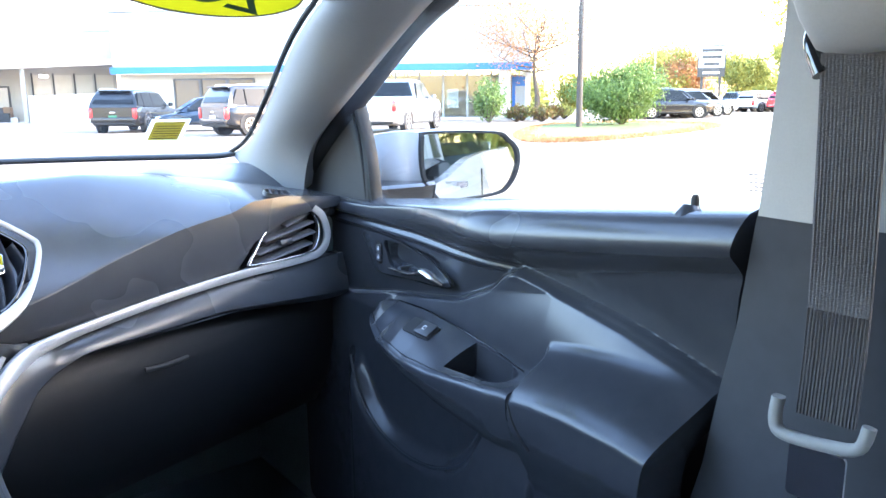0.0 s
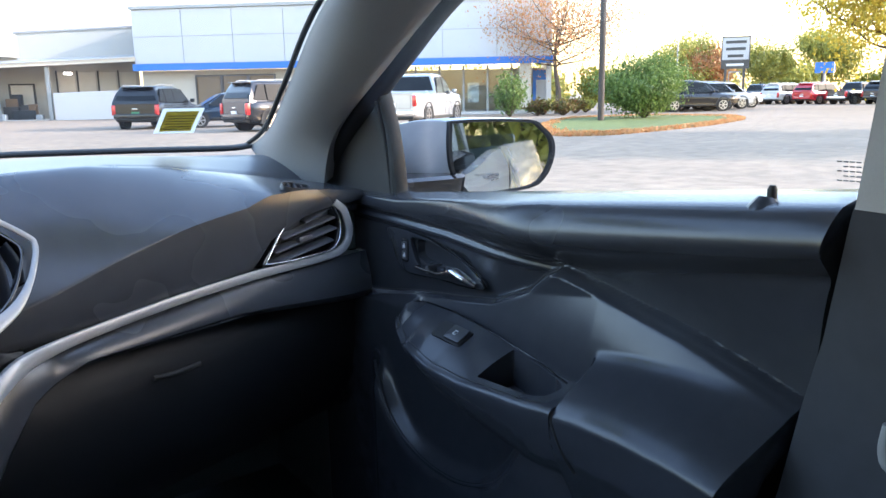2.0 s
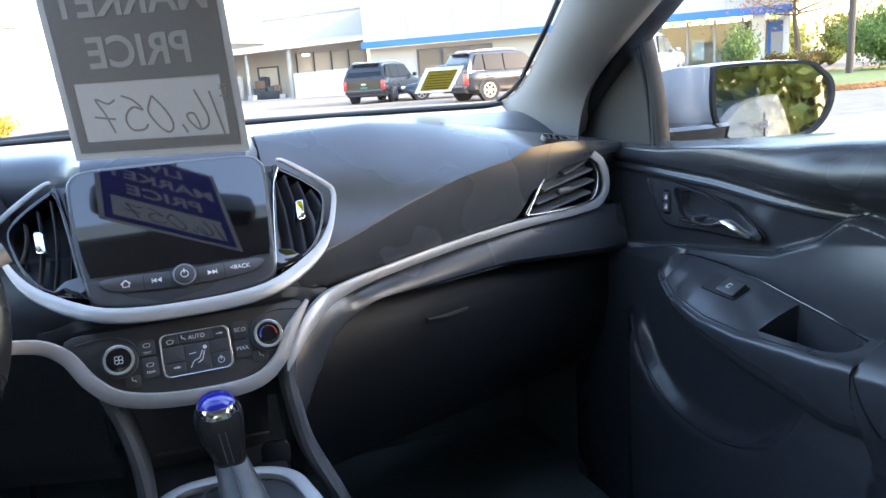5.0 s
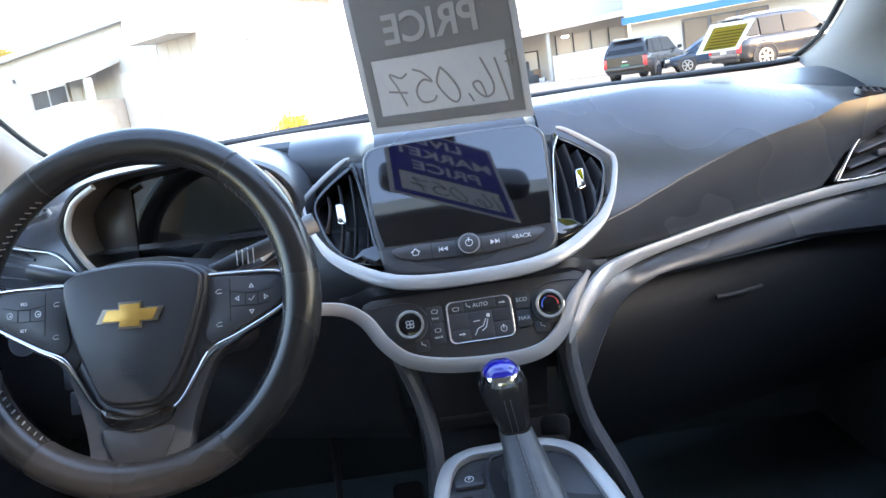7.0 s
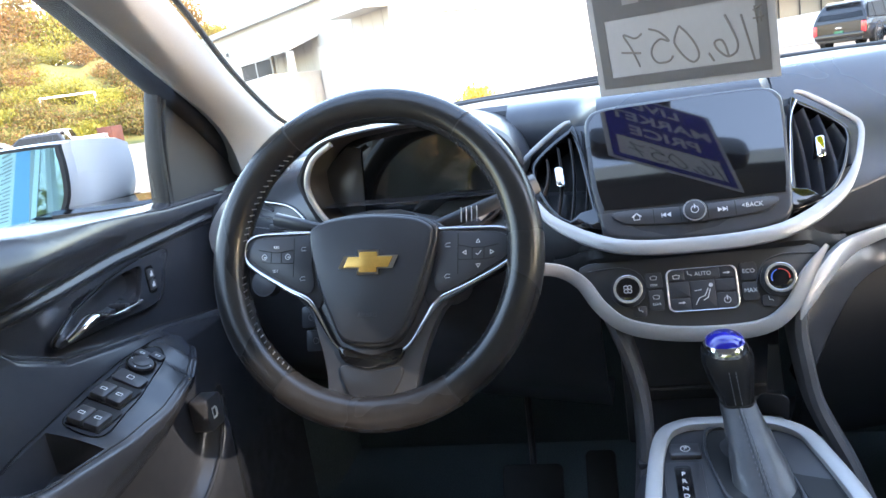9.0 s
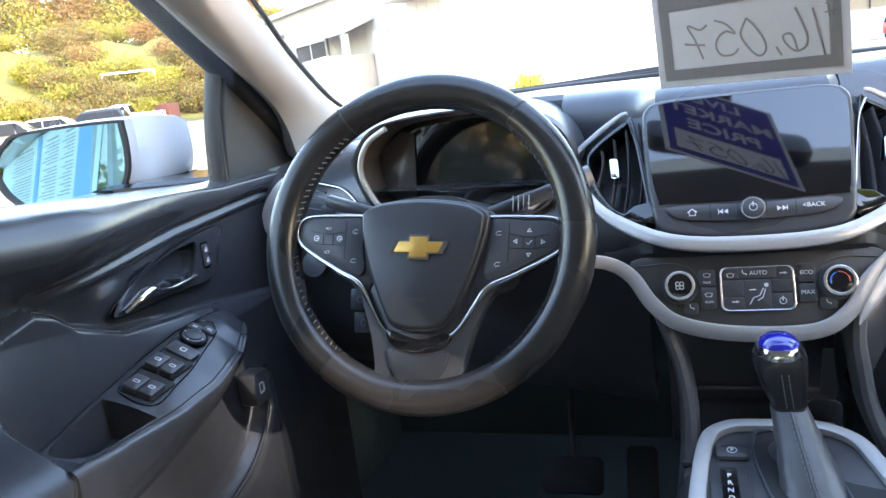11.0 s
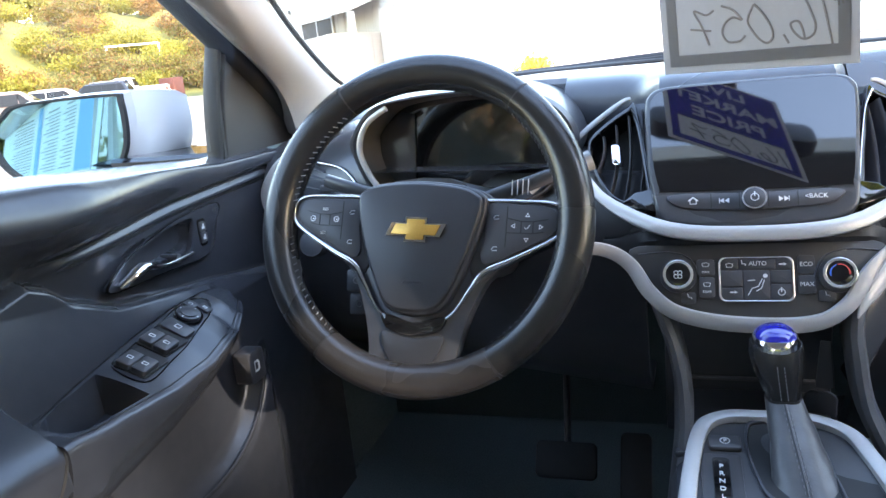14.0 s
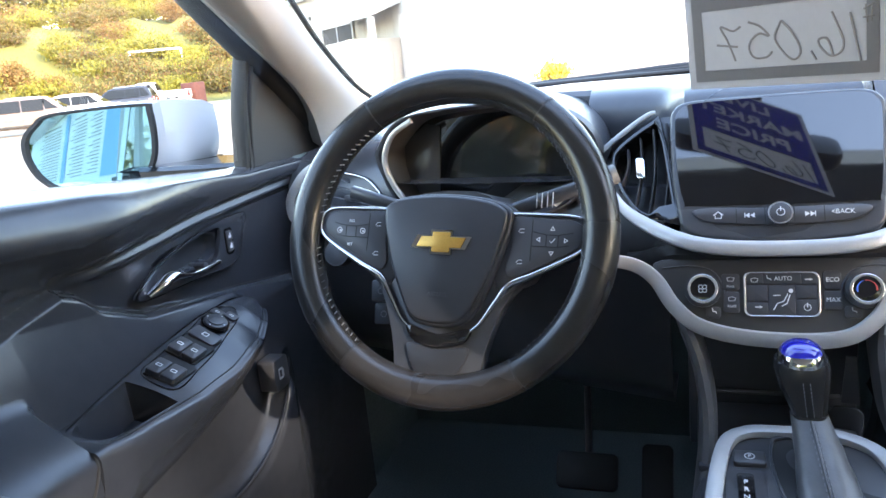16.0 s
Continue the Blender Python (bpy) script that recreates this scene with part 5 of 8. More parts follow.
mesh("cap_ring", *rings([(0.0105, 0.860, 0.781, 0.0215, 0.0225), (0.0105, 0.861, 0.792, 0.0222, 0.0226), (0.0105, 0.862, 0.799, 0.0195, 0.020)]), CHROME, lev, "chrome collar")
mesh("cap", *rings([(0.0105, 0.862, 0.796, 0.0198, 0.0205), (0.0105, 0.863, 0.803, 0.0168, 0.017), (0.0105, 0.864, 0.807, 0.010, 0.011), (0.0105, 0.864, 0.808, 0.002, 0.002)]), SHIFTBLUE, lev, "translucent deep blue cap")
mesh("band", *rings([(0.016, 0.848, 0.737, 0.0155, 0.0165), (0.016, 0.848, 0.744, 0.0155, 0.0165)]), RUBBER, lev)
R, k = [], 36
for i in range(15):
    f = i / 14
    rx, ry = 0.0165 + 0.0125 * f ** 1.1, 0.0165 + 0.020 * f ** 1.2
    cx, cy, cz = 0.016 + 0.013 * f, 0.848 - 0.066 * f, 0.742 - 0.060 * f
    R.append([(cx + rx * math.cos(2 * math.pi * j / k) * (1 + 0.06 * f * math.sin(5 * 2 * math.pi * j / k + 4 * f) + 0.05 * math.sin(22 * f + 2.0 * math.sin(2 * math.pi * j / k)) * f * (1 - f) * 2), cy + ry * math.sin(2 * math.pi * j / k) * (1 + 0.05 * f * math.sin(14 * f) * abs(math.cos(2 * math.pi * j / k))), cz) for j in range(k)])
mesh("boot", *grid(R, True), SHEENHIDE, lev, "folded dark grey leather boot")
for dx in (-0.003, 0.003):
    for i in range(9):
        z = 0.746 + 0.0040 * i
        f = i / 8
        mesh("stitch", *sweep([(0.0155 - 0.004 * f + dx, 0.8305 + 0.004 * f - 0.0062 * f, z), (0.0153 - 0.004 * f + dx, 0.8305 + 0.0035 * f - 0.0062 * f, z + 0.0028)], 0.0009, 0.0009, k=5, up=(0, 1, 0)), STITCH, lev)
for i in range(16):
    f = 0.08 + 0.055 * i
    yb, zb_ = 0.848 - 0.066 * f - (0.0165 + 0.020 * f ** 1.2) * 1.02, 0.742 - 0.060 * f
    for dx in (-0.0025, 0.0025):
        mesh("stitch", *sweep([(0.016 + 0.013 * f + dx, yb - 0.0006, zb_ + 0.0006), (0.016 + 0.013 * f + dx, yb - 0.0028, zb_ - 0.0010)], 0.0009, 0.0009, k=5), STITCH, lev)
mesh("boot_ridge", *sweep([(0.016 + 0.013 * f, 0.848 - 0.066 * f - (0.0165 + 0.020 * f ** 1.2) * 1.0, 0.742 - 0.060 * f) for f in [i / 10 for i in range(11)]], 0.0026, 0.0026, k=6), SHEENHIDE, lev)

# ---- steering wheel ----
WM = plane_at((-0.335, 0.862, 0.920), 23, 0, -4)
WN = tuple(WM.to_3x3() @ Vector((0, 0, 1)))
wheel = empty("steering_wheel", "black leather-wrapped steering wheel with a gold badge", "steering wheel", at=(-0.335, 0.862, 0.920))
def arc(a0, a1, r=0.1645, n=24, h=0.0):
    return [pt(r * math.cos(radians(a0 + (a1 - a0) * i / n)), r * math.sin(radians(a0 + (a1 - a0) * i / n)) * 1.0, WM, h) for i in range(n + 1)]
SEAMS = (54, 126, 236, 304)
for a0, a1, m_ in ((54, 126, LEATHER), (126, 236, LEATHER), (236, 304, LEATHERW), (304, 414, LEATHER)):
    mesh("rim", *sweep(arc(a0 + 0.4, a1 - 0.4), 0.0355, 0.038, up=WN, k=20, power=2.2, taper=lambda f: 1.0 + 0.05 * math.sin(math.pi * f) ** 2), m_, wheel, "leather rim section")
for a in SEAMS:
    mesh("rim_seam", *sweep(arc(a - 0.5, a + 0.5, n=2), 0.0345, 0.0370, up=WN, k=18), RUBBER, wheel)
for a0, a1 in ((130, 172), (188, 233), (307, 352), (8, 50)):
    for i in range(16):
        a = a0 + (a1 - a0) * i / 15
        mesh("stitch", *sweep([pt(0.1466 * math.cos(radians(a)), 0.1466 * math.sin(radians(a)), WM, 0.003), pt(0.1476 * math.cos(radians(a + 1.0)), 0.1476 * math.sin(radians(a + 1.0)), WM, 0.009)], 0.0014, 0.0014, k=5), STITCH, wheel)
WM = WM @ Matrix.Translation((0.004, -0.012, 0))
hub = [(-0.063, 0.045), (-0.040, 0.052), (0.0, 0.055), (0.040, 0.052), (0.063, 0.045), (0.071, 0.031), (0.060, -0.016), (0.042, -0.062), (0.026, -0.081), (0.0, -0.085), (-0.026, -0.081), (-0.040, -0.062), (-0.060, -0.016), (-0.071, 0.031)]
ho = [tuple(p)[:2] for p in curve([(*q, 0) for q in hub], 4, True)]
mesh("airbag_cover", *join(slab(ho, -0.02, 0.012, WM), slab(shrink(ho, 0.95), 0.012, 0.019, WM)), HUBVINYL, wheel, "grained black airbag cover", bevel=0.006, seg=3)
writing("airbag_mark", "AIRBAG", 0.0062, DARK, WM @ Matrix.Translation((0, -0.052, 0.0192)), wheel)
mesh("hub_plate", *slab(shrink(ho, 1.04, (0, -0.01)), -0.03, -0.004, WM), DARK, wheel, bevel=0.004)
for s in (-1, 1):
    sp = [(s * 0.050, 0.034), (s * 0.138, 0.036), (s * 0.152, 0.020), (s * 0.146, 0.002), (s * 0.10, -0.022), (s * 0.060, -0.045)]
    spo = [tuple(p)[:2] for p in curve([(*q, 0) for q in sp], 4, True)]
    mesh("spoke", *slab(spo, -0.022, 0.002, WM), DARK, wheel, "spoke with button cluster", bevel=0.004)
    mesh("chrome_edge", *sweep(curve([pt(s * a, b, WM, 0.003) for a, b in ((0.060, 0.037), (0.10, 0.0375), (0.138, 0.036), (0.150, 0.024), (0.144, 0.004), (0.10, -0.022), (0.072, -0.036), (0.058, -0.055), (0.040, -0.082), (0.018, -0.093), (0.0, -0.095))], 6), 0.0040, 0.0042, up=WN, power=3, taper=lambda f: 0.75 + 1.05 * math.exp(-((f - 0.60) / 0.15) ** 2) - 0.35 * step((f - 0.80) / 0.2)), CHROME, wheel, "chrome spoke edging")
    kp = [tuple(p)[:2] for p in curve([(s * a, b, 0) for a, b in ((0.070, 0.033), (0.105, 0.0335), (0.134, 0.032), (0.145, 0.022), (0.139, 0.006), (0.105, -0.014), (0.076, -0.028), (0.066, -0.020), (0.070, 0.005))], 4, True)]
    mesh("key_pad", *slab(kp, 0.002, 0.0048, WM), BUTTON, wheel, "black control pad", bevel=0.001)
    cx, cy = s * 0.112, 0.011
    for p in ([(-0.021, 0.009), (-0.006, 0.006), (0.006, 0.006), (0.021, 0.009)], [(-0.021, -0.006), (-0.006, -0.006), (0.006, -0.006), (0.017, -0.004)], [(-0.006, 0.006), (-0.006, -0.006)], [(0.006, 0.006), (0.006, -0.006)], [(-0.021, 0.021), (-0.021, -0.021)]):
        mesh("key_seam", *sweep([pt(cx + s * a, cy + b, WM, 0.0049) for a, b in p], 0.0010, 0.0008, k=6), RUBBER, wheel)
    for dx, dy in ((0.0, 0.0125), (0.0, -0.0125), (0.014, 0.001), (-0.014, 0.001)):
        tri = [(0.0, 0.0026), (-0.0026, -0.0018), (0.0026, -0.0018)] if abs(dx) < 0.01 else [(0.0026, 0.0), (-0.0018, 0.0026), (-0.0018, -0.0026)]
        f = -1 if dy < 0 or dx < 0 else 1
        if s > 0:
            mesh("icon", *frame2d([(cx + dx + f * a, cy + dy + f * b) for a, b in tri], shrink([(cx + dx + f * a, cy + dy + f * b) for a, b in tri], 0.55), 0.0048, 0.0051, WM), ICON, wheel)
        elif dx:
            mesh("icon", *join(frame2d(disc(cx + dx, cy + dy, 0.0032, 14), disc(cx + dx, cy + dy, 0.0025, 14), 0.0048, 0.0051, WM), slab(rrect(cx + dx - 0.0005, cy + dy - 0.001, cx + dx + 0.0016, cy + dy + 0.0004, 0.0002), 0.0048, 0.0051, WM)), ICON, wheel)
    if s > 0:
        mesh("icon", *sweep([pt(cx + a, cy + b, WM, 0.005) for a, b in ((-0.0025, 0.0), (-0.0006, -0.002), (0.003, 0.0025))], 0.0009, 0.0006, k=6), ICON, wheel)
    for k_, dy in enumerate((0.020, -0.012)):
        mesh("icon", *join(*[sweep([pt(s * 0.080 + a, dy + b, WM, 0.005) for a, b in p], 0.0008, 0.0006, k=6) for p in ([(-0.003, -0.001), (-0.001, 0.002), (0.003, 0.002)], [(-0.002, -0.002), (0.003, -0.0015)])]), ICON, wheel)
for t_, x, y in (("RES", -0.112, 0.0225), ("SET", -0.112, -0.0035)):
    writing("lettering", t_, 0.0044, ICON, WM @ Matrix.Translation((x, y, 0.0050)), wheel)
lo = [(-0.098, -0.020), (-0.074, -0.045), (-0.057, -0.085), (-0.048, -0.125), (-0.050, -0.148), (0.0, -0.150), (0.050, -0.148), (0.048, -0.125), (0.057, -0.085), (0.074, -0.045), (0.098, -0.020), (0.03, -0.03), (-0.03, -0.03)]
mesh("lower_spoke", *slab([tuple(p)[:2] for p in curve([(*q, 0) for q in lo], 4, True)], -0.02, 0.0, WM), DARK, wheel, "black lower spoke", bevel=0.004)
mesh("lower_trim", *slab([tuple(p)[:2] for p in curve([(*q, 0) for q in ((-0.034, -0.084), (0.0, -0.092), (0.034, -0.084), (0.028, -0.100), (0.0, -0.106), (-0.028, -0.100))], 4, True)], -0.004, 0.006, WM), GLOSS, wheel, "glossy black trim", bevel=0.002)
mesh("lower_shield", *slab([tuple(p)[:2] for p in curve([(*q, 0) for q in ((-0.034, -0.104), (0.0, -0.108), (0.034, -0.104), (0.022, -0.134), (0.0, -0.140), (-0.022, -0.134))], 4, True)], -0.004, 0.004, WM), HUBVINYL, wheel, bevel=0.002)
bow = [(-0.0265, -0.0055), (-0.0095, -0.0055), (-0.0095, -0.0105), (0.0095, -0.0105), (0.0095, -0.0055), (0.0215, -0.0055), (0.0265, 0.0055), (0.0095, 0.0055), (0.0095, 0.0105), (-0.0095, 0.0105), (-0.0095, 0.0055), (-0.0215, 0.0055)]
BM = WM @ Matrix.Translation((0, 0.002, 0.019)) @ Matrix.Diagonal((1.12, 1.12, 1.0, 1.0))
mesh("badge_rim", *slab(shrink(bow, 1.10, (0, 0)), 0, 0.002, BM), CHROME, wheel, "chrome badge edge")
mesh("badge", *slab(shrink(bow, 0.90, (0, 0)), 0.002, 0.0035, BM), GOLD, wheel, "plain gold cross-shaped badge", bevel=0.0006)
col = mesh("column_cover", *sweep([(-0.335, 0.875, 0.905), (-0.335, 0.95, 0.885), (-0.335, 1.05, 0.86), (-0.335, 1.15, 0.83)], 0.13, 0.12, k=20, power=3), DARK)
tagged(col, "black steering column shroud", "column cover")
# stalks
STALKGREY = mat("stalk_grey", (0.17, 0.17, 0.165), 0.5)
for s, nm in ((1, "wiper"), (-1, "indicator")):
    st = empty("column_stalk", "black %s stalk on the steering column" % nm, "control stalk")
    mesh("lever", *sweep([(-0.335 + s * 0.05, 0.945, 0.925), (-0.335 + s * 0.11, 0.955, 0.942), (-0.335 + s * 0.150, 0.964, 0.953)], 0.013, 0.017, k=14), DARK, st)
    if s > 0:
        mesh("tip", *sweep([(-0.335 + s * 0.149, 0.964, 0.953), (-0.335 + s * 0.170, 0.970, 0.960)], 0.022, 0.022, k=14), STALKGREY, st, "grey end cap")
    for i in range(4 if s > 0 else 0):
        mesh("mark", *sweep([(-0.335 + s * (0.084 + 0.006 * i), 0.9405, 0.930), (-0.335 + s * (0.086 + 0.006 * i), 0.9405, 0.947)], 0.0014, 0.0012), ICON, st)

# ---- instrument cluster ----
clu = empty("instrument_cluster", "dark instrument display under a curved hood, switched off", "instrument cluster")
CO = [(-0.475, 0.975), (-0.466, 1.003), (-0.44, 1.028), (-0.40, 1.037), (-0.33, 1.040), (-0.26, 1.034), (-0.215, 1.012), (-0.197, 0.975), (-0.213, 0.940), (-0.250, 0.907), (-0.335, 0.895), (-0.440, 0.907)]
cc = [tuple(p)[:2] for p in curve([(*q, 0) for q in CO], 5, True)]
R = []
for y, f in ((1.052, 1.075), (1.040, 1.045), (1.040, 1.015), (1.050, 0.985), (1.085, 0.93), (1.12, 0.90)):
    R.append([(p[0], y - 0.12 * (p[1] - 0.965), p[1]) for p in shrink(cc, f, (-0.335, 0.965))])
mesh("hood", *grid([r + r[:1] for r in R]), DARK, clu, "grained instrument hood")
R = [[(p[0], y - 0.12 * (p[1] - 0.965), p[1]) for p in shrink(cc, f, (-0.335, 0.965)) if p[1] > 0.935] for y, f in ((1.050, 1.07), (1.065, 1.085), (1.12, 1.085), (1.22, 1.05))]
mesh("hood_top", *grid(R), DASH, clu)
for pts in ([(-0.425, 1.030), (-0.455, 1.012), (-0.470, 0.980), (-0.462, 0.945), (-0.445, 0.918)], [(-0.225, 1.018), (-0.206, 0.990), (-0.204, 0.965), (-0.222, 0.935), (-0.25, 0.912)]):
    mesh("silver_edge", *sweep(curve([(x, 1.040 - 0.1 * (z - 0.97), z) for x, z in pts], 6), 0.0075, 0.008, up=(0, 1, 0)), SILVER, clu, "satin silver edge")
mesh("display", *slab([(p[0] + 0.335, p[1] - 0.965) for p in shrink(cc, 0.945, (-0.335, 0.965))], -0.01, 0.0, plane_at((-0.335, 1.098, 0.965), 7)), SCREEN, clu, "dark display glass", smooth=False)
CP = plane_at((-0.335, 1.097, 0.965), 7)
mesh("cheek", *slab([(-0.128, 0.030), (-0.095, 0.055), (-0.075, 0.050), (-0.080, -0.045), (-0.105, -0.048), (-0.128, -0.010)], 0.0, 0.004, CP), DASH, clu, "grey side cheek", bevel=0.002)
mesh("lower_lip", *slab(rrect(-0.09, -0.058, 0.10, -0.052, 0.002), 0.0, 0.006, CP), DARK, clu)
# light switch left of the column
ls = mesh("light_switch", *slab(disc(0, 0, 0.017), 0, 0.02, plane_at((-0.566, 1.068, 0.846), 20)), DARK, dash, "round light switch", bevel=0.002)
mesh("switch_ring", *frame2d(disc(0, 0, 0.0185), disc(0, 0, 0.0165), 0, 0.019, plane_at((-0.566, 1.068, 0.846), 20)), BUTTON, ls)
# column-side pad buttons
for i, z in enumerate((0.832, 0.802)):
    b = mesh("mode_button", *slab(rrect(-0.013, -0.013, 0.013, 0.013, 0.003), 0, 0.012, plane_at((-0.448, 0.94, z), 20)), DARK, wheel, bevel=0.002)
    mesh("icon", *frame2d(disc(0, 0, 0.004, 12), disc(0, 0, 0.0033, 12), 0.012, 0.0123, plane_at((-0.448, 0.94, z), 20)), GREYPRINT, b)

# ---- pedals and mat ----
pd = empty("brake_pedal", "dark brake pedal with rubber pad", "pedal")
mesh("pad", *slab(rrect(-0.05, -0.03, 0.05, 0.03, 0.01), 0, 0.015, plane_at((-0.26, 1.24, 0.42), 35)), RUBBER, pd, bevel=0.004)
mesh("arm", *sweep([(-0.26, 1.26, 0.43), (-0.27, 1.36, 0.55), (-0.27, 1.40, 0.70)], 0.012, 0.03), DARK, pd)
pa = empty("accelerator_pedal", "dark rubber-faced accelerator pedal", "pedal")
mesh("pad", *slab(rrect(-0.025, -0.08, 0.025, 0.08, 0.01), 0, 0.015, plane_at((-0.15, 1.25, 0.38), 40)), RUBBER, pa, bevel=0.004)
mt = empty("floor_mat", "ribbed black floor mat under the steering wheel", "floor mat")
mesh("sheet", *slab(rrect(-0.23, -0.28, 0.23, 0.28, 0.04), 0, 0.01, Matrix.Translation((-0.36, 0.98, 0.292))), CARPET, mt, bevel=0.003)
for i in range(7):
    mesh("rib", *sweep([(-0.42 + 0.02 * i, 0.80, 0.303), (-0.42 + 0.02 * i, 1.15, 0.303)], 0.008, 0.006), RUBBER, mt)


# ---- seats ----
def seat(s, label):
    e = empty("bucket_seat", label, "car seat", "front seats", at=(s * 0.37, 0.40, 0.29))
    cx = s * 0.37
    def cushion(y0, y1, wd, z0, z1, bol):
        P = []
        for i in range(19):
            f = i / 18
            row = []
            for j in range(17):
                g = -1 + 2 * j / 16
                edge = min(1, (1 - abs(g)) / 0.12) ** 0.5 * min(1, f / 0.08, (1 - f) / 0.08) ** 0.5
                row.append((cx + g * wd / 2, y0 + (y1 - y0) * f, z0 + (z1 - z0) * f - 0.07 * (1 - edge) + bol * abs(g) ** 3 * edge))
            P.append(row)
        return shell(P, (0, 0, -0.13))
    mesh("seat_cushion", *cushion(0.18, 0.80, 0.50, 0.50, 0.55, 0.035), CLOTH, e, "grey cloth seat cushion")
    P = []
    for i in range(21):
        f = i / 20
        row = []
        for j in range(17):
            g = -1 + 2 * j / 16
            wd = lerp(f, [0, 0.3, 0.75, 1], [0.48, 0.52, 0.50, 0.34])
            edge = min(1, (1 - abs(g)) / 0.12) ** 0.5 * min(1, (1 - f) / 0.06) ** 0.5
            row.append((cx + g * wd / 2, 0.22 - 0.27 * f + 0.05 * abs(g) ** 3 * edge - 0.05 * (1 - edge), 0.50 + 0.44 * f))
        P.append(row)
    mesh("backrest", *shell(P, (0, -0.11, 0.02)), CLOTH, e, "grey cloth backrest with side bolsters")
    mesh("base", *box(cx, 0.45, 0.345, 0.40, 0.5, 0.10), DARK, e, bevel=0.02)
    mesh("headrest", *box(cx, -0.11, 1.055, 0.26, 0.10, 0.15), CLOTH, e, bevel=0.035, seg=4)
    for q in (-0.06, 0.06):
        mesh("post", *sweep([(cx + q, -0.10, 0.90), (cx + q, -0.11, 1.02)], 0.012, 0.012, up=(0, 1, 0)), CHROME, e)
    return e


seat(1, "grey cloth front passenger seat with stitched bolsters")
seat(-1, "grey cloth driver's seat")
bench = empty("rear_bench", "grey cloth rear bench seat", "bench seat", at=(0, -0.9, 0.29))
mesh("cushion", *box(0, -0.80, 0.40, 1.28, 0.52, 0.22), CLOTH, bench, bevel=0.05, seg=4)
mesh("backrest", *box(0, -1.20, 0.68, 1.28, 0.18, 0.56), CLOTH, bench, bevel=0.05, seg=4)

# ---- passenger seat belt ----
belt = empty("seat_belt", "black seat belt hanging from its pillar anchor", "seat belt", at=(0.61, 0.27, 1.2))
bp = [(0.592, 0.262, 1.175), (0.597, 0.261, 1.10), (0.600, 0.259, 0.98), (0.602, 0.262, 0.89)]
P = [[(p[0], p[1] + 0.0235 * g, p[2]) for g in (-1, -0.5, 0, 0.5, 1)] for p in curve(bp, 6)]
mesh("webbing", *shell(P, (0.0025, 0, 0)), WEB, belt, "ribbed black webbing")
for q in range(17):
    yy = 0.240 + 0.00275 * q
    mesh("rib", *sweep([(p[0] - 0.0003, p[1] - 0.262 + yy, p[2]) for p in curve(bp, 3)], 0.0020, 0.0007, k=5), WEB, belt)
mesh("anchor_loop", *sweep(curve([(0.616, 0.302, 1.196), (0.606, 0.299, 1.186), (0.600, 0.293, 1.174), (0.596, 0.285, 1.160)], 5), 0.014, 0.012, up=(1, 0, 0)), GLOSS, belt, "black anchor loop")
mesh("anchor_cover", *rings([(0.612, 0.258, 1.172, 0.016, 0.022), (0.605, 0.256, 1.178, 0.026, 0.036), (0.598, 0.256, 1.200, 0.034, 0.046), (0.592, 0.258, 1.25, 0.036, 0.062), (0.585, 0.262, 1.32, 0.034, 0.075), (0.57, 0.262, 1.38, 0.03, 0.08)]), BEIGE, belt, "grey anchor cover")
mesh("latch_holder", *sweep(curve([(0.588, 0.293, 0.905), (0.587, 0.294, 0.885), (0.585, 0.285, 0.876), (0.585, 0.25, 0.878), (0.585, 0.228, 0.884), (0.588, 0.223, 0.902)], 5), 0.010, 0.012, up=(1, 0, 0)), GREYPRINT, belt, "grey plastic latch holder")
mesh("latch_plate", *slab(rrect(-0.022, -0.045, 0.022, 0.0, 0.004), 0, 0.003, Matrix(((0, 0, 1, 0.585), (1, 0, 0, 0.258), (0, 1, 0, 0.872), (0, 0, 0, 1)))), CHROME, belt, "steel latch tongue")

# ---- outside mirrors ----
GLASSLINE = [(-0.083, 0.050), (-0.069, 0.062), (0.042, 0.061), (0.068, 0.047), (0.083, 0.027), (0.083, -0.004), (0.068, -0.037), (0.040, -0.055), (-0.045, -0.064), (-0.064, -0.055), (-0.083, -0.015)]


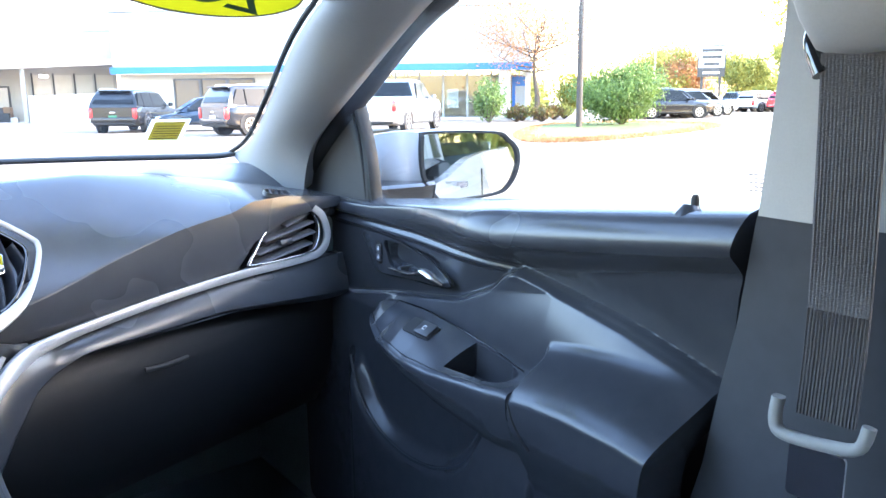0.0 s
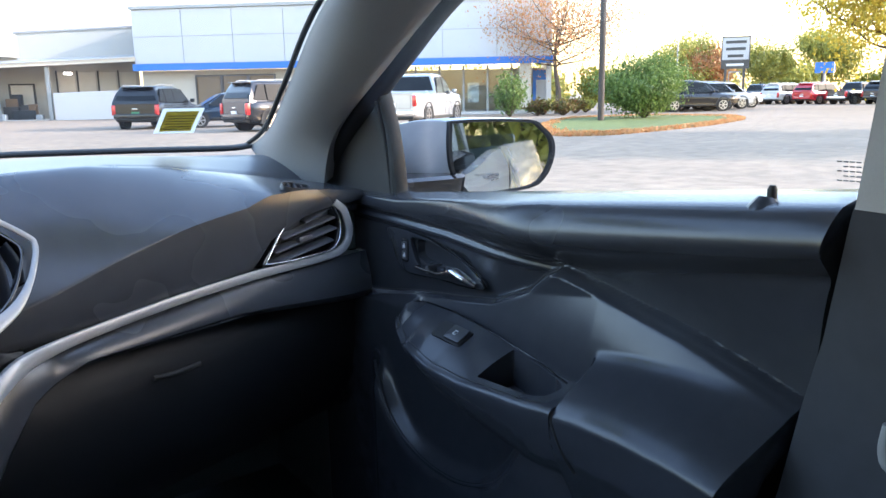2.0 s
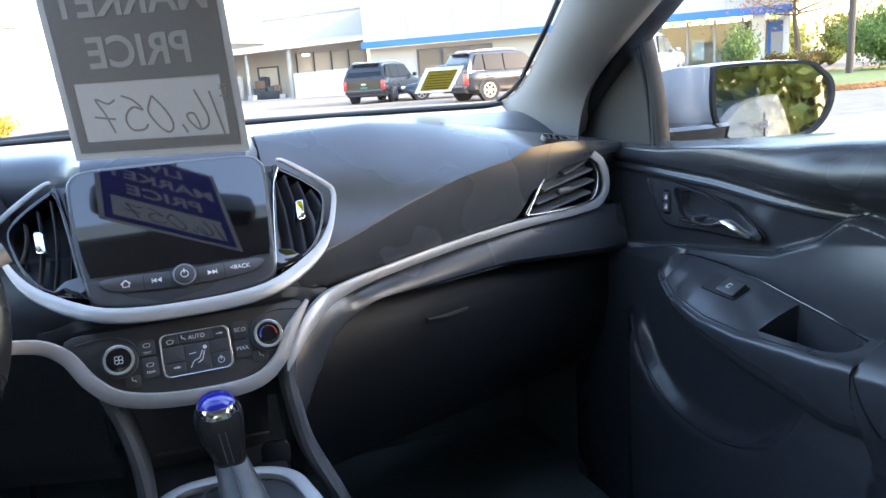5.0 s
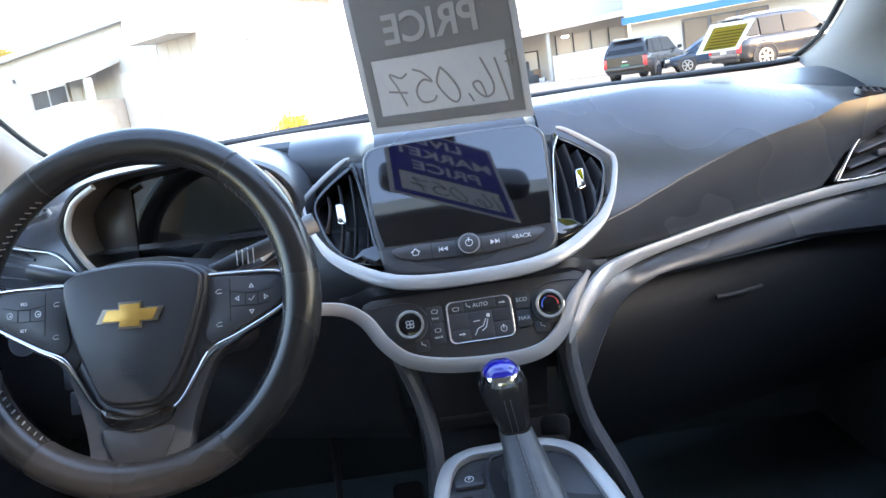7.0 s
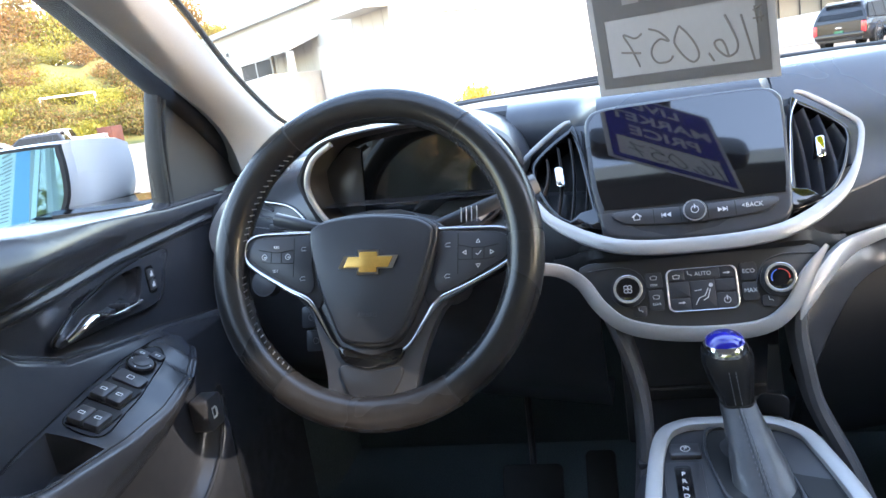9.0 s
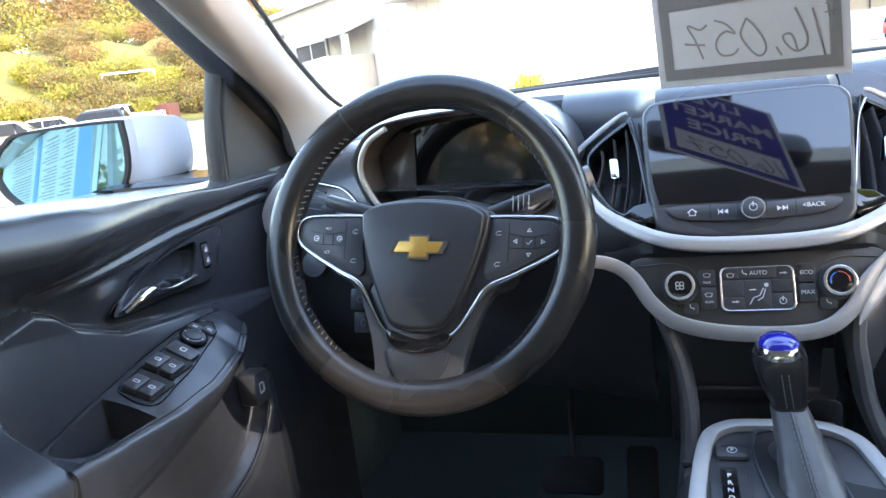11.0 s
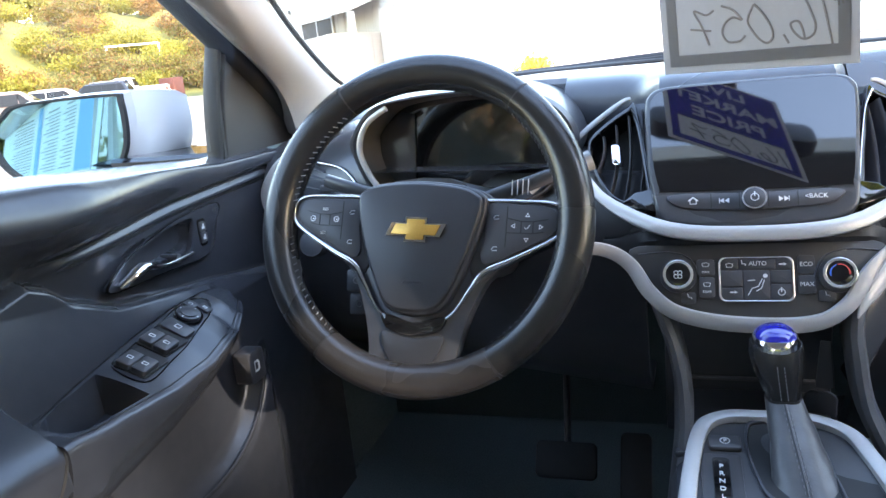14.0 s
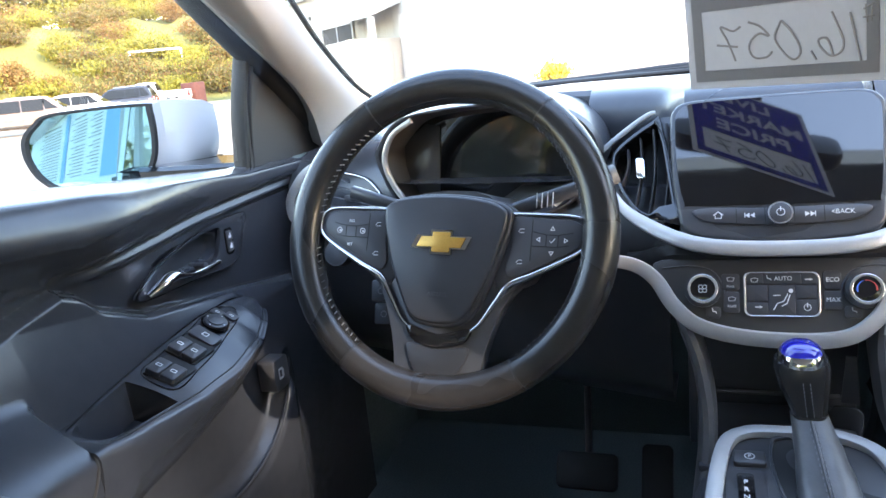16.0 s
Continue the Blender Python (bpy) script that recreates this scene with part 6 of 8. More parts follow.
def wing_mirror(s, normal, label, gmat, cx, cz):
    e = empty("wing_mirror", label, "wing mirror", at=(s * 0.86, 1.2, 0.95))
    n = Vector(normal)
    line = [tuple(p)[:2] for p in curve([(*q, 0) for q in GLASSLINE], 4, True)]
    def ring(f, back, sh, w, dz=0.0):
        return [(cx + s * (u * f - sh), 1.13 + back - w * (n.x * s * u * f + n.z * v * f) / n.y, cz + v * f + dz) for u, v in line]
    R = [ring(1.05, -0.004, 0, 1.0), ring(1.085, 0.0, 0.0, 1.0), ring(1.11, 0.012, 0.004, 1.0), ring(1.13, 0.030, 0.020, 0.8), ring(1.11, 0.060, 0.042, 0.55), ring(1.02, 0.098, 0.064, 0.35), ring(0.86, 0.130, 0.080, 0.2), ring(0.58, 0.152, 0.092, 0.1), ring(0.15, 0.162, 0.097, 0.0)]
    mesh("shell", *grid(R, True), WHITEPAINT, e, "glossy white shell")
    zf = cz - (0.027 if s > 0 else 0.037)
    Rb = [[(cx + (p[0] - cx) * 1.012, p[1] - 0.001, min(cz + (p[2] - cz) * 1.012, zf)) for p in r] for r in R[1:]]
    mesh("lower_shell", *grid(Rb, True), GLOSS, e, "black lower shell")
    mesh("bezel", *grid([ring(1.09, 0.003, 0, 1), ring(1.085, -0.007, 0, 1), ring(1.02, -0.007, 0, 1), ring(1.0, 0.002, 0, 1)], True), RUBBER, e, "black glass surround")
    V = ring(1.005, 0.0, 0.0, 1.0)
    mesh("mirror_pane", V, [tuple(range(len(V)))], gmat, e, "mirror glass", smooth=False)
    P = [[(s * x, y, z) for y, z in ((y0, zf), (y0 - 0.006, zf - 0.006), (y0 + 0.004, zb_), (y1 - 0.01, zb_ + 0.002), (y1, zf - 0.012), (y1 - 0.012, zf), (y0, zf))] for x, y0, y1, zb_ in ((0.735, 1.150, 1.27, 0.945), (0.80, 1.146, 1.275, 0.942), (0.86, 1.140, 1.275, 0.940), (abs(cx) - 0.072, 1.150, 1.265, cz - 0.066))]
    mesh("arm", *grid(P), GLOSS, e, "glossy black mirror foot")
    return e


mir_p = wing_mirror(1, (-0.450, -1, 0.050), "white wing mirror on the passenger side", MIRROR, 0.970, 1.018)
mir_d = wing_mirror(-1, (0.548, -1, 0.097), "white wing mirror with bluish glass on the driver's side", BMIRROR, -1.032, 1.015)
writing("warning_text", "OBJECTS IN MIRROR ARE CLOSER\nTHAN THEY APPEAR", 0.0066, GREYPRINT, plane_at((0.962, 1.128, 0.982), 0, 24.5), mir_p)

# ---- rear-view mirror and the sheet hung from it ----
rv = empty("rear_view_mirror", "black rear-view mirror on the windscreen", "rear-view mirror", at=(0, 0.86, 1.33))
mesh("housing", *slab(rrect(-0.125, -0.034, 0.125, 0.034, 0.02), -0.03, 0.0, plane_at((0, 0.78, 1.295), -8, -14)), DARK, rv, bevel=0.008)
mesh("pane", *slab(rrect(-0.118, -0.029, 0.118, 0.029, 0.018), 0.0, 0.001, plane_at((0, 0.78, 1.295), -8, -14)), MIRROR, rv, smooth=False)
mesh("stem", *sweep([(0, 0.80, 1.30), (0, 0.86, 1.335), (0, 0.90, 1.35)], 0.03, 0.03), DARK, rv)
SH = Matrix.Translation((-0.004, 0.918, 1.045)) @ Euler((radians(90 + 7), 0, radians(-26.7)), "XYZ").to_matrix().to_4x4()
sheet = empty("price_sheet", "printed price sheet seen from behind, hung in the windscreen", "paper sheet", at=(-0.004, 0.918, 1.045))
W2, HH = 0.0905, 0.234
mesh("paper", *slab([(-W2, 0), (W2, 0), (W2, HH), (-W2, HH)], 0, 0.0004, SH), PAPER, sheet, "white paper", smooth=False)
mesh("printed_field", *join(slab([(-W2 + 0.007, 0.075), (W2 - 0.007, 0.075), (W2 - 0.007, HH - 0.007), (-W2 + 0.007, HH - 0.007)], -0.0006, -0.0001, SH), slab([(-W2 + 0.007, 0.007), (W2 - 0.007, 0.007), (W2 - 0.007, 0.018), (-W2 + 0.007, 0.018)], -0.0006, -0.0001, SH), slab([(-W2 + 0.007, 0.018), (-W2 + 0.017, 0.018), (-W2 + 0.017, 0.075), (-W2 + 0.007, 0.075)], -0.0006, -0.0001, SH), slab([(W2 - 0.017, 0.018), (W2 - 0.007, 0.018), (W2 - 0.007, 0.075), (W2 - 0.017, 0.075)], -0.0006, -0.0001, SH)), PAPERBLUE, sheet, "dark blue print", smooth=False)
for t_, y, sz in (("LIVE", 0.196, 0.044), ("MARKET", 0.148, 0.044), ("PRICE", 0.101, 0.044)):
    writing("lettering", t_, sz * 0.92, PAPER, SH @ Matrix.Translation((0, y, -0.0009)), sheet, 0.0002, mirrored=True, bold=0.0008)
    writing("show_through", t_, sz * 0.92, SHOWPALE, SH @ Matrix.Translation((0, y, 0.0012)), sheet, 0.0002, mirrored=True, bold=0.0008)
mesh("print_back", *join(slab([(-W2 + 0.007, 0.075), (W2 - 0.007, 0.075), (W2 - 0.007, HH - 0.007), (-W2 + 0.007, HH - 0.007)], 0.0004, 0.0008, SH), slab([(-W2 + 0.007, 0.007), (W2 - 0.007, 0.007), (W2 - 0.007, 0.018), (-W2 + 0.007, 0.018)], 0.0004, 0.0008, SH), slab([(-W2 + 0.007, 0.018), (-W2 + 0.017, 0.018), (-W2 + 0.017, 0.075), (-W2 + 0.007, 0.075)], 0.0004, 0.0008, SH), slab([(W2 - 0.017, 0.018), (W2 - 0.007, 0.018), (W2 - 0.007, 0.075), (W2 - 0.017, 0.075)], 0.0004, 0.0008, SH)), SHOWFIELD, sheet, "grey print showing through", smooth=False)
STROKES = {"#": [[(0.1, 0.75), (0.9, 1.0)], [(0.05, 0.3), (0.95, 0.35)], [(0.25, 1.0), (0.4, 0.0)], [(0.75, 1.0), (0.7, 0.05)]], "1": [[(0.0, 1.0), (0.45, 0.55), (1.0, 0.0)]],
           "6": [[(0.55, 1.0), (0.82, 0.62), (1.0, 0.30), (0.9, 0.08), (0.5, 0.0), (0.1, 0.2), (0.0, 0.38), (0.28, 0.42), (0.45, 0.28), (0.56, 0.02)]], ",": [[(0.0, 1.0), (1.0, 0.0)]],
           "0": [[(0.27, 1.0), (0.62, 0.75), (0.94, 0.4), (1.0, 0.14), (0.76, 0.0), (0.42, 0.13), (0.05, 0.46), (0.0, 0.68), (0.27, 1.0)]],
           "5": [[(0.0, 1.0), (0.5, 0.86), (0.89, 0.57), (0.48, 0.66), (0.1, 0.49), (0.0, 0.23), (0.25, 0.0), (0.76, 0.0), (1.0, 0.14)]], "7": [[(1.0, 0.97), (0.68, 0.86), (0.19, 1.0), (0.46, 0.57), (0.74, 0.0)], [(0.0, 0.5), (0.86, 0.4)]]}
# grey strokes on the back paint the ink showing through the paper
for z_, m_ in ((-0.0003, INK), (0.0008, GREYINK)):
    for ch, x_, w_, y_, h_ in (("#", 0.0700, 0.0105, 0.050, 0.0155), ("1", 0.0605, 0.0085, 0.018, 0.042), ("6", 0.0344, 0.0208, 0.0243, 0.038), (",", 0.0279, 0.0044, 0.0214, 0.0084), ("0", -0.0035, 0.0219, 0.0234, 0.0358), ("5", -0.0281, 0.0214, 0.0275, 0.0336), ("7", -0.0597, 0.0242, 0.0256, 0.0334)):
        for st in STROKES[ch]:
            mesh("pen_stroke", *sweep(curve([pt(x_ + w_ * a_, y_ + h_ * b_, SH, z_) for a_, b_ in st], 6), 0.0021 if ch != "#" else 0.0016, 0.0006, k=6, up=tuple(SH.to_3x3() @ Vector((0, 0, 1)))), m_, sheet)

# ---- stickers ----
def on_shield(x, f, w_, h_, m_, thing, name, lift=0.004, n=24, oval=False, turn=0.0):
    P = []
    for j in range(n + 1):
        row = []
        for i in range(n + 1):
            a, b = -1 + 2 * i / n, -1 + 2 * j / n
            if oval:
                a, b = a * math.sqrt(1 - b * b / 2), b * math.sqrt(1 - a * a / 2)
            ct, st_ = math.cos(radians(turn)), math.sin(radians(turn))
            q = Vector(shield(x + a * w_ / 2 * ct - b * h_ / 2 * 1.12 * st_, f + b * h_ / 2 * ct + a * w_ / 2 * st_ / 1.12))
            row.append(tuple(q + Vector((0, -0.45 * lift, -0.9 * lift))))
        P.append(row)
    return mesh(name, *shell(P, (0, 0.0002, 0.0004)), m_, thing)


YT = -24
yd = empty("year_decal", "yellow oval year decal stuck on the windscreen", "decal")
on_shield(0.430, 0.640, 0.335, 0.158, YELLOWFILM, yd, "film", oval=True, turn=YT)
mesh("film_edge", *sweep([tuple(Vector(shield(0.430 + 0.168 * math.cos(2 * math.pi * i / 60) * math.cos(radians(YT)) - 0.089 * math.sin(2 * math.pi * i / 60) * math.sin(radians(YT)), 0.640 + 0.0795 * math.sin(2 * math.pi * i / 60) * math.cos(radians(YT)) + 0.150 * math.cos(2 * math.pi * i / 60) * math.sin(radians(YT)))) + Vector((0, -0.002, -0.004))) for i in range(60)], 0.005, 0.001, closed=True, up=(0, -0.4, -0.9), k=6), GREYINK, yd)
q0, q1, q2 = Vector(shield(0.425, 0.640)), Vector(shield(0.525, 0.640 + 0.1 * math.tan(radians(YT)) / 1.12)), Vector(shield(0.425, 0.72))
ux = (q1 - q0).normalized()
uz = ux.cross((q2 - q0)).normalized()
uz = uz if uz.z < 0 else -uz
uy = uz.cross(ux)
writing("lettering", "201", 0.125, GREENINK, Matrix(((ux.x, uy.x, uz.x, q0.x), (ux.y, uy.y, uz.y, q0.y), (ux.z, uy.z, uz.z, q0.z), (0, 0, 0, 1))) @ Matrix.Translation((0.030, 0.0, 0.007)), yd, 0.0003, mirrored=True)
sv = empty("service_sticker", "small olive square sticker in the windscreen corner", "sticker")
on_shield(0.502, 0.128, 0.050, 0.078, OLIVEFILM, sv, "label", n=4)
for i in range(6):
    on_shield(0.502, 0.101 + 0.0105 * i, 0.042, 0.0016, INK, sv, "print_line", lift=0.006, n=2)
on_shield(0.502, 0.128, 0.064, 0.098, CLEARFILM, sv, "clear_backing", lift=0.003, n=4)
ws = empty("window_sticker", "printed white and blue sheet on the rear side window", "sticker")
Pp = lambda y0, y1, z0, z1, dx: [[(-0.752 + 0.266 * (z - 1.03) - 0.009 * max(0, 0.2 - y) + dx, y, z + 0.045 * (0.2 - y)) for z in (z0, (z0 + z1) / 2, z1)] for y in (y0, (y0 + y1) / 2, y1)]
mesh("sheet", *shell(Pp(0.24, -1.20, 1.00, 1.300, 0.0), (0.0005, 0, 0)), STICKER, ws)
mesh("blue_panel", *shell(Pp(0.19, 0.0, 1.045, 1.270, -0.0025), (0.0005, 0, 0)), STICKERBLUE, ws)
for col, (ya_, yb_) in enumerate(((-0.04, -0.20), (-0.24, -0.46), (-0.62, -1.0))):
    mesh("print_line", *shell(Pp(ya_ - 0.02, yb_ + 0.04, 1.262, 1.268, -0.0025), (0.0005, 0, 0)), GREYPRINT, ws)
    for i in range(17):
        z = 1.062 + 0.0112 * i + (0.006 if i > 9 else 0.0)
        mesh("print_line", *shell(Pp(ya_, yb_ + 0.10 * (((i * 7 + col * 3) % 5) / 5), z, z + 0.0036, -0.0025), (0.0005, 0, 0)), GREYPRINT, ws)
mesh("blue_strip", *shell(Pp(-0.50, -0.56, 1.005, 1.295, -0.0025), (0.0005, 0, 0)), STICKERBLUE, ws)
gm = empty("glass_marking", "small printed maker's marking on the side window", "marking")
for i in range(5):
    z0 = 1.050 + 0.0042 * i
    for q in range(4 - i % 2):
        y0 = 0.393 + 0.0055 * q
        mesh("print_line", *shell([[(0.7415 - 0.19 * (z - 1.02), y, z) for z in (z0, z0 + 0.0013)] for y in (y0, y0 + 0.0042)], (0.0004, 0, 0)), GREYPRINT, gm)
# wipers
wp = empty("wiper", "black windscreen wiper resting on the cowl", "wiper")
mesh("arm", *sweep(curve([(-0.50, 1.64, 1.030), (-0.30, 1.69, 1.034), (-0.05, 1.72, 1.042), (0.12, 1.70, 1.030)], 5), 0.03, 0.02), RUBBER, wp)
mesh("blade", *sweep(curve([(-0.58, 1.58, 1.022), (-0.30, 1.67, 1.026), (0.0, 1.70, 1.032)], 5), 0.012, 0.03), RUBBER, wp)

# ---- outdoors ----
random.seed(5)
ground = mesh("ground", *grid([[(-1500 + 3000 * i / 30, -1500 + 3000 * j / 30, 0) for i in range(31)] for j in range(31)]), ASPHALT, smooth=False)
tagged(ground, "pale worn gravelly asphalt of the car lot", "ground", kind="structure")


def blob_outline(pts, n=10):
    return [tuple(p)[:2] for p in curve([(*q, 0) for q in pts], n, True)]


isl = blob_outline([(15.4, 15.6), (15.6, 14.1), (17.8, 14.1), (23.0, 15.3), (28.6, 17.6), (31.3, 20.2), (30.5, 23.6), (26.0, 24.5), (19.5, 20.0)])
tagged(mesh("lawn", *slab(isl, -0.1, 0.05), GRASS), "grass island with fallen leaves at its edge", "lawn", kind="structure")


# ---- buildings ----
def wall_matrix(a, b):
    """x along the wall from a to b, y up, z towards the viewer's side."""
    a, b = Vector((*a, 0)), Vector((*b, 0))
    u = (b - a).normalized()
    n = u.cross(Vector((0, 0, 1)))
    return Matrix(((u.x, 0, n.x, a.x), (u.y, 0, n.y, a.y), (0, 1, 0, 0), (0, 0, 0, 1))), (b - a).length


def rect(x0, y0, x1, y1):
    return [(x0, y0), (x1, y0), (x1, y1), (x0, y1)]


deal = empty("dealership", "white panelled showroom with a blue fascia stripe", "building", at=(20, 45, 0))
DMx, DL = wall_matrix((13.5, 50.2), (32.4, 32.4))
rows_, cols = 2, 8
for r in range(rows_):
    for c in range(cols):
        x0, x1 = DL * c / cols, DL * (c + 1) / cols
        y0, y1 = 3.35 + 1.65 * r, 3.35 + 1.65 * (r + 1)
        mesh("wall_panel", *slab(rect(x0 + 0.02, y0 + 0.02, x1 - 0.02, y1 - 0.02), -0.3, 0.0, DMx), WHITEWALL, deal, smooth=False)
mesh("backing", *slab(rect(0, 3.0, DL, 6.63), -0.6, -0.04, DMx), JOINT, deal, smooth=False)
mesh("coping", *slab(rect(-0.1, 6.65, DL + 0.1, 6.85), -0.7, 0.12, DMx), STEEL, deal, smooth=False)
mesh("blue_fascia", *slab(rect(-0.1, 2.95, DL + 0.2, 3.35), -0.5, 0.15, DMx), BLUESTRIPE, deal, "blue fascia stripe", smooth=False)
mesh("end_wall", *slab(rect(DL - 0.3, 0, DL, 6.65), -18, -0.6, DMx), WHITEWALL, deal, smooth=False)
mesh("lower_wall", *slab(rect(0, 0, DL * 0.56, 2.95), -1.2, -0.8, DMx), CREAM, deal, "cream lower wall", smooth=False)
mesh("roof", *slab(rect(0, 6.2, DL, 6.4), -18, -0.6, DMx), STEEL, deal, smooth=False)
# window in the cream wall
for k in range(3):
    x0 = 3.6 + 1.75 * k
    w_ = mesh("window", *slab(rect(x0, 0.5, x0 + 1.65, 2.6), -0.82, -0.74, DMx), mat("amber_reflecting_glass", (0.10, 0.07, 0.03), 0.1, coat=0.5) if k == 0 else bpy.data.materials["amber_reflecting_glass"], deal, smooth=False)
    mesh("window_frame", *frame2d(rect(x0 - 0.05, 0.45, x0 + 1.70, 2.65), rect(x0 + 0.05, 0.55, x0 + 1.60, 2.55), -0.80, -0.68, DMx), DARK, w_, smooth=False)
# showroom front
mesh("floor_slab", *slab(rect(DL * 0.56, 0, DL, 0.15), -9, 0.0, DMx), CONCRETE, deal, smooth=False)
mesh("inner_wall", *slab(rect(DL * 0.56, 0, DL, 2.95), -9.3, -9.0, DMx), CREAM, deal, smooth=False)
for k in range(7):
    x0 = DL * 0.56 + (DL * 0.44 - 2.4) * k / 6
    mesh("mullion", *slab(rect(x0 - 0.06, 0.15, x0 + 0.06, 2.95), -2.0, -1.8, DMx), STEEL, deal, smooth=False)
    if k < 6:
        g = mesh("window_pane", *slab(rect(x0 + 0.06, 0.15, x0 + (DL * 0.44 - 2.4) / 6 - 0.06, 2.95), -1.92, -1.90, DMx), GLASS, deal, smooth=False)
mesh("column", *slab(rect(DL - 1.9, 0, DL - 1.2, 2.95), -0.7, 0.0, DMx), CREAM, deal, smooth=False)
mesh("blue_door", *slab(rect(DL - 1.1, 0, DL - 0.1, 2.6), -1.6, -1.5, DMx), BLUESTRIPE, deal, smooth=False)
mesh("bench_sign", *slab(rect(DL - 0.9, 0.6, DL - 0.3, 2.0), -1.5, -1.45, DMx), WHITEWALL, deal, smooth=False)
vt = mesh("roof_vent", *slab(disc(0, 0, 0.3), 0, 0.5, Matrix.Translation((20, 48, 6.6))), STEEL, deal)

# service wing: open bays under a lean-to roof, beside the showroom
wing = empty("service_wing", "low off-white service wing with dim open bays", "building", at=(6, 52, 0))
SMx, SL = wall_matrix((3.2, 54.5), (13.4, 50.4))
def lean(x):
    """Height of the lean-to's eave, which climbs towards the showroom."""
    return 3.18 + 0.048 * (x + 0.6)
mesh("gutter", *slab([(-9, lean(-9) - 0.17), (SL + 0.2, lean(SL) - 0.20), (SL + 0.2, lean(SL) + 0.04), (-9, lean(-9) + 0.04)], -0.1, 0.25, SMx), CREAM, wing, "cream eave gutter", smooth=False)
mesh("gutter_lip", *slab([(-9, lean(-9) + 0.04), (SL + 0.2, lean(SL) + 0.04), (SL + 0.2, lean(SL) + 0.10), (-9, lean(-9) + 0.10)], -0.1, 0.32, SMx), WHITEWALL, wing, smooth=False)
mesh("lean_to_roof", [tuple(SMx @ Vector(v)) for v in ((-9, lean(-9) + 0.05, 0.0), (SL, lean(SL) + 0.05, 0.0), (SL, lean(SL) + 0.42, -3.4), (-9, lean(-9) + 0.42, -3.4), (-9, lean(-9) - 0.05, 0.0), (SL, lean(SL) - 0.05, 0.0), (SL, lean(SL) + 0.32, -3.4), (-9, lean(-9) + 0.32, -3.4))], [(0, 1, 2, 3), (7, 6, 5, 4), (0, 4, 5, 1), (1, 5, 6, 2), (2, 6, 7, 3), (3, 7, 4, 0)], OFFWHITE, wing, smooth=False)
mesh("upper_wall", *slab([(3.6, 3.2), (SL + 0.2, 3.4), (SL + 0.2, 5.95), (3.6, 5.48)], -3.8, -3.4, SMx), OFFWHITE, wing, "off-white upper wall", smooth=False)
mesh("coping", *slab([(3.55, 5.46), (SL + 0.2, 5.93), (SL + 0.2, 6.07), (3.55, 5.60)], -3.9, -3.3, SMx), JOINT, wing, smooth=False)
mesh("side_wall", [tuple(SMx @ Vector(v)) for v in ((3.75, 3.95, -3.4), (-9.0, 4.7, 3.0), (-9.0, 7.2, 3.0), (3.75, 5.5, -3.4), (3.75, 3.95, -3.7), (-9.2, 4.7, 2.7), (-9.2, 7.2, 2.7), (3.75, 5.5, -3.7))], [(0, 1, 2, 3), (7, 6, 5, 4), (0, 4, 5, 1), (1, 5, 6, 2), (2, 6, 7, 3), (3, 7, 4, 0)], OFFWHITE, wing, "off-white return wall", smooth=False)
# tan strip that paints the shadow gap under the return wall
mesh("shadow_gap", *slab(rect(-9, 3.2, 3.75, 4.75), -3.9, -3.6, SMx), SHADEWALL, wing, smooth=False)
mesh("bay_back", *slab(rect(-9, 0, SL, 3.6), -3.1, -2.9, SMx), BAYWALL, wing, "pale block wall at the back of the bays", smooth=False)
mesh("bay_floor", *slab(rect(-9, -0.1, SL, 0.05), -2.9, -0.3, SMx), CONCRETE, wing, smooth=False)
for x0, wd_ in ((3.0, 0.16), (5.88, 0.22)):
    mesh("post", *slab(rect(x0, 0, x0 + wd_, lean(x0) - 0.1), -0.3, -0.1, SMx), STEEL, wing, smooth=False)
mesh("downpipe", *sweep([pt(-0.6, lean(0) - 0.15, SMx, 0.1), pt(-0.25, lean(0) - 0.5, SMx, 0.1), pt(-0.22, 0.25, SMx, 0.1), pt(-0.1, 0.0, SMx, 0.2)], 0.12, 0.12, k=8, up=(0.2, 0.9, 0.1)), WHITEWALL, wing, "white downpipe")
for k in range(4):
    x0 = 5.9 + 1.25 * k
    mesh("window", *slab(rect(x0 + 0.1, 1.75, x0 + 1.12, 3.0), -2.9, -2.86, SMx), SHADEWALL, wing, smooth=False)
    mesh("mullion", *slab(rect(x0, 1.6, x0 + 0.07, 3.1), -2.9, -2.78, SMx), DARKIN, wing, smooth=False)
mesh("sill", *slab(rect(5.9, 1.60, SL, 1.70), -2.9, -2.74, SMx), DARKIN, wing, smooth=False)
mesh("doorway", *slab(rect(3.15, 0, 4.5, 2.2), -2.9, -2.84, SMx), SHADEWALL, wing, smooth=False)
mesh("door_frame", *frame2d(rect(3.05, 0, 4.6, 2.3), rect(3.17, 0, 4.48, 2.2), -2.9, -2.80, SMx), DARKIN, wing, smooth=False)
mesh("low_wall", *slab([(6.25, 0), (SL, 0), (SL, 1.80), (6.25, 1.66)], -0.2, 0.1, SMx), WHITEWALL, wing, "low white screen wall", smooth=False)
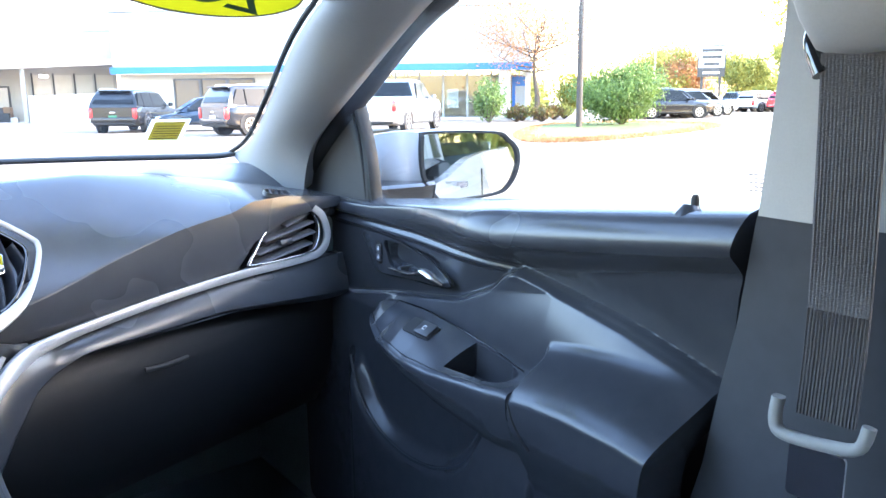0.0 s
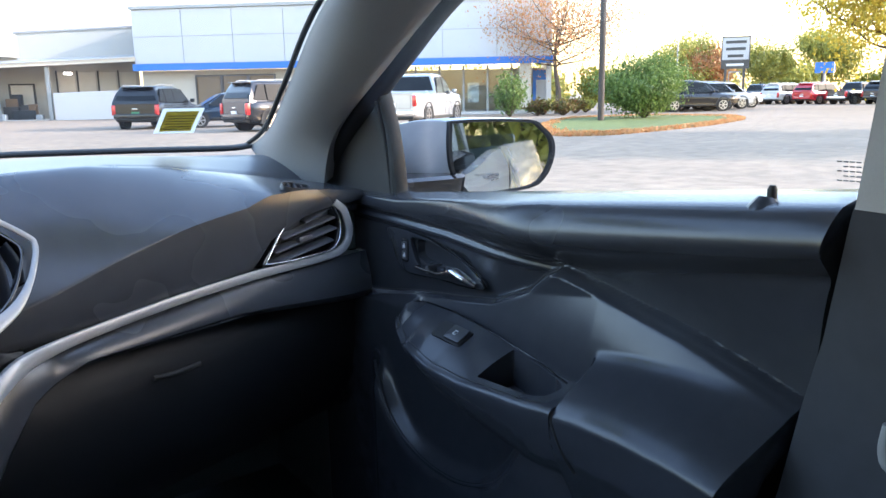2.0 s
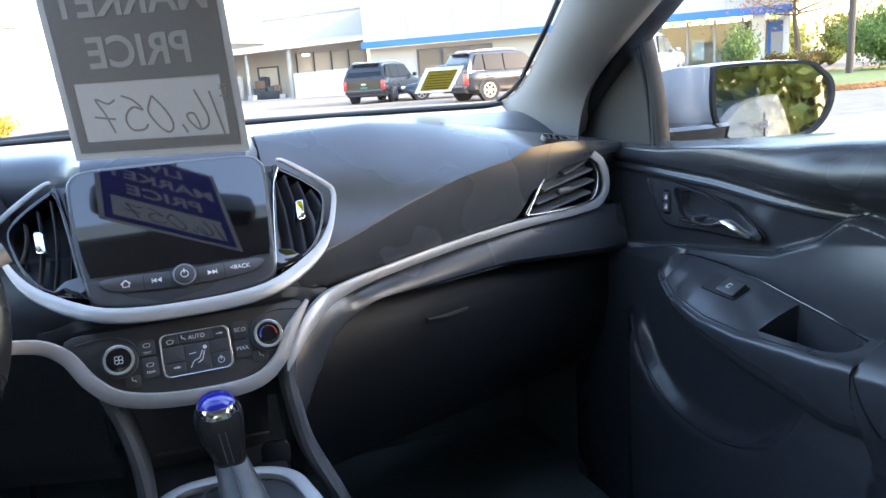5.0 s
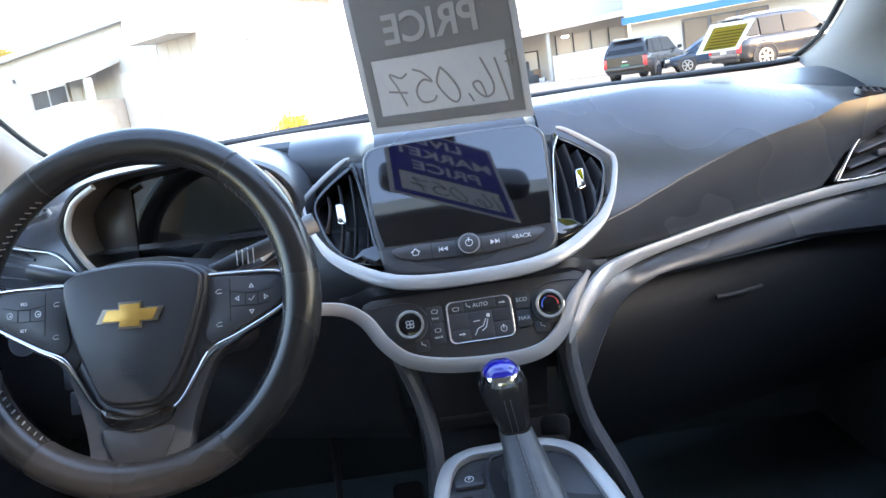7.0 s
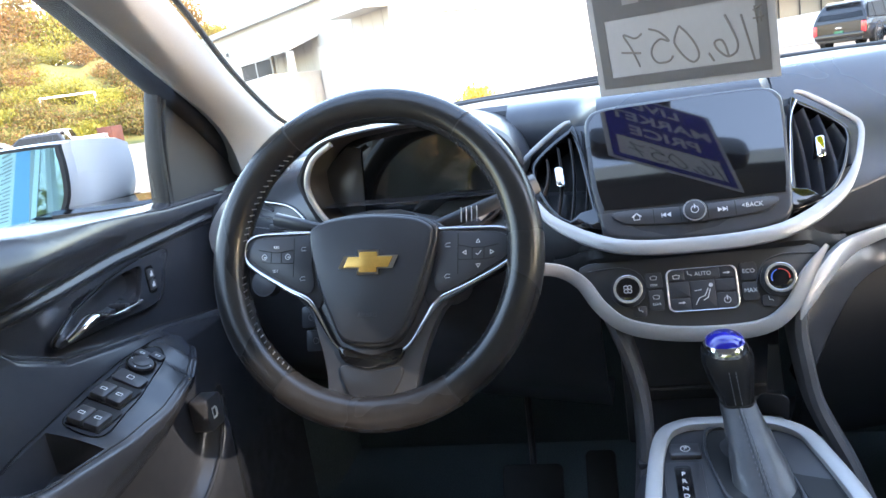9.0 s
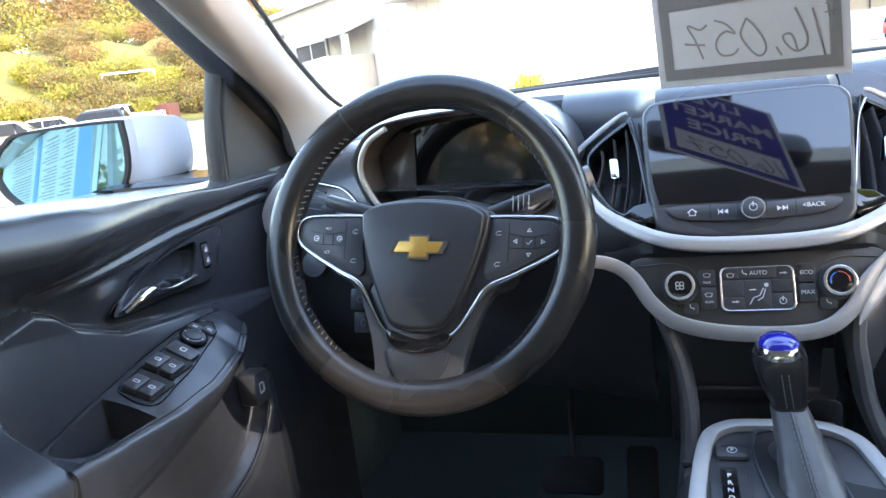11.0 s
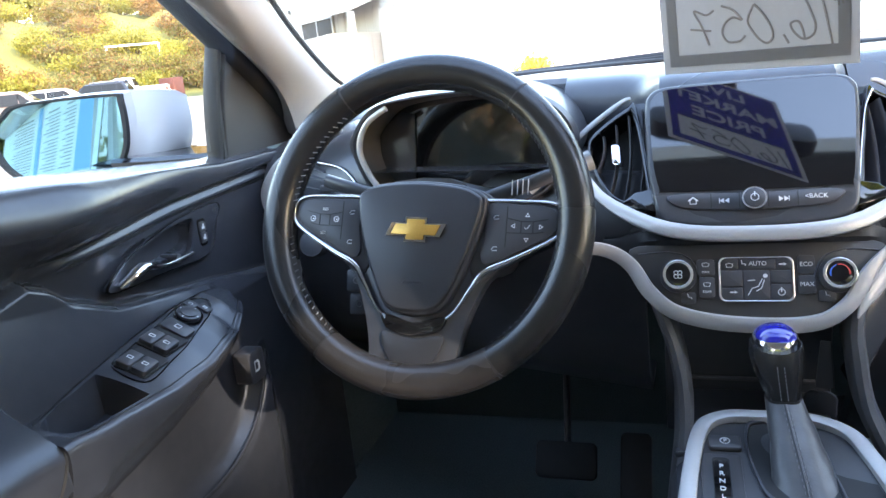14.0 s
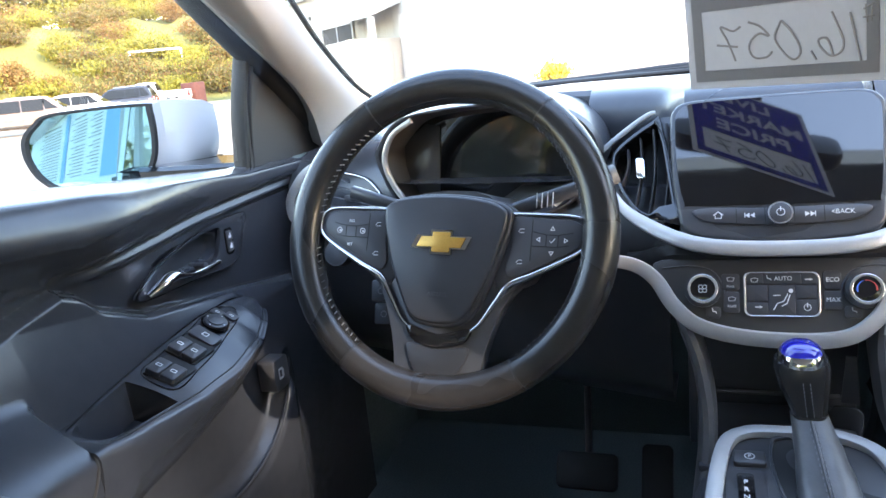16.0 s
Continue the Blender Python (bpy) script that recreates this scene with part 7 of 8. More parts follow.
# things stored in the bays
cage = empty("wire_trolley", "tall pale wire mesh trolley in the bay", "trolley", at=tuple(SMx @ Vector((1.9, 0, -0.9))))
for x0 in (1.35, 2.35):
    for h0 in (-0.55, -1.15):
        mesh("upright", *sweep([pt(x0, 0.08, SMx, h0), pt(x0, 1.72, SMx, h0)], 0.05, 0.05, up=(0.3, 0.9, 0), k=6), STEEL, cage)
for k in range(8):
    mesh("mesh_bar", *sweep([pt(1.35, 0.12 + 0.228 * k, SMx, -0.55), pt(2.35, 0.12 + 0.228 * k, SMx, -0.55)], 0.028, 0.028, k=6), STEEL, cage)
    mesh("mesh_bar", *sweep([pt(1.35 + 0.143 * k, 0.12, SMx, -0.55), pt(1.35 + 0.143 * k, 1.72, SMx, -0.55)], 0.022, 0.022, up=(0.3, 0.9, 0), k=6), STEEL, cage)
mesh("back_sheet", *slab(rect(1.38, 0.12, 2.32, 1.70), -1.15, -1.12, SMx), OFFWHITE, cage, smooth=False)
bin_ = empty("waste_bin", "grey-blue plastic bin in the bay", "bin", at=tuple(SMx @ Vector((0.45, 0, -0.8))))
mesh("tub", *sweep([pt(0.45, 0.05, SMx, -0.8), pt(0.45, 0.72, SMx, -0.8)], 0.50, 0.50, up=(0.3, 0.9, 0), k=14, power=2, taper=lambda f: 0.85 + 0.15 * f), mat("bin_plastic", (0.16, 0.19, 0.22), 0.5), bin_)
bag = empty("hanging_sack", "pale sack standing on a stack in the bay", "sack", at=tuple(SMx @ Vector((0.9, 0, -1.8))))
mesh("sack", *sweep(curve([pt(0.75, 0.75, SMx, -1.8), pt(0.8, 1.4, SMx, -1.8), pt(0.7, 2.1, SMx, -1.8), pt(0.72, 2.5, SMx, -1.8)], 4), 0.8, 0.7, up=(0.3, 0.9, 0), k=12, power=2, taper=lambda f: 0.7 + 0.5 * math.sin(math.pi * (0.2 + 0.7 * f)) - 0.4 * f), OFFWHITE, bag)
mesh("stand", *slab(rect(0.4, 0.05, 1.2, 0.8), -2.2, -1.5, SMx), DARKIN, bag, smooth=False)
for k, (x0, wdt, h, dz_, m_) in enumerate(((2.9, 0.9, 0.85, -2.2, DARKIN), (3.5, 1.3, 0.62, -1.6, RUBBER), (3.0, 0.7, 1.35, -2.5, CARDBOARD), (4.4, 0.45, 1.0, -2.0, CARDBOARD), (2.75, 0.5, 0.4, -1.2, WHITEWALL), (3.3, 0.6, 1.62, -2.6, RUBBER), (4.0, 0.4, 0.95, -1.9, DARKIN), (5.0, 0.4, 0.35, -1.0, STEEL))):
    cr = mesh("storage_crate", *slab(rrect(x0, 0.05, x0 + wdt, h, 0.06), dz_, dz_ + 0.55, SMx), m_, bevel=0.02)
    tagged(cr, ("dark crate", "black tyre stack", "brown cardboard box", "brown cardboard box", "small white box", "black tall crate", "dark crate", "grey steel box")[k] + " stored in the open bay", "crate", "stored crates")
for k, (x0, lean_) in enumerate(((0.95, 0.25), (1.15, 0.32))):
    br = mesh("broom", *sweep([pt(x0, 0.1, SMx, -0.7), pt(x0 + lean_, 1.3, SMx, -0.9)], 0.05, 0.05, up=(0.3, 0.9, 0), k=6), (YELLOWMACH, BARK)[k])
    tagged(br, "wooden broom leaning in the bay", "broom", "brooms")
lamp_m = bpy.data.materials.new("bay_lamp")
lamp_m.use_nodes = True
lamp_m.node_tree.nodes["Principled BSDF"].inputs["Emission Strength"].default_value = 6.0
lamp_m.node_tree.nodes["Principled BSDF"].inputs["Emission Color"].default_value = (1, 0.95, 0.85, 1)
bl = tagged(mesh("bay_light", *slab(disc(0, 0, 0.24), 0, 0.12, Matrix.Translation(pt(7.0, 2.80, SMx, -1.0))), lamp_m), "small lit lamp under the bay ceiling", "lamp")

# sunlit white hall ahead, with a lower annex
hall = empty("white_hall", "white metal-clad hall in full sun", "building", at=(-5, 32, 0))
HMx, HL = wall_matrix((-7.9, 28.75), (3.0, 45.5))
for k in range(34):
    x0 = HL * k / 34
    mesh("cladding_panel", *slab(rect(x0 + 0.015, 0, x0 + HL / 34 - 0.015, 7.5), -0.2, 0.0, HMx), WHITEWALL, hall, smooth=False)
mesh("eave", *slab(rect(-0.2, 7.4, HL + 0.2, 7.7), -0.5, 0.35, HMx), WHITEWALL, hall, smooth=False)
AMx, AL = wall_matrix((-22.5, 42.0), (-7.9, 28.95))
for k in range(24):
    x0 = AL * k / 24
    mesh("cladding_panel", *slab(rect(x0 + 0.015, 0, x0 + AL / 24 - 0.015, 5.45), -0.2, 0.0, AMx), OFFWHITE, hall, smooth=False)
mesh("cladding_panel", *slab(rect(-4.0, 0, -0.02, 5.45), -0.2, 0.0, AMx), OFFWHITE, hall, smooth=False)
mesh("eave", *slab(rect(-4.2, 5.42, AL + 0.1, 5.72), -0.6, 0.3, AMx), STEEL, hall, smooth=False)
mesh("roof", *slab([(-4, 0), (AL, 0), (AL, -8), (-4, -8)], 5.45, 5.6, Matrix(((AMx[0][0], AMx[0][2], 0, AMx[0][3]), (AMx[1][0], AMx[1][2], 0, AMx[1][3]), (0, 0, 1, 0), (0, 0, 0, 1)))), CONCRETE, hall, smooth=False)
porch = [tuple(AMx @ Vector(v)) for v in ((7.4, 4.15, 0), (13.2, 4.15, 0), (13.2, 3.55, 1.7), (7.4, 3.55, 1.7), (7.4, 3.95, 0), (13.2, 3.95, 0), (13.2, 3.4, 1.7), (7.4, 3.4, 1.7))]
mesh("porch_roof", porch, [(0, 1, 2, 3), (7, 6, 5, 4), (0, 4, 5, 1), (1, 5, 6, 2), (2, 6, 7, 3), (3, 7, 4, 0)], OFFWHITE, hall, "sloping porch roof", smooth=False)
mesh("side_door", *slab(rect(12.9, 0, 14.4, 3.45), 0.0, 0.06, AMx), CONCRETE, hall, smooth=False)
mesh("porch_post", *slab(rect(12.9, 0, 13.2, 3.4), 1.4, 1.65, AMx), OFFWHITE, hall, smooth=False)
mesh("window", *slab(rect(3.3, 2.1, 7.6, 3.6), 0.0, 0.05, AMx), DARKIN, hall, smooth=False)
mesh("window_frame", *frame2d(rect(3.15, 1.95, 7.75, 3.75), rect(3.35, 2.15, 7.55, 3.55), 0.0, 0.12, AMx), OFFWHITE, hall, smooth=False)
mesh("overhang", *slab(rect(AL - 3.3, 4.2, AL, 5.42), 0.0, 1.2, AMx), OFFWHITE, hall, smooth=False)
mesh("wall_lamp", *box(*pt(1.6, 4.4, AMx, 0.2), 0.3, 0.3, 0.2), STEEL, hall)
mesh("roof_pipe", *slab(rect(2.86, 5.6, 2.98, 7.3), -0.4, -0.28, AMx), STEEL, hall, "thin pipe above the roof edge", smooth=False)
mesh("wall_ledge", *slab(rect(1.9, 3.84, 6.3, 3.98), 0.0, 0.16, HMx), JOINT, hall, "narrow ledge along the cladding", smooth=False)
mesh("window_bar", *slab(rect(5.40, 2.15, 5.50, 3.55), 0.0, 0.09, AMx), OFFWHITE, hall, smooth=False)
scr = empty("screen_wall", "low pale boarded enclosure before the hall", "fence", at=(-14, 30, 0))
for a_, b_, n_ in (((-20.7, 37.7), (-13.9, 29.9), 9), ((-13.9, 29.9), (-12.9, 33.8), 4)):
    Mx_, L_ = wall_matrix(a_, b_)
    for k in range(n_):
        mesh("board", *slab(rect(L_ * k / n_ + 0.01, 0, L_ * (k + 1) / n_ - 0.01, 2.35), -0.08, 0.0, Mx_), OFFWHITE, scr, smooth=False)
    mesh("cap", *slab(rect(-0.05, 2.35, L_ + 0.05, 2.44), -0.12, 0.04, Mx_), OFFWHITE, scr, smooth=False)


# ---- vehicles ----
def vehicle(kind, L, Wd, H, paint, label, at, heading, group="parked cars", plate=None):
    """A parked vehicle whose nose points along +y before it is turned."""
    e = empty("parked_" + kind, label, kind, group)
    gnd, bel = 0.26, H * (0.60 if kind != "pickup" else 0.62)
    r = 0.205 * H + 0.015
    # lower body: rounded in plan, with a shoulder and a tucked sill
    P = []
    N = 36
    for i in range(N + 1):
        f = i / N
        y = -L / 2 + L * f
        e0, e1 = f / 0.10, (1 - f) / 0.14
        wd = Wd / 2 * (1 - 0.14 * max(0, 1 - e0) ** 2.2 - 0.22 * max(0, 1 - e1) ** 2.2)
        if kind == "pickup":
            top = bel - 0.03 * step((f - 0.72) / 0.28) - 0.05 * max(0, 1 - e1) ** 2
        else:
            top = bel - H * (0.07 if kind == "suv" else 0.11) * step((f - 0.62) / 0.3) - 0.10 * max(0, 1 - e1) ** 2 - 0.03 * max(0, 1 - e0) ** 2
        bot = gnd + 0.16 * max(0, 1 - f / 0.12) + 0.12 * max(0, 1 - (1 - f) / 0.14)
        hgt = top - bot
        sec = [(0.78, bot), (0.93, bot + 0.03), (0.985, bot + 0.10), (0.97, bot + hgt * 0.34), (1.0, bot + hgt * 0.58), (1.0, bot + hgt * 0.74), (0.975, bot + hgt * 0.80), (0.955, top - 0.05), (0.92, top - 0.012), (0.86, top)]
        P.append([(-wd * a, y, z) for a, z in sec] + [(wd * a, y, z) for a, z in reversed(sec)])
    V, F = grid(P, True)
    k = len(P[0])
    F += [tuple(range(k)), tuple(N * k + j for j in reversed(range(k)))]
    mesh("body", V, F, paint, e)
    # cabin: rounded roof that narrows upwards
    if kind == "suv":
        prof = [(-0.485, bel - 0.03), (-0.478, bel + 0.08), (-0.452, bel + 0.6 * (H - bel)), (-0.425, H - 0.07), (-0.39, H - 0.015), (-0.20, H), (-0.02, H - 0.01), (0.06, H - 0.06), (0.24, bel - 0.06)]
    elif kind == "hatchback":
        prof = [(-0.47, bel - 0.02), (-0.45, bel + 0.08), (-0.40, bel + 0.55 * (H - bel)), (-0.34, H - 0.08), (-0.26, H - 0.02), (-0.12, H), (0.02, H - 0.01), (0.09, H - 0.06), (0.31, bel - 0.10)]
    elif kind == "sedan":
        prof = [(-0.43, bel - 0.03), (-0.40, bel + 0.05), (-0.33, bel + 0.6 * (H - bel)), (-0.28, H - 0.07), (-0.22, H - 0.02), (-0.10, H), (0.0, H - 0.01), (0.06, H - 0.06), (0.28, bel - 0.09)]
    else:
        prof = [(-0.13, bel - 0.03), (-0.125, bel + 0.08), (-0.108, bel + 0.6 * (H - bel)), (-0.095, H - 0.07), (-0.07, H - 0.015), (0.0, H), (0.08, H - 0.01), (0.115, H - 0.06), (0.25, bel - 0.05)]
    def pw(z):
        q = max(0.0, (z - bel) / (H - bel))
        return Wd / 2 * (0.93 - 0.15 * q - 0.14 * max(0.0, q - 0.78) / 0.22)
    top_ = lambda y: lerp(y, [p[0] for p in prof], [p[1] for p in prof])
    R = []
    for y, z in prof:
        w_ = pw(min(z, H - 0.05))
        R.append([(-w_ * a, y * L, z - d_ * (1 if z > bel + 0.2 else 0)) for a, d_ in ((1.0, 0.07), (0.96, 0.03), (0.85, 0.008), (0.4, 0.0), (-0.4, 0.0), (-0.85, 0.008), (-0.96, 0.03), (-1.0, 0.07))])
    V, F = grid(R)
    n, k = len(R), 8
    base = len(V)
    for row in R:
        for j in (0, 7):
            V.append((row[j][0] / abs(row[j][0]) * pw(bel), row[j][1], bel - 0.06))
    for i in range(n - 1):
        F += [(i * k, (i + 1) * k, base + 2 * (i + 1), base + 2 * i), (i * k + 7, base + 2 * i + 1, base + 2 * (i + 1) + 1, (i + 1) * k + 7)]
    mesh("cabin", V, F, paint, e)
    # glazing, a little proud of the cabin
    def glaze(sx, ya, yb, za, zb, yc, yd):
        q = [(ya, za), (yb, za), (yc, zb), (yd, zb)]
        V = [(sx * (pw(z) + o), y * L, z) for o in (0.016, -0.03) for y, z in q]
        mesh("side_window", V, [(0, 1, 2, 3), (7, 6, 5, 4), (0, 4, 5, 1), (1, 5, 6, 2), (2, 6, 7, 3), (3, 7, 4, 0)], CARGLASS, e, smooth=False)
    zt, zb_ = H - 0.13, bel + 0.02
    rear_at = lambda z: lerp(z, [p[1] for p in prof[1:4]], [p[0] for p in prof[1:4]])
    front_at = lambda z: lerp(z, [prof[8][1], prof[7][1]], [prof[8][0], prof[7][0]])
    yr, yt0 = rear_at(zb_) + 0.030, rear_at(zt) + 0.045
    yf, yt1 = front_at(zb_) - 0.040, front_at(zt) - 0.020
    for sx in (-1, 1):
        m1 = (yr + yf) / 2 - 0.01
        if kind != "pickup":
            m0 = yr + (m1 - yr) * 0.40
            glaze(sx, yr, m0 - 0.008, zb_ + 0.03, zt, m0 - 0.008, max(yt0, yr + 0.02))
            glaze(sx, m0 + 0.004, m1 - 0.005, zb_, zt, m1 - 0.005, m0 + 0.004)
        else:
            glaze(sx, yr, m1 - 0.006, zb_, zt, m1 - 0.006, yt0)
        glaze(sx, m1 + 0.005, yf, zb_, zt, yt1, m1 + 0.005)
        seams = (m1, yf - 0.01) if kind == "pickup" else (m0, m1, yf - 0.01)
        for q in seams:
            mesh("door_seam", *sweep([(sx * (Wd / 2 * 0.992 + 0.004), q * L, 0.42 + (bel - 0.16 - 0.42) * i / 5) for i in range(6)], 0.012, 0.012, up=(0, 1, 0), k=5), RUBBER, e)
        for q in seams[:-1]:
            mesh("door_handle", *box(sx * (Wd / 2 + 0.012), (q + 0.022) * L, bel - 0.17, 0.03, 0.17, 0.03), paint, e, bevel=0.008)
        mesh("sill_trim", *box(sx * (Wd / 2 * 0.975), 0.005 * L, gnd + 0.10, 0.05, 0.40 * L, 0.09), RUBBER, e, bevel=0.012)
        if kind == "suv":
            mesh("roof_rail", *sweep(curve([(sx * Wd * 0.335, -0.38 * L, H - 0.03), (sx * Wd * 0.335, -0.34 * L, H + 0.03), (sx * Wd * 0.335, -0.05 * L, H + 0.03), (sx * Wd * 0.335, 0.0, H - 0.02)], 4), 0.035, 0.03), STEEL, e)
    (ra, rza), (rb, rzb) = prof[1], prof[3]
    w0, w1 = pw(rza) - 0.10, pw(rzb) - 0.10
    V = [(a * w, y * L - 0.022 + o, z) for o in (0, 0.06) for a, w, y, z in ((-1, w0, ra, rza + 0.03), (1, w0, ra, rza + 0.03), (1, w1, rb, rzb - 0.05), (-1, w1, rb, rzb - 0.05))]
    Q = [(0, 1, 2, 3), (7, 6, 5, 4), (0, 4, 5, 1), (1, 5, 6, 2), (2, 6, 7, 3), (3, 7, 4, 0)]
    mesh("rear_window", V, Q, CARGLASS, e, smooth=False)
    if kind in ("suv", "hatchback"):
        mesh("spoiler", *box(0, rb * L - 0.06, H - 0.06, Wd * 0.62, 0.22, 0.035), paint, e, bevel=0.012)
    (ra, rza), (rb, rzb) = prof[8], prof[7]
    w0, w1 = pw(bel) - 0.08, pw(rzb) - 0.09
    V = [(a * w, y * L + 0.022 - o, z) for o in (0, 0.06) for a, w, y, z in ((-1, w0, ra - 0.03, rza + 0.12), (1, w0, ra - 0.03, rza + 0.12), (1, w1, rb + 0.008, rzb - 0.02), (-1, w1, rb + 0.008, rzb - 0.02))]
    mesh("windscreen", V, Q, CARGLASS, e, smooth=False)
    # wheels
    for sx in (-1, 1):
        for wy in (-0.30, 0.31):
            X = Matrix(((0, 0, sx, sx * (Wd / 2 - 0.012)), (1, 0, 0, wy * L), (0, 1, 0, r), (0, 0, 0, 1)))
            wh = mesh("wheel", *sweep([(sx * (Wd / 2 - 0.22), wy * L, r), (sx * (Wd / 2 - 0.01), wy * L, r)], 2 * r, 2 * r, k=28, power=2), TYRE, e, "black tyre", bevel=0.03)
            mesh("wheel_rim", *join(frame2d(disc(0, 0, r * 0.70, 24), disc(0, 0, r * 0.60, 24), 0, 0.02, X), slab(disc(0, 0, r * 0.16, 12), 0.0, 0.022, X), *[slab([(r * a * math.cos(q * 1.0472 + b), r * a * math.sin(q * 1.0472 + b)) for a, b in ((0.12, -0.5), (0.63, -0.13), (0.63, 0.13), (0.12, 0.5))], 0.0, 0.016, X) for q in range(6)]), RIM, wh, "six-spoke alloy rim")
            mesh("wheel_arch", *frame2d([(r * 1.24 * math.cos(math.pi * i / 14), r * 1.24 * math.sin(math.pi * i / 14)) for i in range(15)] + [(-r * 1.24, -r * 0.25), (r * 1.24, -r * 0.25)], [(r * 1.08 * math.cos(math.pi * i / 14), r * 1.08 * math.sin(math.pi * i / 14)) for i in range(15)] + [(-r * 1.08, -r * 0.25), (r * 1.08, -r * 0.25)], -0.14, 0.012, Matrix(((0, 0, sx, sx * (Wd / 2 - 0.005)), (1, 0, 0, wy * L), (0, 1, 0, r), (0, 0, 0, 1)))), RUBBER, e)
        hl = 0.40 if kind in ("suv", "pickup") else 0.18
        zt_ = bel - 0.10 - hl / 2
        mesh("tail_light", *box(sx * (Wd / 2 * 0.90 - 0.05), -L / 2 + 0.03, zt_ + 0.04, 0.15, 0.14, hl), TAIL, e, "red tail light", bevel=0.03)
        mesh("headlight", *box(sx * (Wd / 2 * 0.80 - 0.10), L / 2 - 0.07, bel - 0.30, 0.34, 0.18, 0.13), CHROME, e, bevel=0.03)
        mesh("door_mirror", *box(sx * (Wd / 2 + 0.09), yf * L - 0.06, bel + 0.08, 0.20, 0.10, 0.16), paint, e, bevel=0.04)
    mesh("rear_bumper", *box(0, -L / 2 + 0.01, gnd + 0.26, Wd * 0.86, 0.18, 0.20), SATINCHROME if kind == "pickup" else paint, e, bevel=0.05)
    mesh("bumper_valance", *box(0, -L / 2 + 0.06, gnd + 0.12, Wd * 0.80, 0.14, 0.12), RUBBER, e, bevel=0.03)
    mesh("front_grille", *box(0, L / 2 - 0.03, bel - 0.42, Wd * 0.58, 0.08, 0.28), DARK, e, bevel=0.02)
    mesh("front_bumper", *box(0, L / 2 - 0.05, gnd + 0.20, Wd * 0.74, 0.14, 0.18), paint, e, bevel=0.05)
    mesh("plate", *box(0, -L / 2 - 0.012, bel - 0.40, 0.32, 0.04, 0.15), plate or ICON, e, bevel=0.004)
    mesh("tail_badge", *box(0, -L / 2 - 0.006, bel - 0.22, 0.22, 0.03, 0.05), CHROME, e, bevel=0.008)
    if kind == "pickup":
        mesh("bed", *box(0, -0.31 * L, bel - 0.006, Wd * 0.80, 0.33 * L, 0.03), RUBBER, e)
        mesh("tailgate_seam", *frame2d(rect(-Wd * 0.36, -0.28, Wd * 0.36, 0.20), rect(-Wd * 0.355, -0.272, Wd * 0.355, 0.192), 0, 0.01, Matrix(((1, 0, 0, 0), (0, 0, -1, -L / 2 + 0.004), (0, 1, 0, bel - 0.24), (0, 0, 0, 1)))), RUBBER, e)
    e.matrix_basis = Matrix.Translation((at[0], at[1], at[2] if len(at) > 2 else 0)) @ Matrix.Rotation(radians(heading), 4, "Z")
    return e


BLACKP = mat("black_car_paint", (0.008, 0.008, 0.009), 0.22, coat=0.3, vary=0.1)
NAVY = mat("dark_blue_paint", (0.012, 0.024, 0.045), 0.22, coat=0.3, vary=0.1)
GREYP = mat("dark_grey_paint", (0.020, 0.021, 0.026), 0.22, coat=0.3, vary=0.1)
SILVERP = mat("silver_car_paint", (0.48, 0.49, 0.51), 0.25, metal=0.4, coat=0.8, vary=0.04)
REDP = mat("red_car_paint", (0.45, 0.02, 0.03), 0.2, coat=0.8, vary=0.1)
BROWNP = mat("taupe_car_paint", (0.16, 0.12, 0.10), 0.25, coat=0.8, vary=0.05)
GREENPL = mat("green_plate", (0.02, 0.15, 0.07), 0.5)
vehicle("suv", 5.1, 2.0, 1.70, BLACKP, "black full-size estate SUV parked tail out", (9.75, 33.0), -38, plate=GREENPL)
vehicle("hatchback", 4.3, 1.8, 1.42, NAVY, "dark blue hatchback parked before the showroom", (12.0, 31.0), 78)
vehicle("suv", 4.6, 1.9, 1.74, GREYP, "dark grey SUV parked beside a hatchback", (12.3, 25.9), -80)
vehicle("pickup", 5.8, 2.05, 1.98, SILVERP, "silver pickup truck parked tail out", (17.2, 24.5), -55)
for i, (x, y, p) in enumerate(((38.5, 27.0, BLACKP), (41.0, 28.4, GREYP), (44.0, 29.2, WHITEPAINT), (47.5, 30.6, WHITEPAINT))):
    vehicle("suv", 4.9, 1.95, 1.75, p, "parked %s SUV in a row by the bush" % ("white" if p is WHITEPAINT else "black"), (x, y), -118, "row of new cars")
FAR = [NAVY, WHITEPAINT, REDP, GREYP, BLACKP, SILVERP, WHITEPAINT, WHITEPAINT, GREYP, REDP]
NAMES = ["dark blue", "white", "red", "dark grey", "black", "silver", "white", "white", "grey", "red"]
for i, p in enumerate(FAR):
    f = i / (len(FAR) - 1)
    vehicle("suv" if i % 3 else "pickup", 4.8, 1.9, 1.7, p, "%s vehicle in the far sales row" % NAMES[i], (61 + 2.6 * f, 36.0 - 23 * f), -100, "far sales row")
vehicle("sedan", 4.8, 1.85, 1.45, BROWNP, "taupe sedan parked along the bank", (-25.3, 22.8), 128, "cars by the bank")
vehicle("sedan", 4.8, 1.85, 1.45, WHITEPAINT, "white sedan parked along the bank", (-29.6, 29.8), 122, "cars by the bank")
vehicle("suv", 4.5, 1.85, 1.6, GREYP, "dark crossover parked along the bank", (-33.1, 37.4), 118, "cars by the bank")
vehicle("pickup", 5.6, 2.0, 1.85, WHITEPAINT, "white pickup truck parked along the bank", (-36.4, 44.3), 118, "cars by the bank")


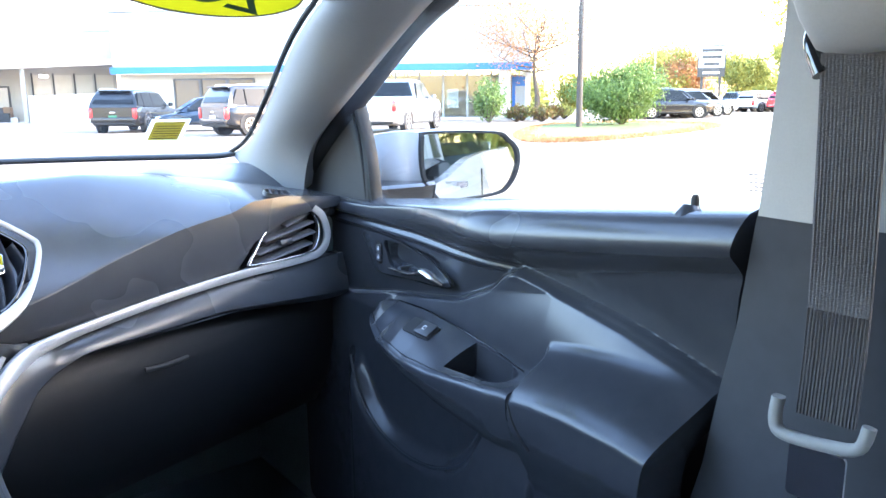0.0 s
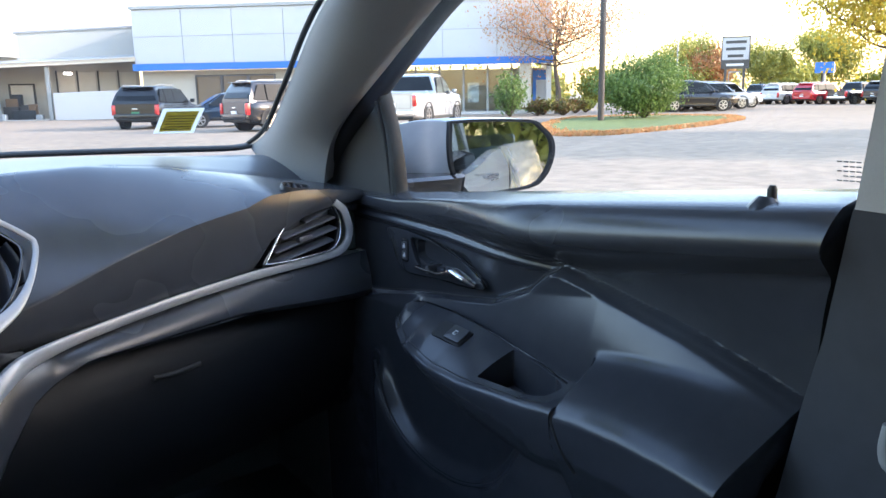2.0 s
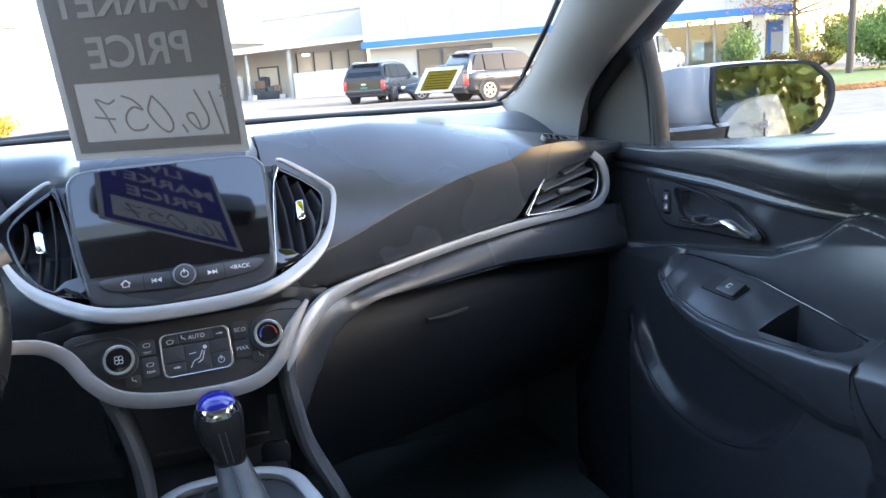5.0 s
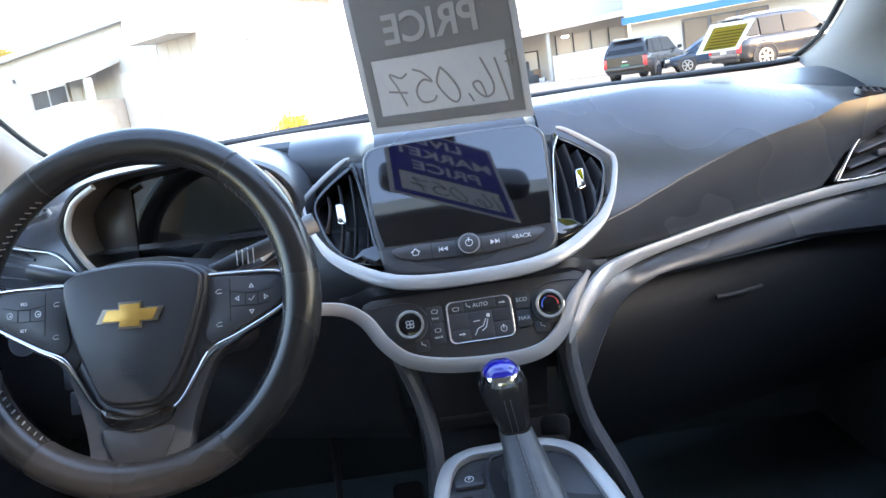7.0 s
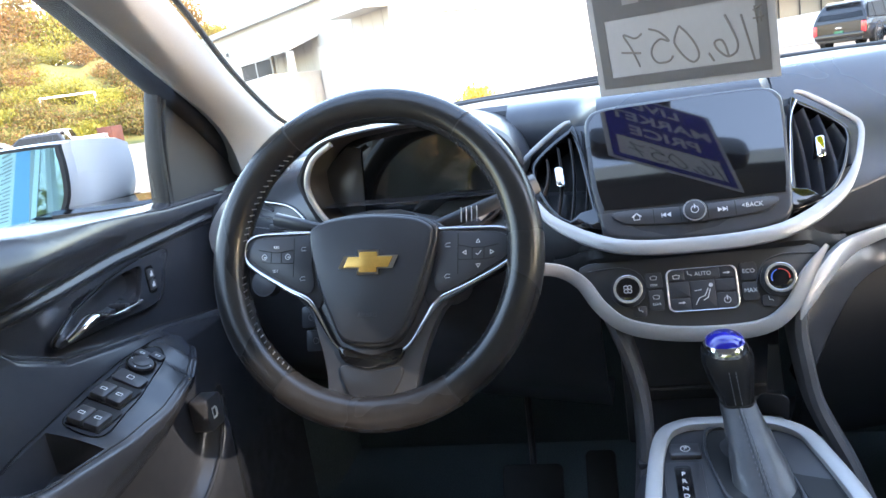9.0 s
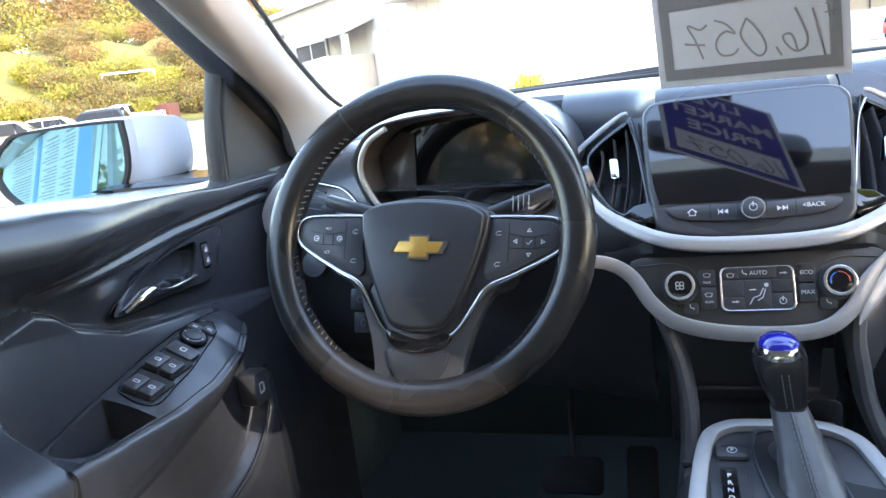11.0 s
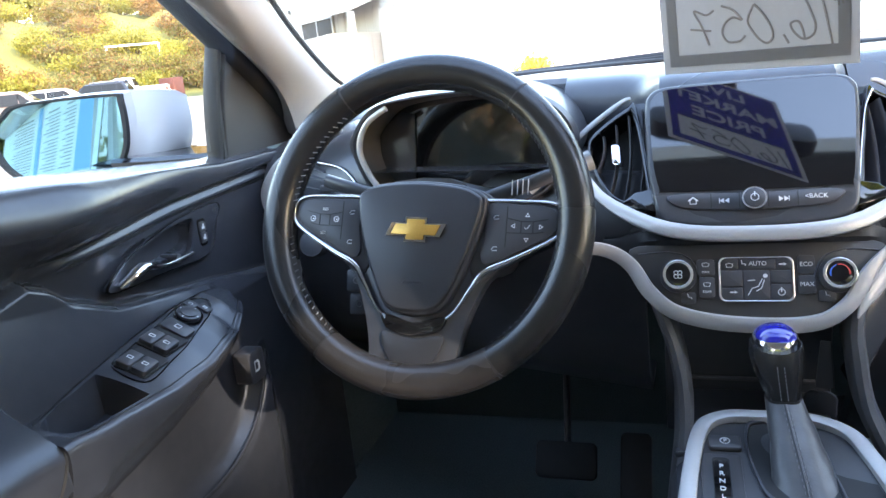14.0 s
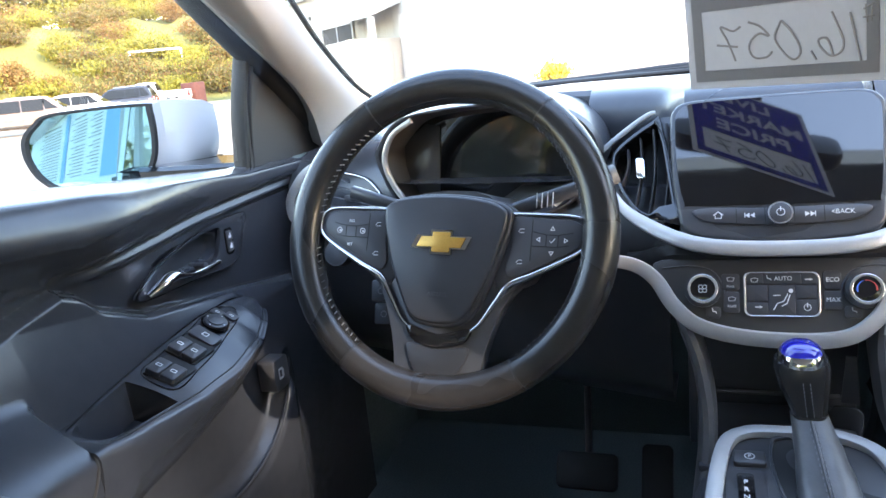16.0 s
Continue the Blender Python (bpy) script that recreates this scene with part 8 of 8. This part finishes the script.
# ---- plants ----
def leaves(pts, size, m, name, parent, rng):
    V, F = [], []
    for p in pts:
        a = rng.random(3) * 6.283
        R = Euler((a[0], a[1], a[2])).to_matrix()
        sz = size * (0.6 + 0.8 * rng.random())
        o = len(V)
        for q in ((-0.5, 0, 0), (0, -0.28, 0.06), (0.5, 0, 0), (0, 0.28, 0.06)):
            V.append(tuple(Vector(p) + R @ (Vector(q) * sz)))
        F.append((o, o + 1, o + 2, o + 3))
    me = bpy.data.meshes.new(name)
    me.from_pydata(V, [], F)
    me.materials.append(m)
    ob = new(name, me)
    attach(ob, parent)
    return ob


def tree(x, y, H, rad, m, label, n=5000, size=0.28, seed=1, bare=0.0, trunk=0.14, z0=0.0, low=0.3, category="tree", name="tree", branches=14):
    rng = np.random.default_rng(seed)
    e = empty(name, label, category, "trees", at=(x, y, z0))
    parts = [sweep(curve([(x, y, z0 - 0.1), (x + 0.05 * H * 0.2, y, z0 + H * 0.2), (x - 0.02 * H, y + 0.02 * H, z0 + H * 0.45), (x, y, z0 + H * 0.8)], 4), 2 * trunk, 2 * trunk, up=(0, 1, 0), k=8, taper=lambda f: 1.25 - 1.05 * f)]
    tips = []
    for b in range(branches):
        a = 2.4 * b + rng.random()
        zz = z0 + H * (low + 0.45 * rng.random())
        ln = rad * (0.6 + 0.5 * rng.random())
        pend = Vector((x + ln * math.cos(a), y + ln * math.sin(a), zz + H * 0.22 * (0.5 + rng.random())))
        mid = Vector((x, y, zz)).lerp(pend, 0.5) + Vector((0, 0, -0.04 * H))
        cv = curve([(x, y, zz), mid, pend], 4)
        parts.append(sweep(cv, trunk * 0.7, trunk * 0.7, up=(0.1, 0.2, 1), k=6, taper=lambda f: 1.0 - 0.85 * f))
        tips += [cv[4], cv[6], pend]
        for q in range(3):
            d = Vector((rng.normal(), rng.normal(), 0.6 + rng.random())).normalized() * rad * 0.35
            s0 = cv[5 + q]
            parts.append(sweep([s0, s0 + d * 0.5 + Vector((0, 0, -0.03)), s0 + d], trunk * 0.28, trunk * 0.28, up=(0.1, 0.2, 1), k=5, taper=lambda f: 1.0 - 0.8 * f))
            tips += [s0 + d, s0 + d * 0.6]
    mesh("trunk", *join(*parts), BARK, e, "branching bark trunk")
    clumps = [t + Vector((rng.normal() * 0.15 * rad, rng.normal() * 0.15 * rad, rng.normal() * 0.12 * rad)) for t in tips for _ in range(2)]
    pts = []
    for i in range(n):
        c = clumps[int(rng.random() * len(clumps))]
        pts.append(c + Vector((rng.normal(), rng.normal(), rng.normal())) * rad * 0.17)
    leaves([p for p in pts if p.z > z0 + 0.1], size, m, "crown", e, rng)
    return e


def shrub(x, y, H, rad, m, label, n=6000, size=0.22, seed=1, z0=0.0):
    rng = np.random.default_rng(seed)
    e = empty("shrub", label, "shrub", "shrubs", at=(x, y, z0))
    parts, cl = [], []
    for b in range(16):
        a, t = 2.4 * b, 0.25 + 0.75 * rng.random()
        p = Vector((x + rad * 0.85 * t * math.cos(a), y + rad * 0.85 * t * math.sin(a), z0 + H * (1.0 - 0.45 * t * t) * (0.75 + 0.25 * rng.random())))
        parts.append(sweep(curve([(x, y, z0), Vector((x, y, z0)).lerp(p, 0.5) + Vector((0, 0, -0.06 * H)), p], 3), 0.07, 0.07, up=(0.1, 0.2, 1), k=5, taper=lambda f: 1 - 0.8 * f))
        for q in range(7):
            cl.append(Vector((x, y, z0 + 0.2)).lerp(p, 0.35 + 0.65 * q / 6))
    mesh("stems", *join(*parts), BARK, e)
    pts = [cl[int(rng.random() * len(cl))] + Vector((rng.normal() * rad * 0.17, rng.normal() * rad * 0.17, rng.normal() * H * 0.09)) for _ in range(n)]
    leaves([p for p in pts if p.z > z0 + 0.05], size, m, "foliage", e, rng)
    return e


LGREEN = leaf_mat("green_leaves", [(0.07, 0.12, 0.025), (0.12, 0.19, 0.04), (0.18, 0.25, 0.06)])
LRUST = leaf_mat("rusty_leaves", [(0.46, 0.18, 0.07), (0.52, 0.27, 0.11), (0.34, 0.22, 0.09)])
LYELLOW = leaf_mat("yellow_leaves", [(0.52, 0.38, 0.03), (0.62, 0.46, 0.05), (0.36, 0.34, 0.05)])
LOLIVE = leaf_mat("olive_leaves", [(0.28, 0.28, 0.06), (0.42, 0.37, 0.07), (0.18, 0.23, 0.06)])
LSCRUB = leaf_mat("yellow_green_leaves", [(0.200, 0.169, 0.015), (0.231, 0.209, 0.024), (0.132, 0.147, 0.020)])
LBRICK = leaf_mat("orange_leaves", [(0.179, 0.083, 0.021), (0.193, 0.110, 0.027), (0.138, 0.104, 0.027)])
LMIX = leaf_mat("autumn_leaves", [(0.145, 0.100, 0.017), (0.172, 0.139, 0.030), (0.073, 0.092, 0.017), (0.158, 0.066, 0.017), (0.113, 0.106, 0.030)])
shrub(27.2, 21.4, 2.6, 2.5, LGREEN, "large rounded green bush on the grass island", 26000, 0.125, 3)
tree(32.0, 31.5, 6.6, 3.7, LRUST, "bare-limbed tree with sparse rust-coloured leaves", 12000, 0.13, 4, trunk=0.16, low=0.28, branches=20)
shrub(26.5, 29.5, 2.2, 1.1, LGREEN, "small dark conifer by the showroom", 2500, 0.16, 5)
for i, (x, y) in enumerate(((28.5, 29.5), (30.0, 30.6), (33.0, 31.0), (34.5, 31.6), (29.3, 28.4))):
    shrub(x, y, 0.9, 0.9, LOLIVE if i % 2 else LMIX, "low border plant in autumn colour", 900, 0.16, 20 + i)
tree(50.6, 21.0, 11.0, 4.8, LYELLOW, "large tree with yellowing leaves", 26000, 0.26, 7, trunk=0.3, low=0.3, branches=22)
tree(74.0, 37.0, 5.8, 2.4, LOLIVE, "distant green and yellow tree", 9000, 0.28, 8, trunk=0.25)
tree(70.0, 41.0, 5.2, 2.2, LOLIVE, "distant tree behind the sales row", 9000, 0.27, 9, trunk=0.22)
tree(62.5, 42.0, 4.4, 2.2, LRUST, "distant reddish tree behind the sales row", 8000, 0.25, 10, trunk=0.22)
tree(84.0, 30.0, 9.0, 5.0, LOLIVE, "distant pale green tree", 8000, 0.3, 11, trunk=0.25)
tree(60.5, 43.5, 5.4, 2.6, LOLIVE, "olive-leaved tree behind the bush", 8000, 0.24, 12, trunk=0.2)
for i, (x, y, h) in enumerate(((3.5, -11, 6.0), (7.0, -12.5, 6.5), (0.5, -13, 5.0), (10.5, -15, 7.0), (-4.5, -14, 4.5), (5.0, -15, 7.5))):
    tree(x, y, h, 2.6, LGREEN if i % 2 else LOLIVE, "leafy green tree close behind the car", 6000, 0.26, 140 + i, trunk=0.16, low=0.08)
# trees behind the car, seen in the mirrors
for i, (x, y, h) in enumerate(((14, -13, 5), (9, -17, 9), (18, -20, 10), (5, -22, 9), (24, -14, 9))):
    tree(x, y, h, 3.6, LGREEN if i % 2 else LOLIVE, "leafy green tree behind the car", 4500, 0.34, 40 + i, trunk=0.2, low=0.15)

# unseen trees added to block sun from the dash, screen unit and driver's pillar
tree(12.95, -5.95, 9.0, 1.5, LGREEN, "slim dense green tree added out of view to shade the dash", 26000, 0.30, 55, trunk=0.14, low=0.42, branches=26)
tree(13.0, -6.9, 11.5, 2.0, LGREEN, "tall green tree added out of view to shade the driver's pillar", 30000, 0.34, 57, trunk=0.14, low=0.62, branches=26)
# unseen tree added only to throw the shadow band across the lot
tree(34.0, -3.0, 12.5, 3.6, LYELLOW, "tall yellow tree added out of view to cast a shadow band", 12000, 0.5, 56, trunk=0.3, low=0.15, branches=24)

# post, flagpole and pylon sign
po = tagged(mesh("lamp_post", *sweep([(23.5, 20.7, 0), (23.5, 20.7, 9)], 0.24, 0.24, up=(0, 1, 0), k=10), POSTM), "tall dark timber post on the grass island", "post")
fp = empty("flagpole", "thin pale flagpole with a furled flag", "flagpole", at=(52, 36, 0))
mesh("pole", *sweep([(46.5, 33.9, 0), (46.5, 33.9, 13)], 0.12, 0.12, up=(0, 1, 0), k=8, taper=lambda f: 1 - 0.4 * f), STEEL, fp)
mesh("flag", *sweep(curve([(46.6, 33.9, 9.4), (46.75, 33.95, 8.6), (46.6, 33.9, 7.9)], 4), 0.25, 0.2, up=(0, 1, 0), k=8), mat("furled_flag", (0.25, 0.10, 0.12), 0.8, vary=0.5, scale=6), fp)
sg = empty("pylon_sign", "tall white roadside sign with dark lettering bars", "sign", at=(56, 35.3, 0))
GM = Matrix.Translation((56, 35.3, 0)) @ Matrix.Rotation(radians(-57.8), 4, "Z") @ Matrix.Rotation(radians(90), 4, "X") @ Matrix.Diagonal((0.82, 1.0, 1.0, 1.0))
for x in (-0.85, 0.85):
    mesh("leg", *slab(rect(x - 0.12, 0, x + 0.12, 2.9), -0.1, 0.1, GM), DARK, sg, smooth=False)
mesh("cross_frame", *frame2d(rect(-0.55, 1.2, 0.55, 2.7), rect(-0.48, 1.3, 0.48, 2.6), -0.06, 0.06, GM), STEEL, sg, smooth=False)
mesh("panel", *slab(rect(-1.25, 3.6, 1.25, 5.35), -0.15, 0.15, GM), WHITEWALL, sg, smooth=False)
mesh("border", *frame2d(rect(-1.32, 3.5, 1.32, 5.42), rect(-1.22, 3.6, 1.22, 5.32), -0.16, 0.17, GM), DARK, sg, smooth=False)
mesh("lower_panel", *slab(rect(-1.3, 2.9, 1.3, 3.55), -0.15, 0.15, GM), DARK, sg, smooth=False)
for y, wdt in ((4.98, 0.95), (4.45, 0.90), (3.90, 0.72)):
    mesh("lettering_bar", *slab(rect(-wdt, y - 0.11, wdt, y + 0.11), 0.15, 0.17, GM), DARK, sg, smooth=False)
mesh("lettering_bar", *slab(rect(-0.8, 3.12, 0.8, 3.3), 0.15, 0.17, GM), ICON, sg, smooth=False)

# bank on the driver's side, with its scrub
P = []
rng = np.random.default_rng(2)
for i in range(41):
    u = i / 40
    row = []
    for j in range(13):
        f = j / 12
        cx, cy = -62 + 40 * u, 26 + 38 * u
        row.append((cx - 34 * f * 0.75, cy + 34 * f * 0.66, -0.05 + 9.0 * step(f * 1.1) + 0.5 * rng.normal() * f * 0.6))
    P.append(row)
tagged(mesh("bank", *grid(P), DRYGRASS), "dry grassy bank rising behind the lot", "hillside", kind="structure")
for i in range(140):
    u, f = rng.random(), 0.06 + 0.9 * rng.random()
    cx, cy = -62 + 40 * u - 34 * f * 0.75, 26 + 38 * u + 34 * f * 0.66
    shrub(cx, cy, 1.6 + 1.6 * rng.random(), 1.8 + 1.2 * rng.random(), (LMIX, LSCRUB, LMIX, LBRICK, LSCRUB)[i % 5], "autumn scrub on the bank", 3400, 0.20, 60 + i, z0=9.0 * step(f * 1.1) - 0.3)
for i in range(12):
    u = 0.05 + 0.9 * i / 11
    cx, cy = -62 + 40 * u - 30, 26 + 38 * u + 26
    tree(cx, cy, 9 + 3 * rng.random(), 5.0, (LSCRUB, LMIX, LSCRUB, LBRICK)[i % 4], "autumn tree at the top of the bank", 10000, 0.34, 90 + i, trunk=0.3, z0=7.0, low=0.15)
dm = empty("dumpster", "rusty red steel skip", "skip", at=(-34.2, 46.4, 0))
mesh("box", *box(-34.4, 46.6, 0.8, 1.2, 1.2, 1.5), RUST, dm, bevel=0.05)
shrub(-4.4, 24.6, 0.85, 0.75, LYELLOW, "small bush with bright yellow leaves", 1600, 0.11, 33)
shrub(-8.6, 25.2, 0.45, 0.6, LOLIVE, "low weeds by the hall", 500, 0.10, 34)
tr = empty("goal_frame", "pale pipe frame standing on the bank", "frame", at=(-46, 55, 2))
for a_, b_ in (((-46.5, 55.0, 2.0), (-46.5, 55.0, 4.7)), ((-43.1, 57.6, 2.0), (-43.1, 57.6, 4.7)), ((-46.5, 55.0, 4.7), (-43.1, 57.6, 4.7))):
    mesh("pipe", *sweep([a_, b_], 0.16, 0.16, up=(0.3, 0.5, 0.1)), ICON, tr)

# fallen leaves along the grass island, small blue sign, posters in the showroom
rng = np.random.default_rng(77)
lf = empty("fallen_leaves", "brown fallen leaves scattered along the grass edge", "leaves", kind="stuff", at=(18, 16, 0.1))
lp = []
for i in range(6000):
    k = int(rng.random() * len(isl))
    a, b = isl[k], isl[(k + 1) % len(isl)]
    f = rng.random()
    g = 1.035 - abs(rng.normal()) * 0.07
    px, py = a[0] + (b[0] - a[0]) * f, a[1] + (b[1] - a[1]) * f
    lp.append((23.0 + (px - 23.0) * g, 19 + (py - 19) * g, 0.065 if g < 0.995 else 0.02))
leaves(lp, 0.12, LRUST, "leaf_litter", lf, rng)
bs = empty("small_sign", "small blue board among the sales row", "sign", at=(66, 33, 0))
mesh("board", *box(66.0, 33.0, 3.0, 0.3, 1.6, 0.9), BLUESTRIPE, bs, smooth=False)
mesh("post", *sweep([(66, 33, 0), (66, 33, 2.6)], 0.2, 0.2, up=(0, 1, 0)), STEEL, bs)
for k, x0 in enumerate((0.60, 0.67, 0.80)):
    mesh("poster", *slab(rect(DL * x0, 0.7, DL * x0 + 0.7, 1.9), -2.3, -2.26, DMx), (WHITEWALL, JOINT, WHITEWALL)[k], deal, smooth=False)
for i, (x, y) in enumerate(((62, 66), (72, 62), (82, 56), (92, 50), (100, 42), (104, 32), (108, 20), (56, 74), (44, 82))):
    tree(x, y, 2.6 + 1.2 * rng.random(), 3.6, (LOLIVE, LSCRUB, LOLIVE)[i % 3], "distant autumn tree along the skyline", 5000, 0.55, 200 + i, trunk=0.3, low=0.05)
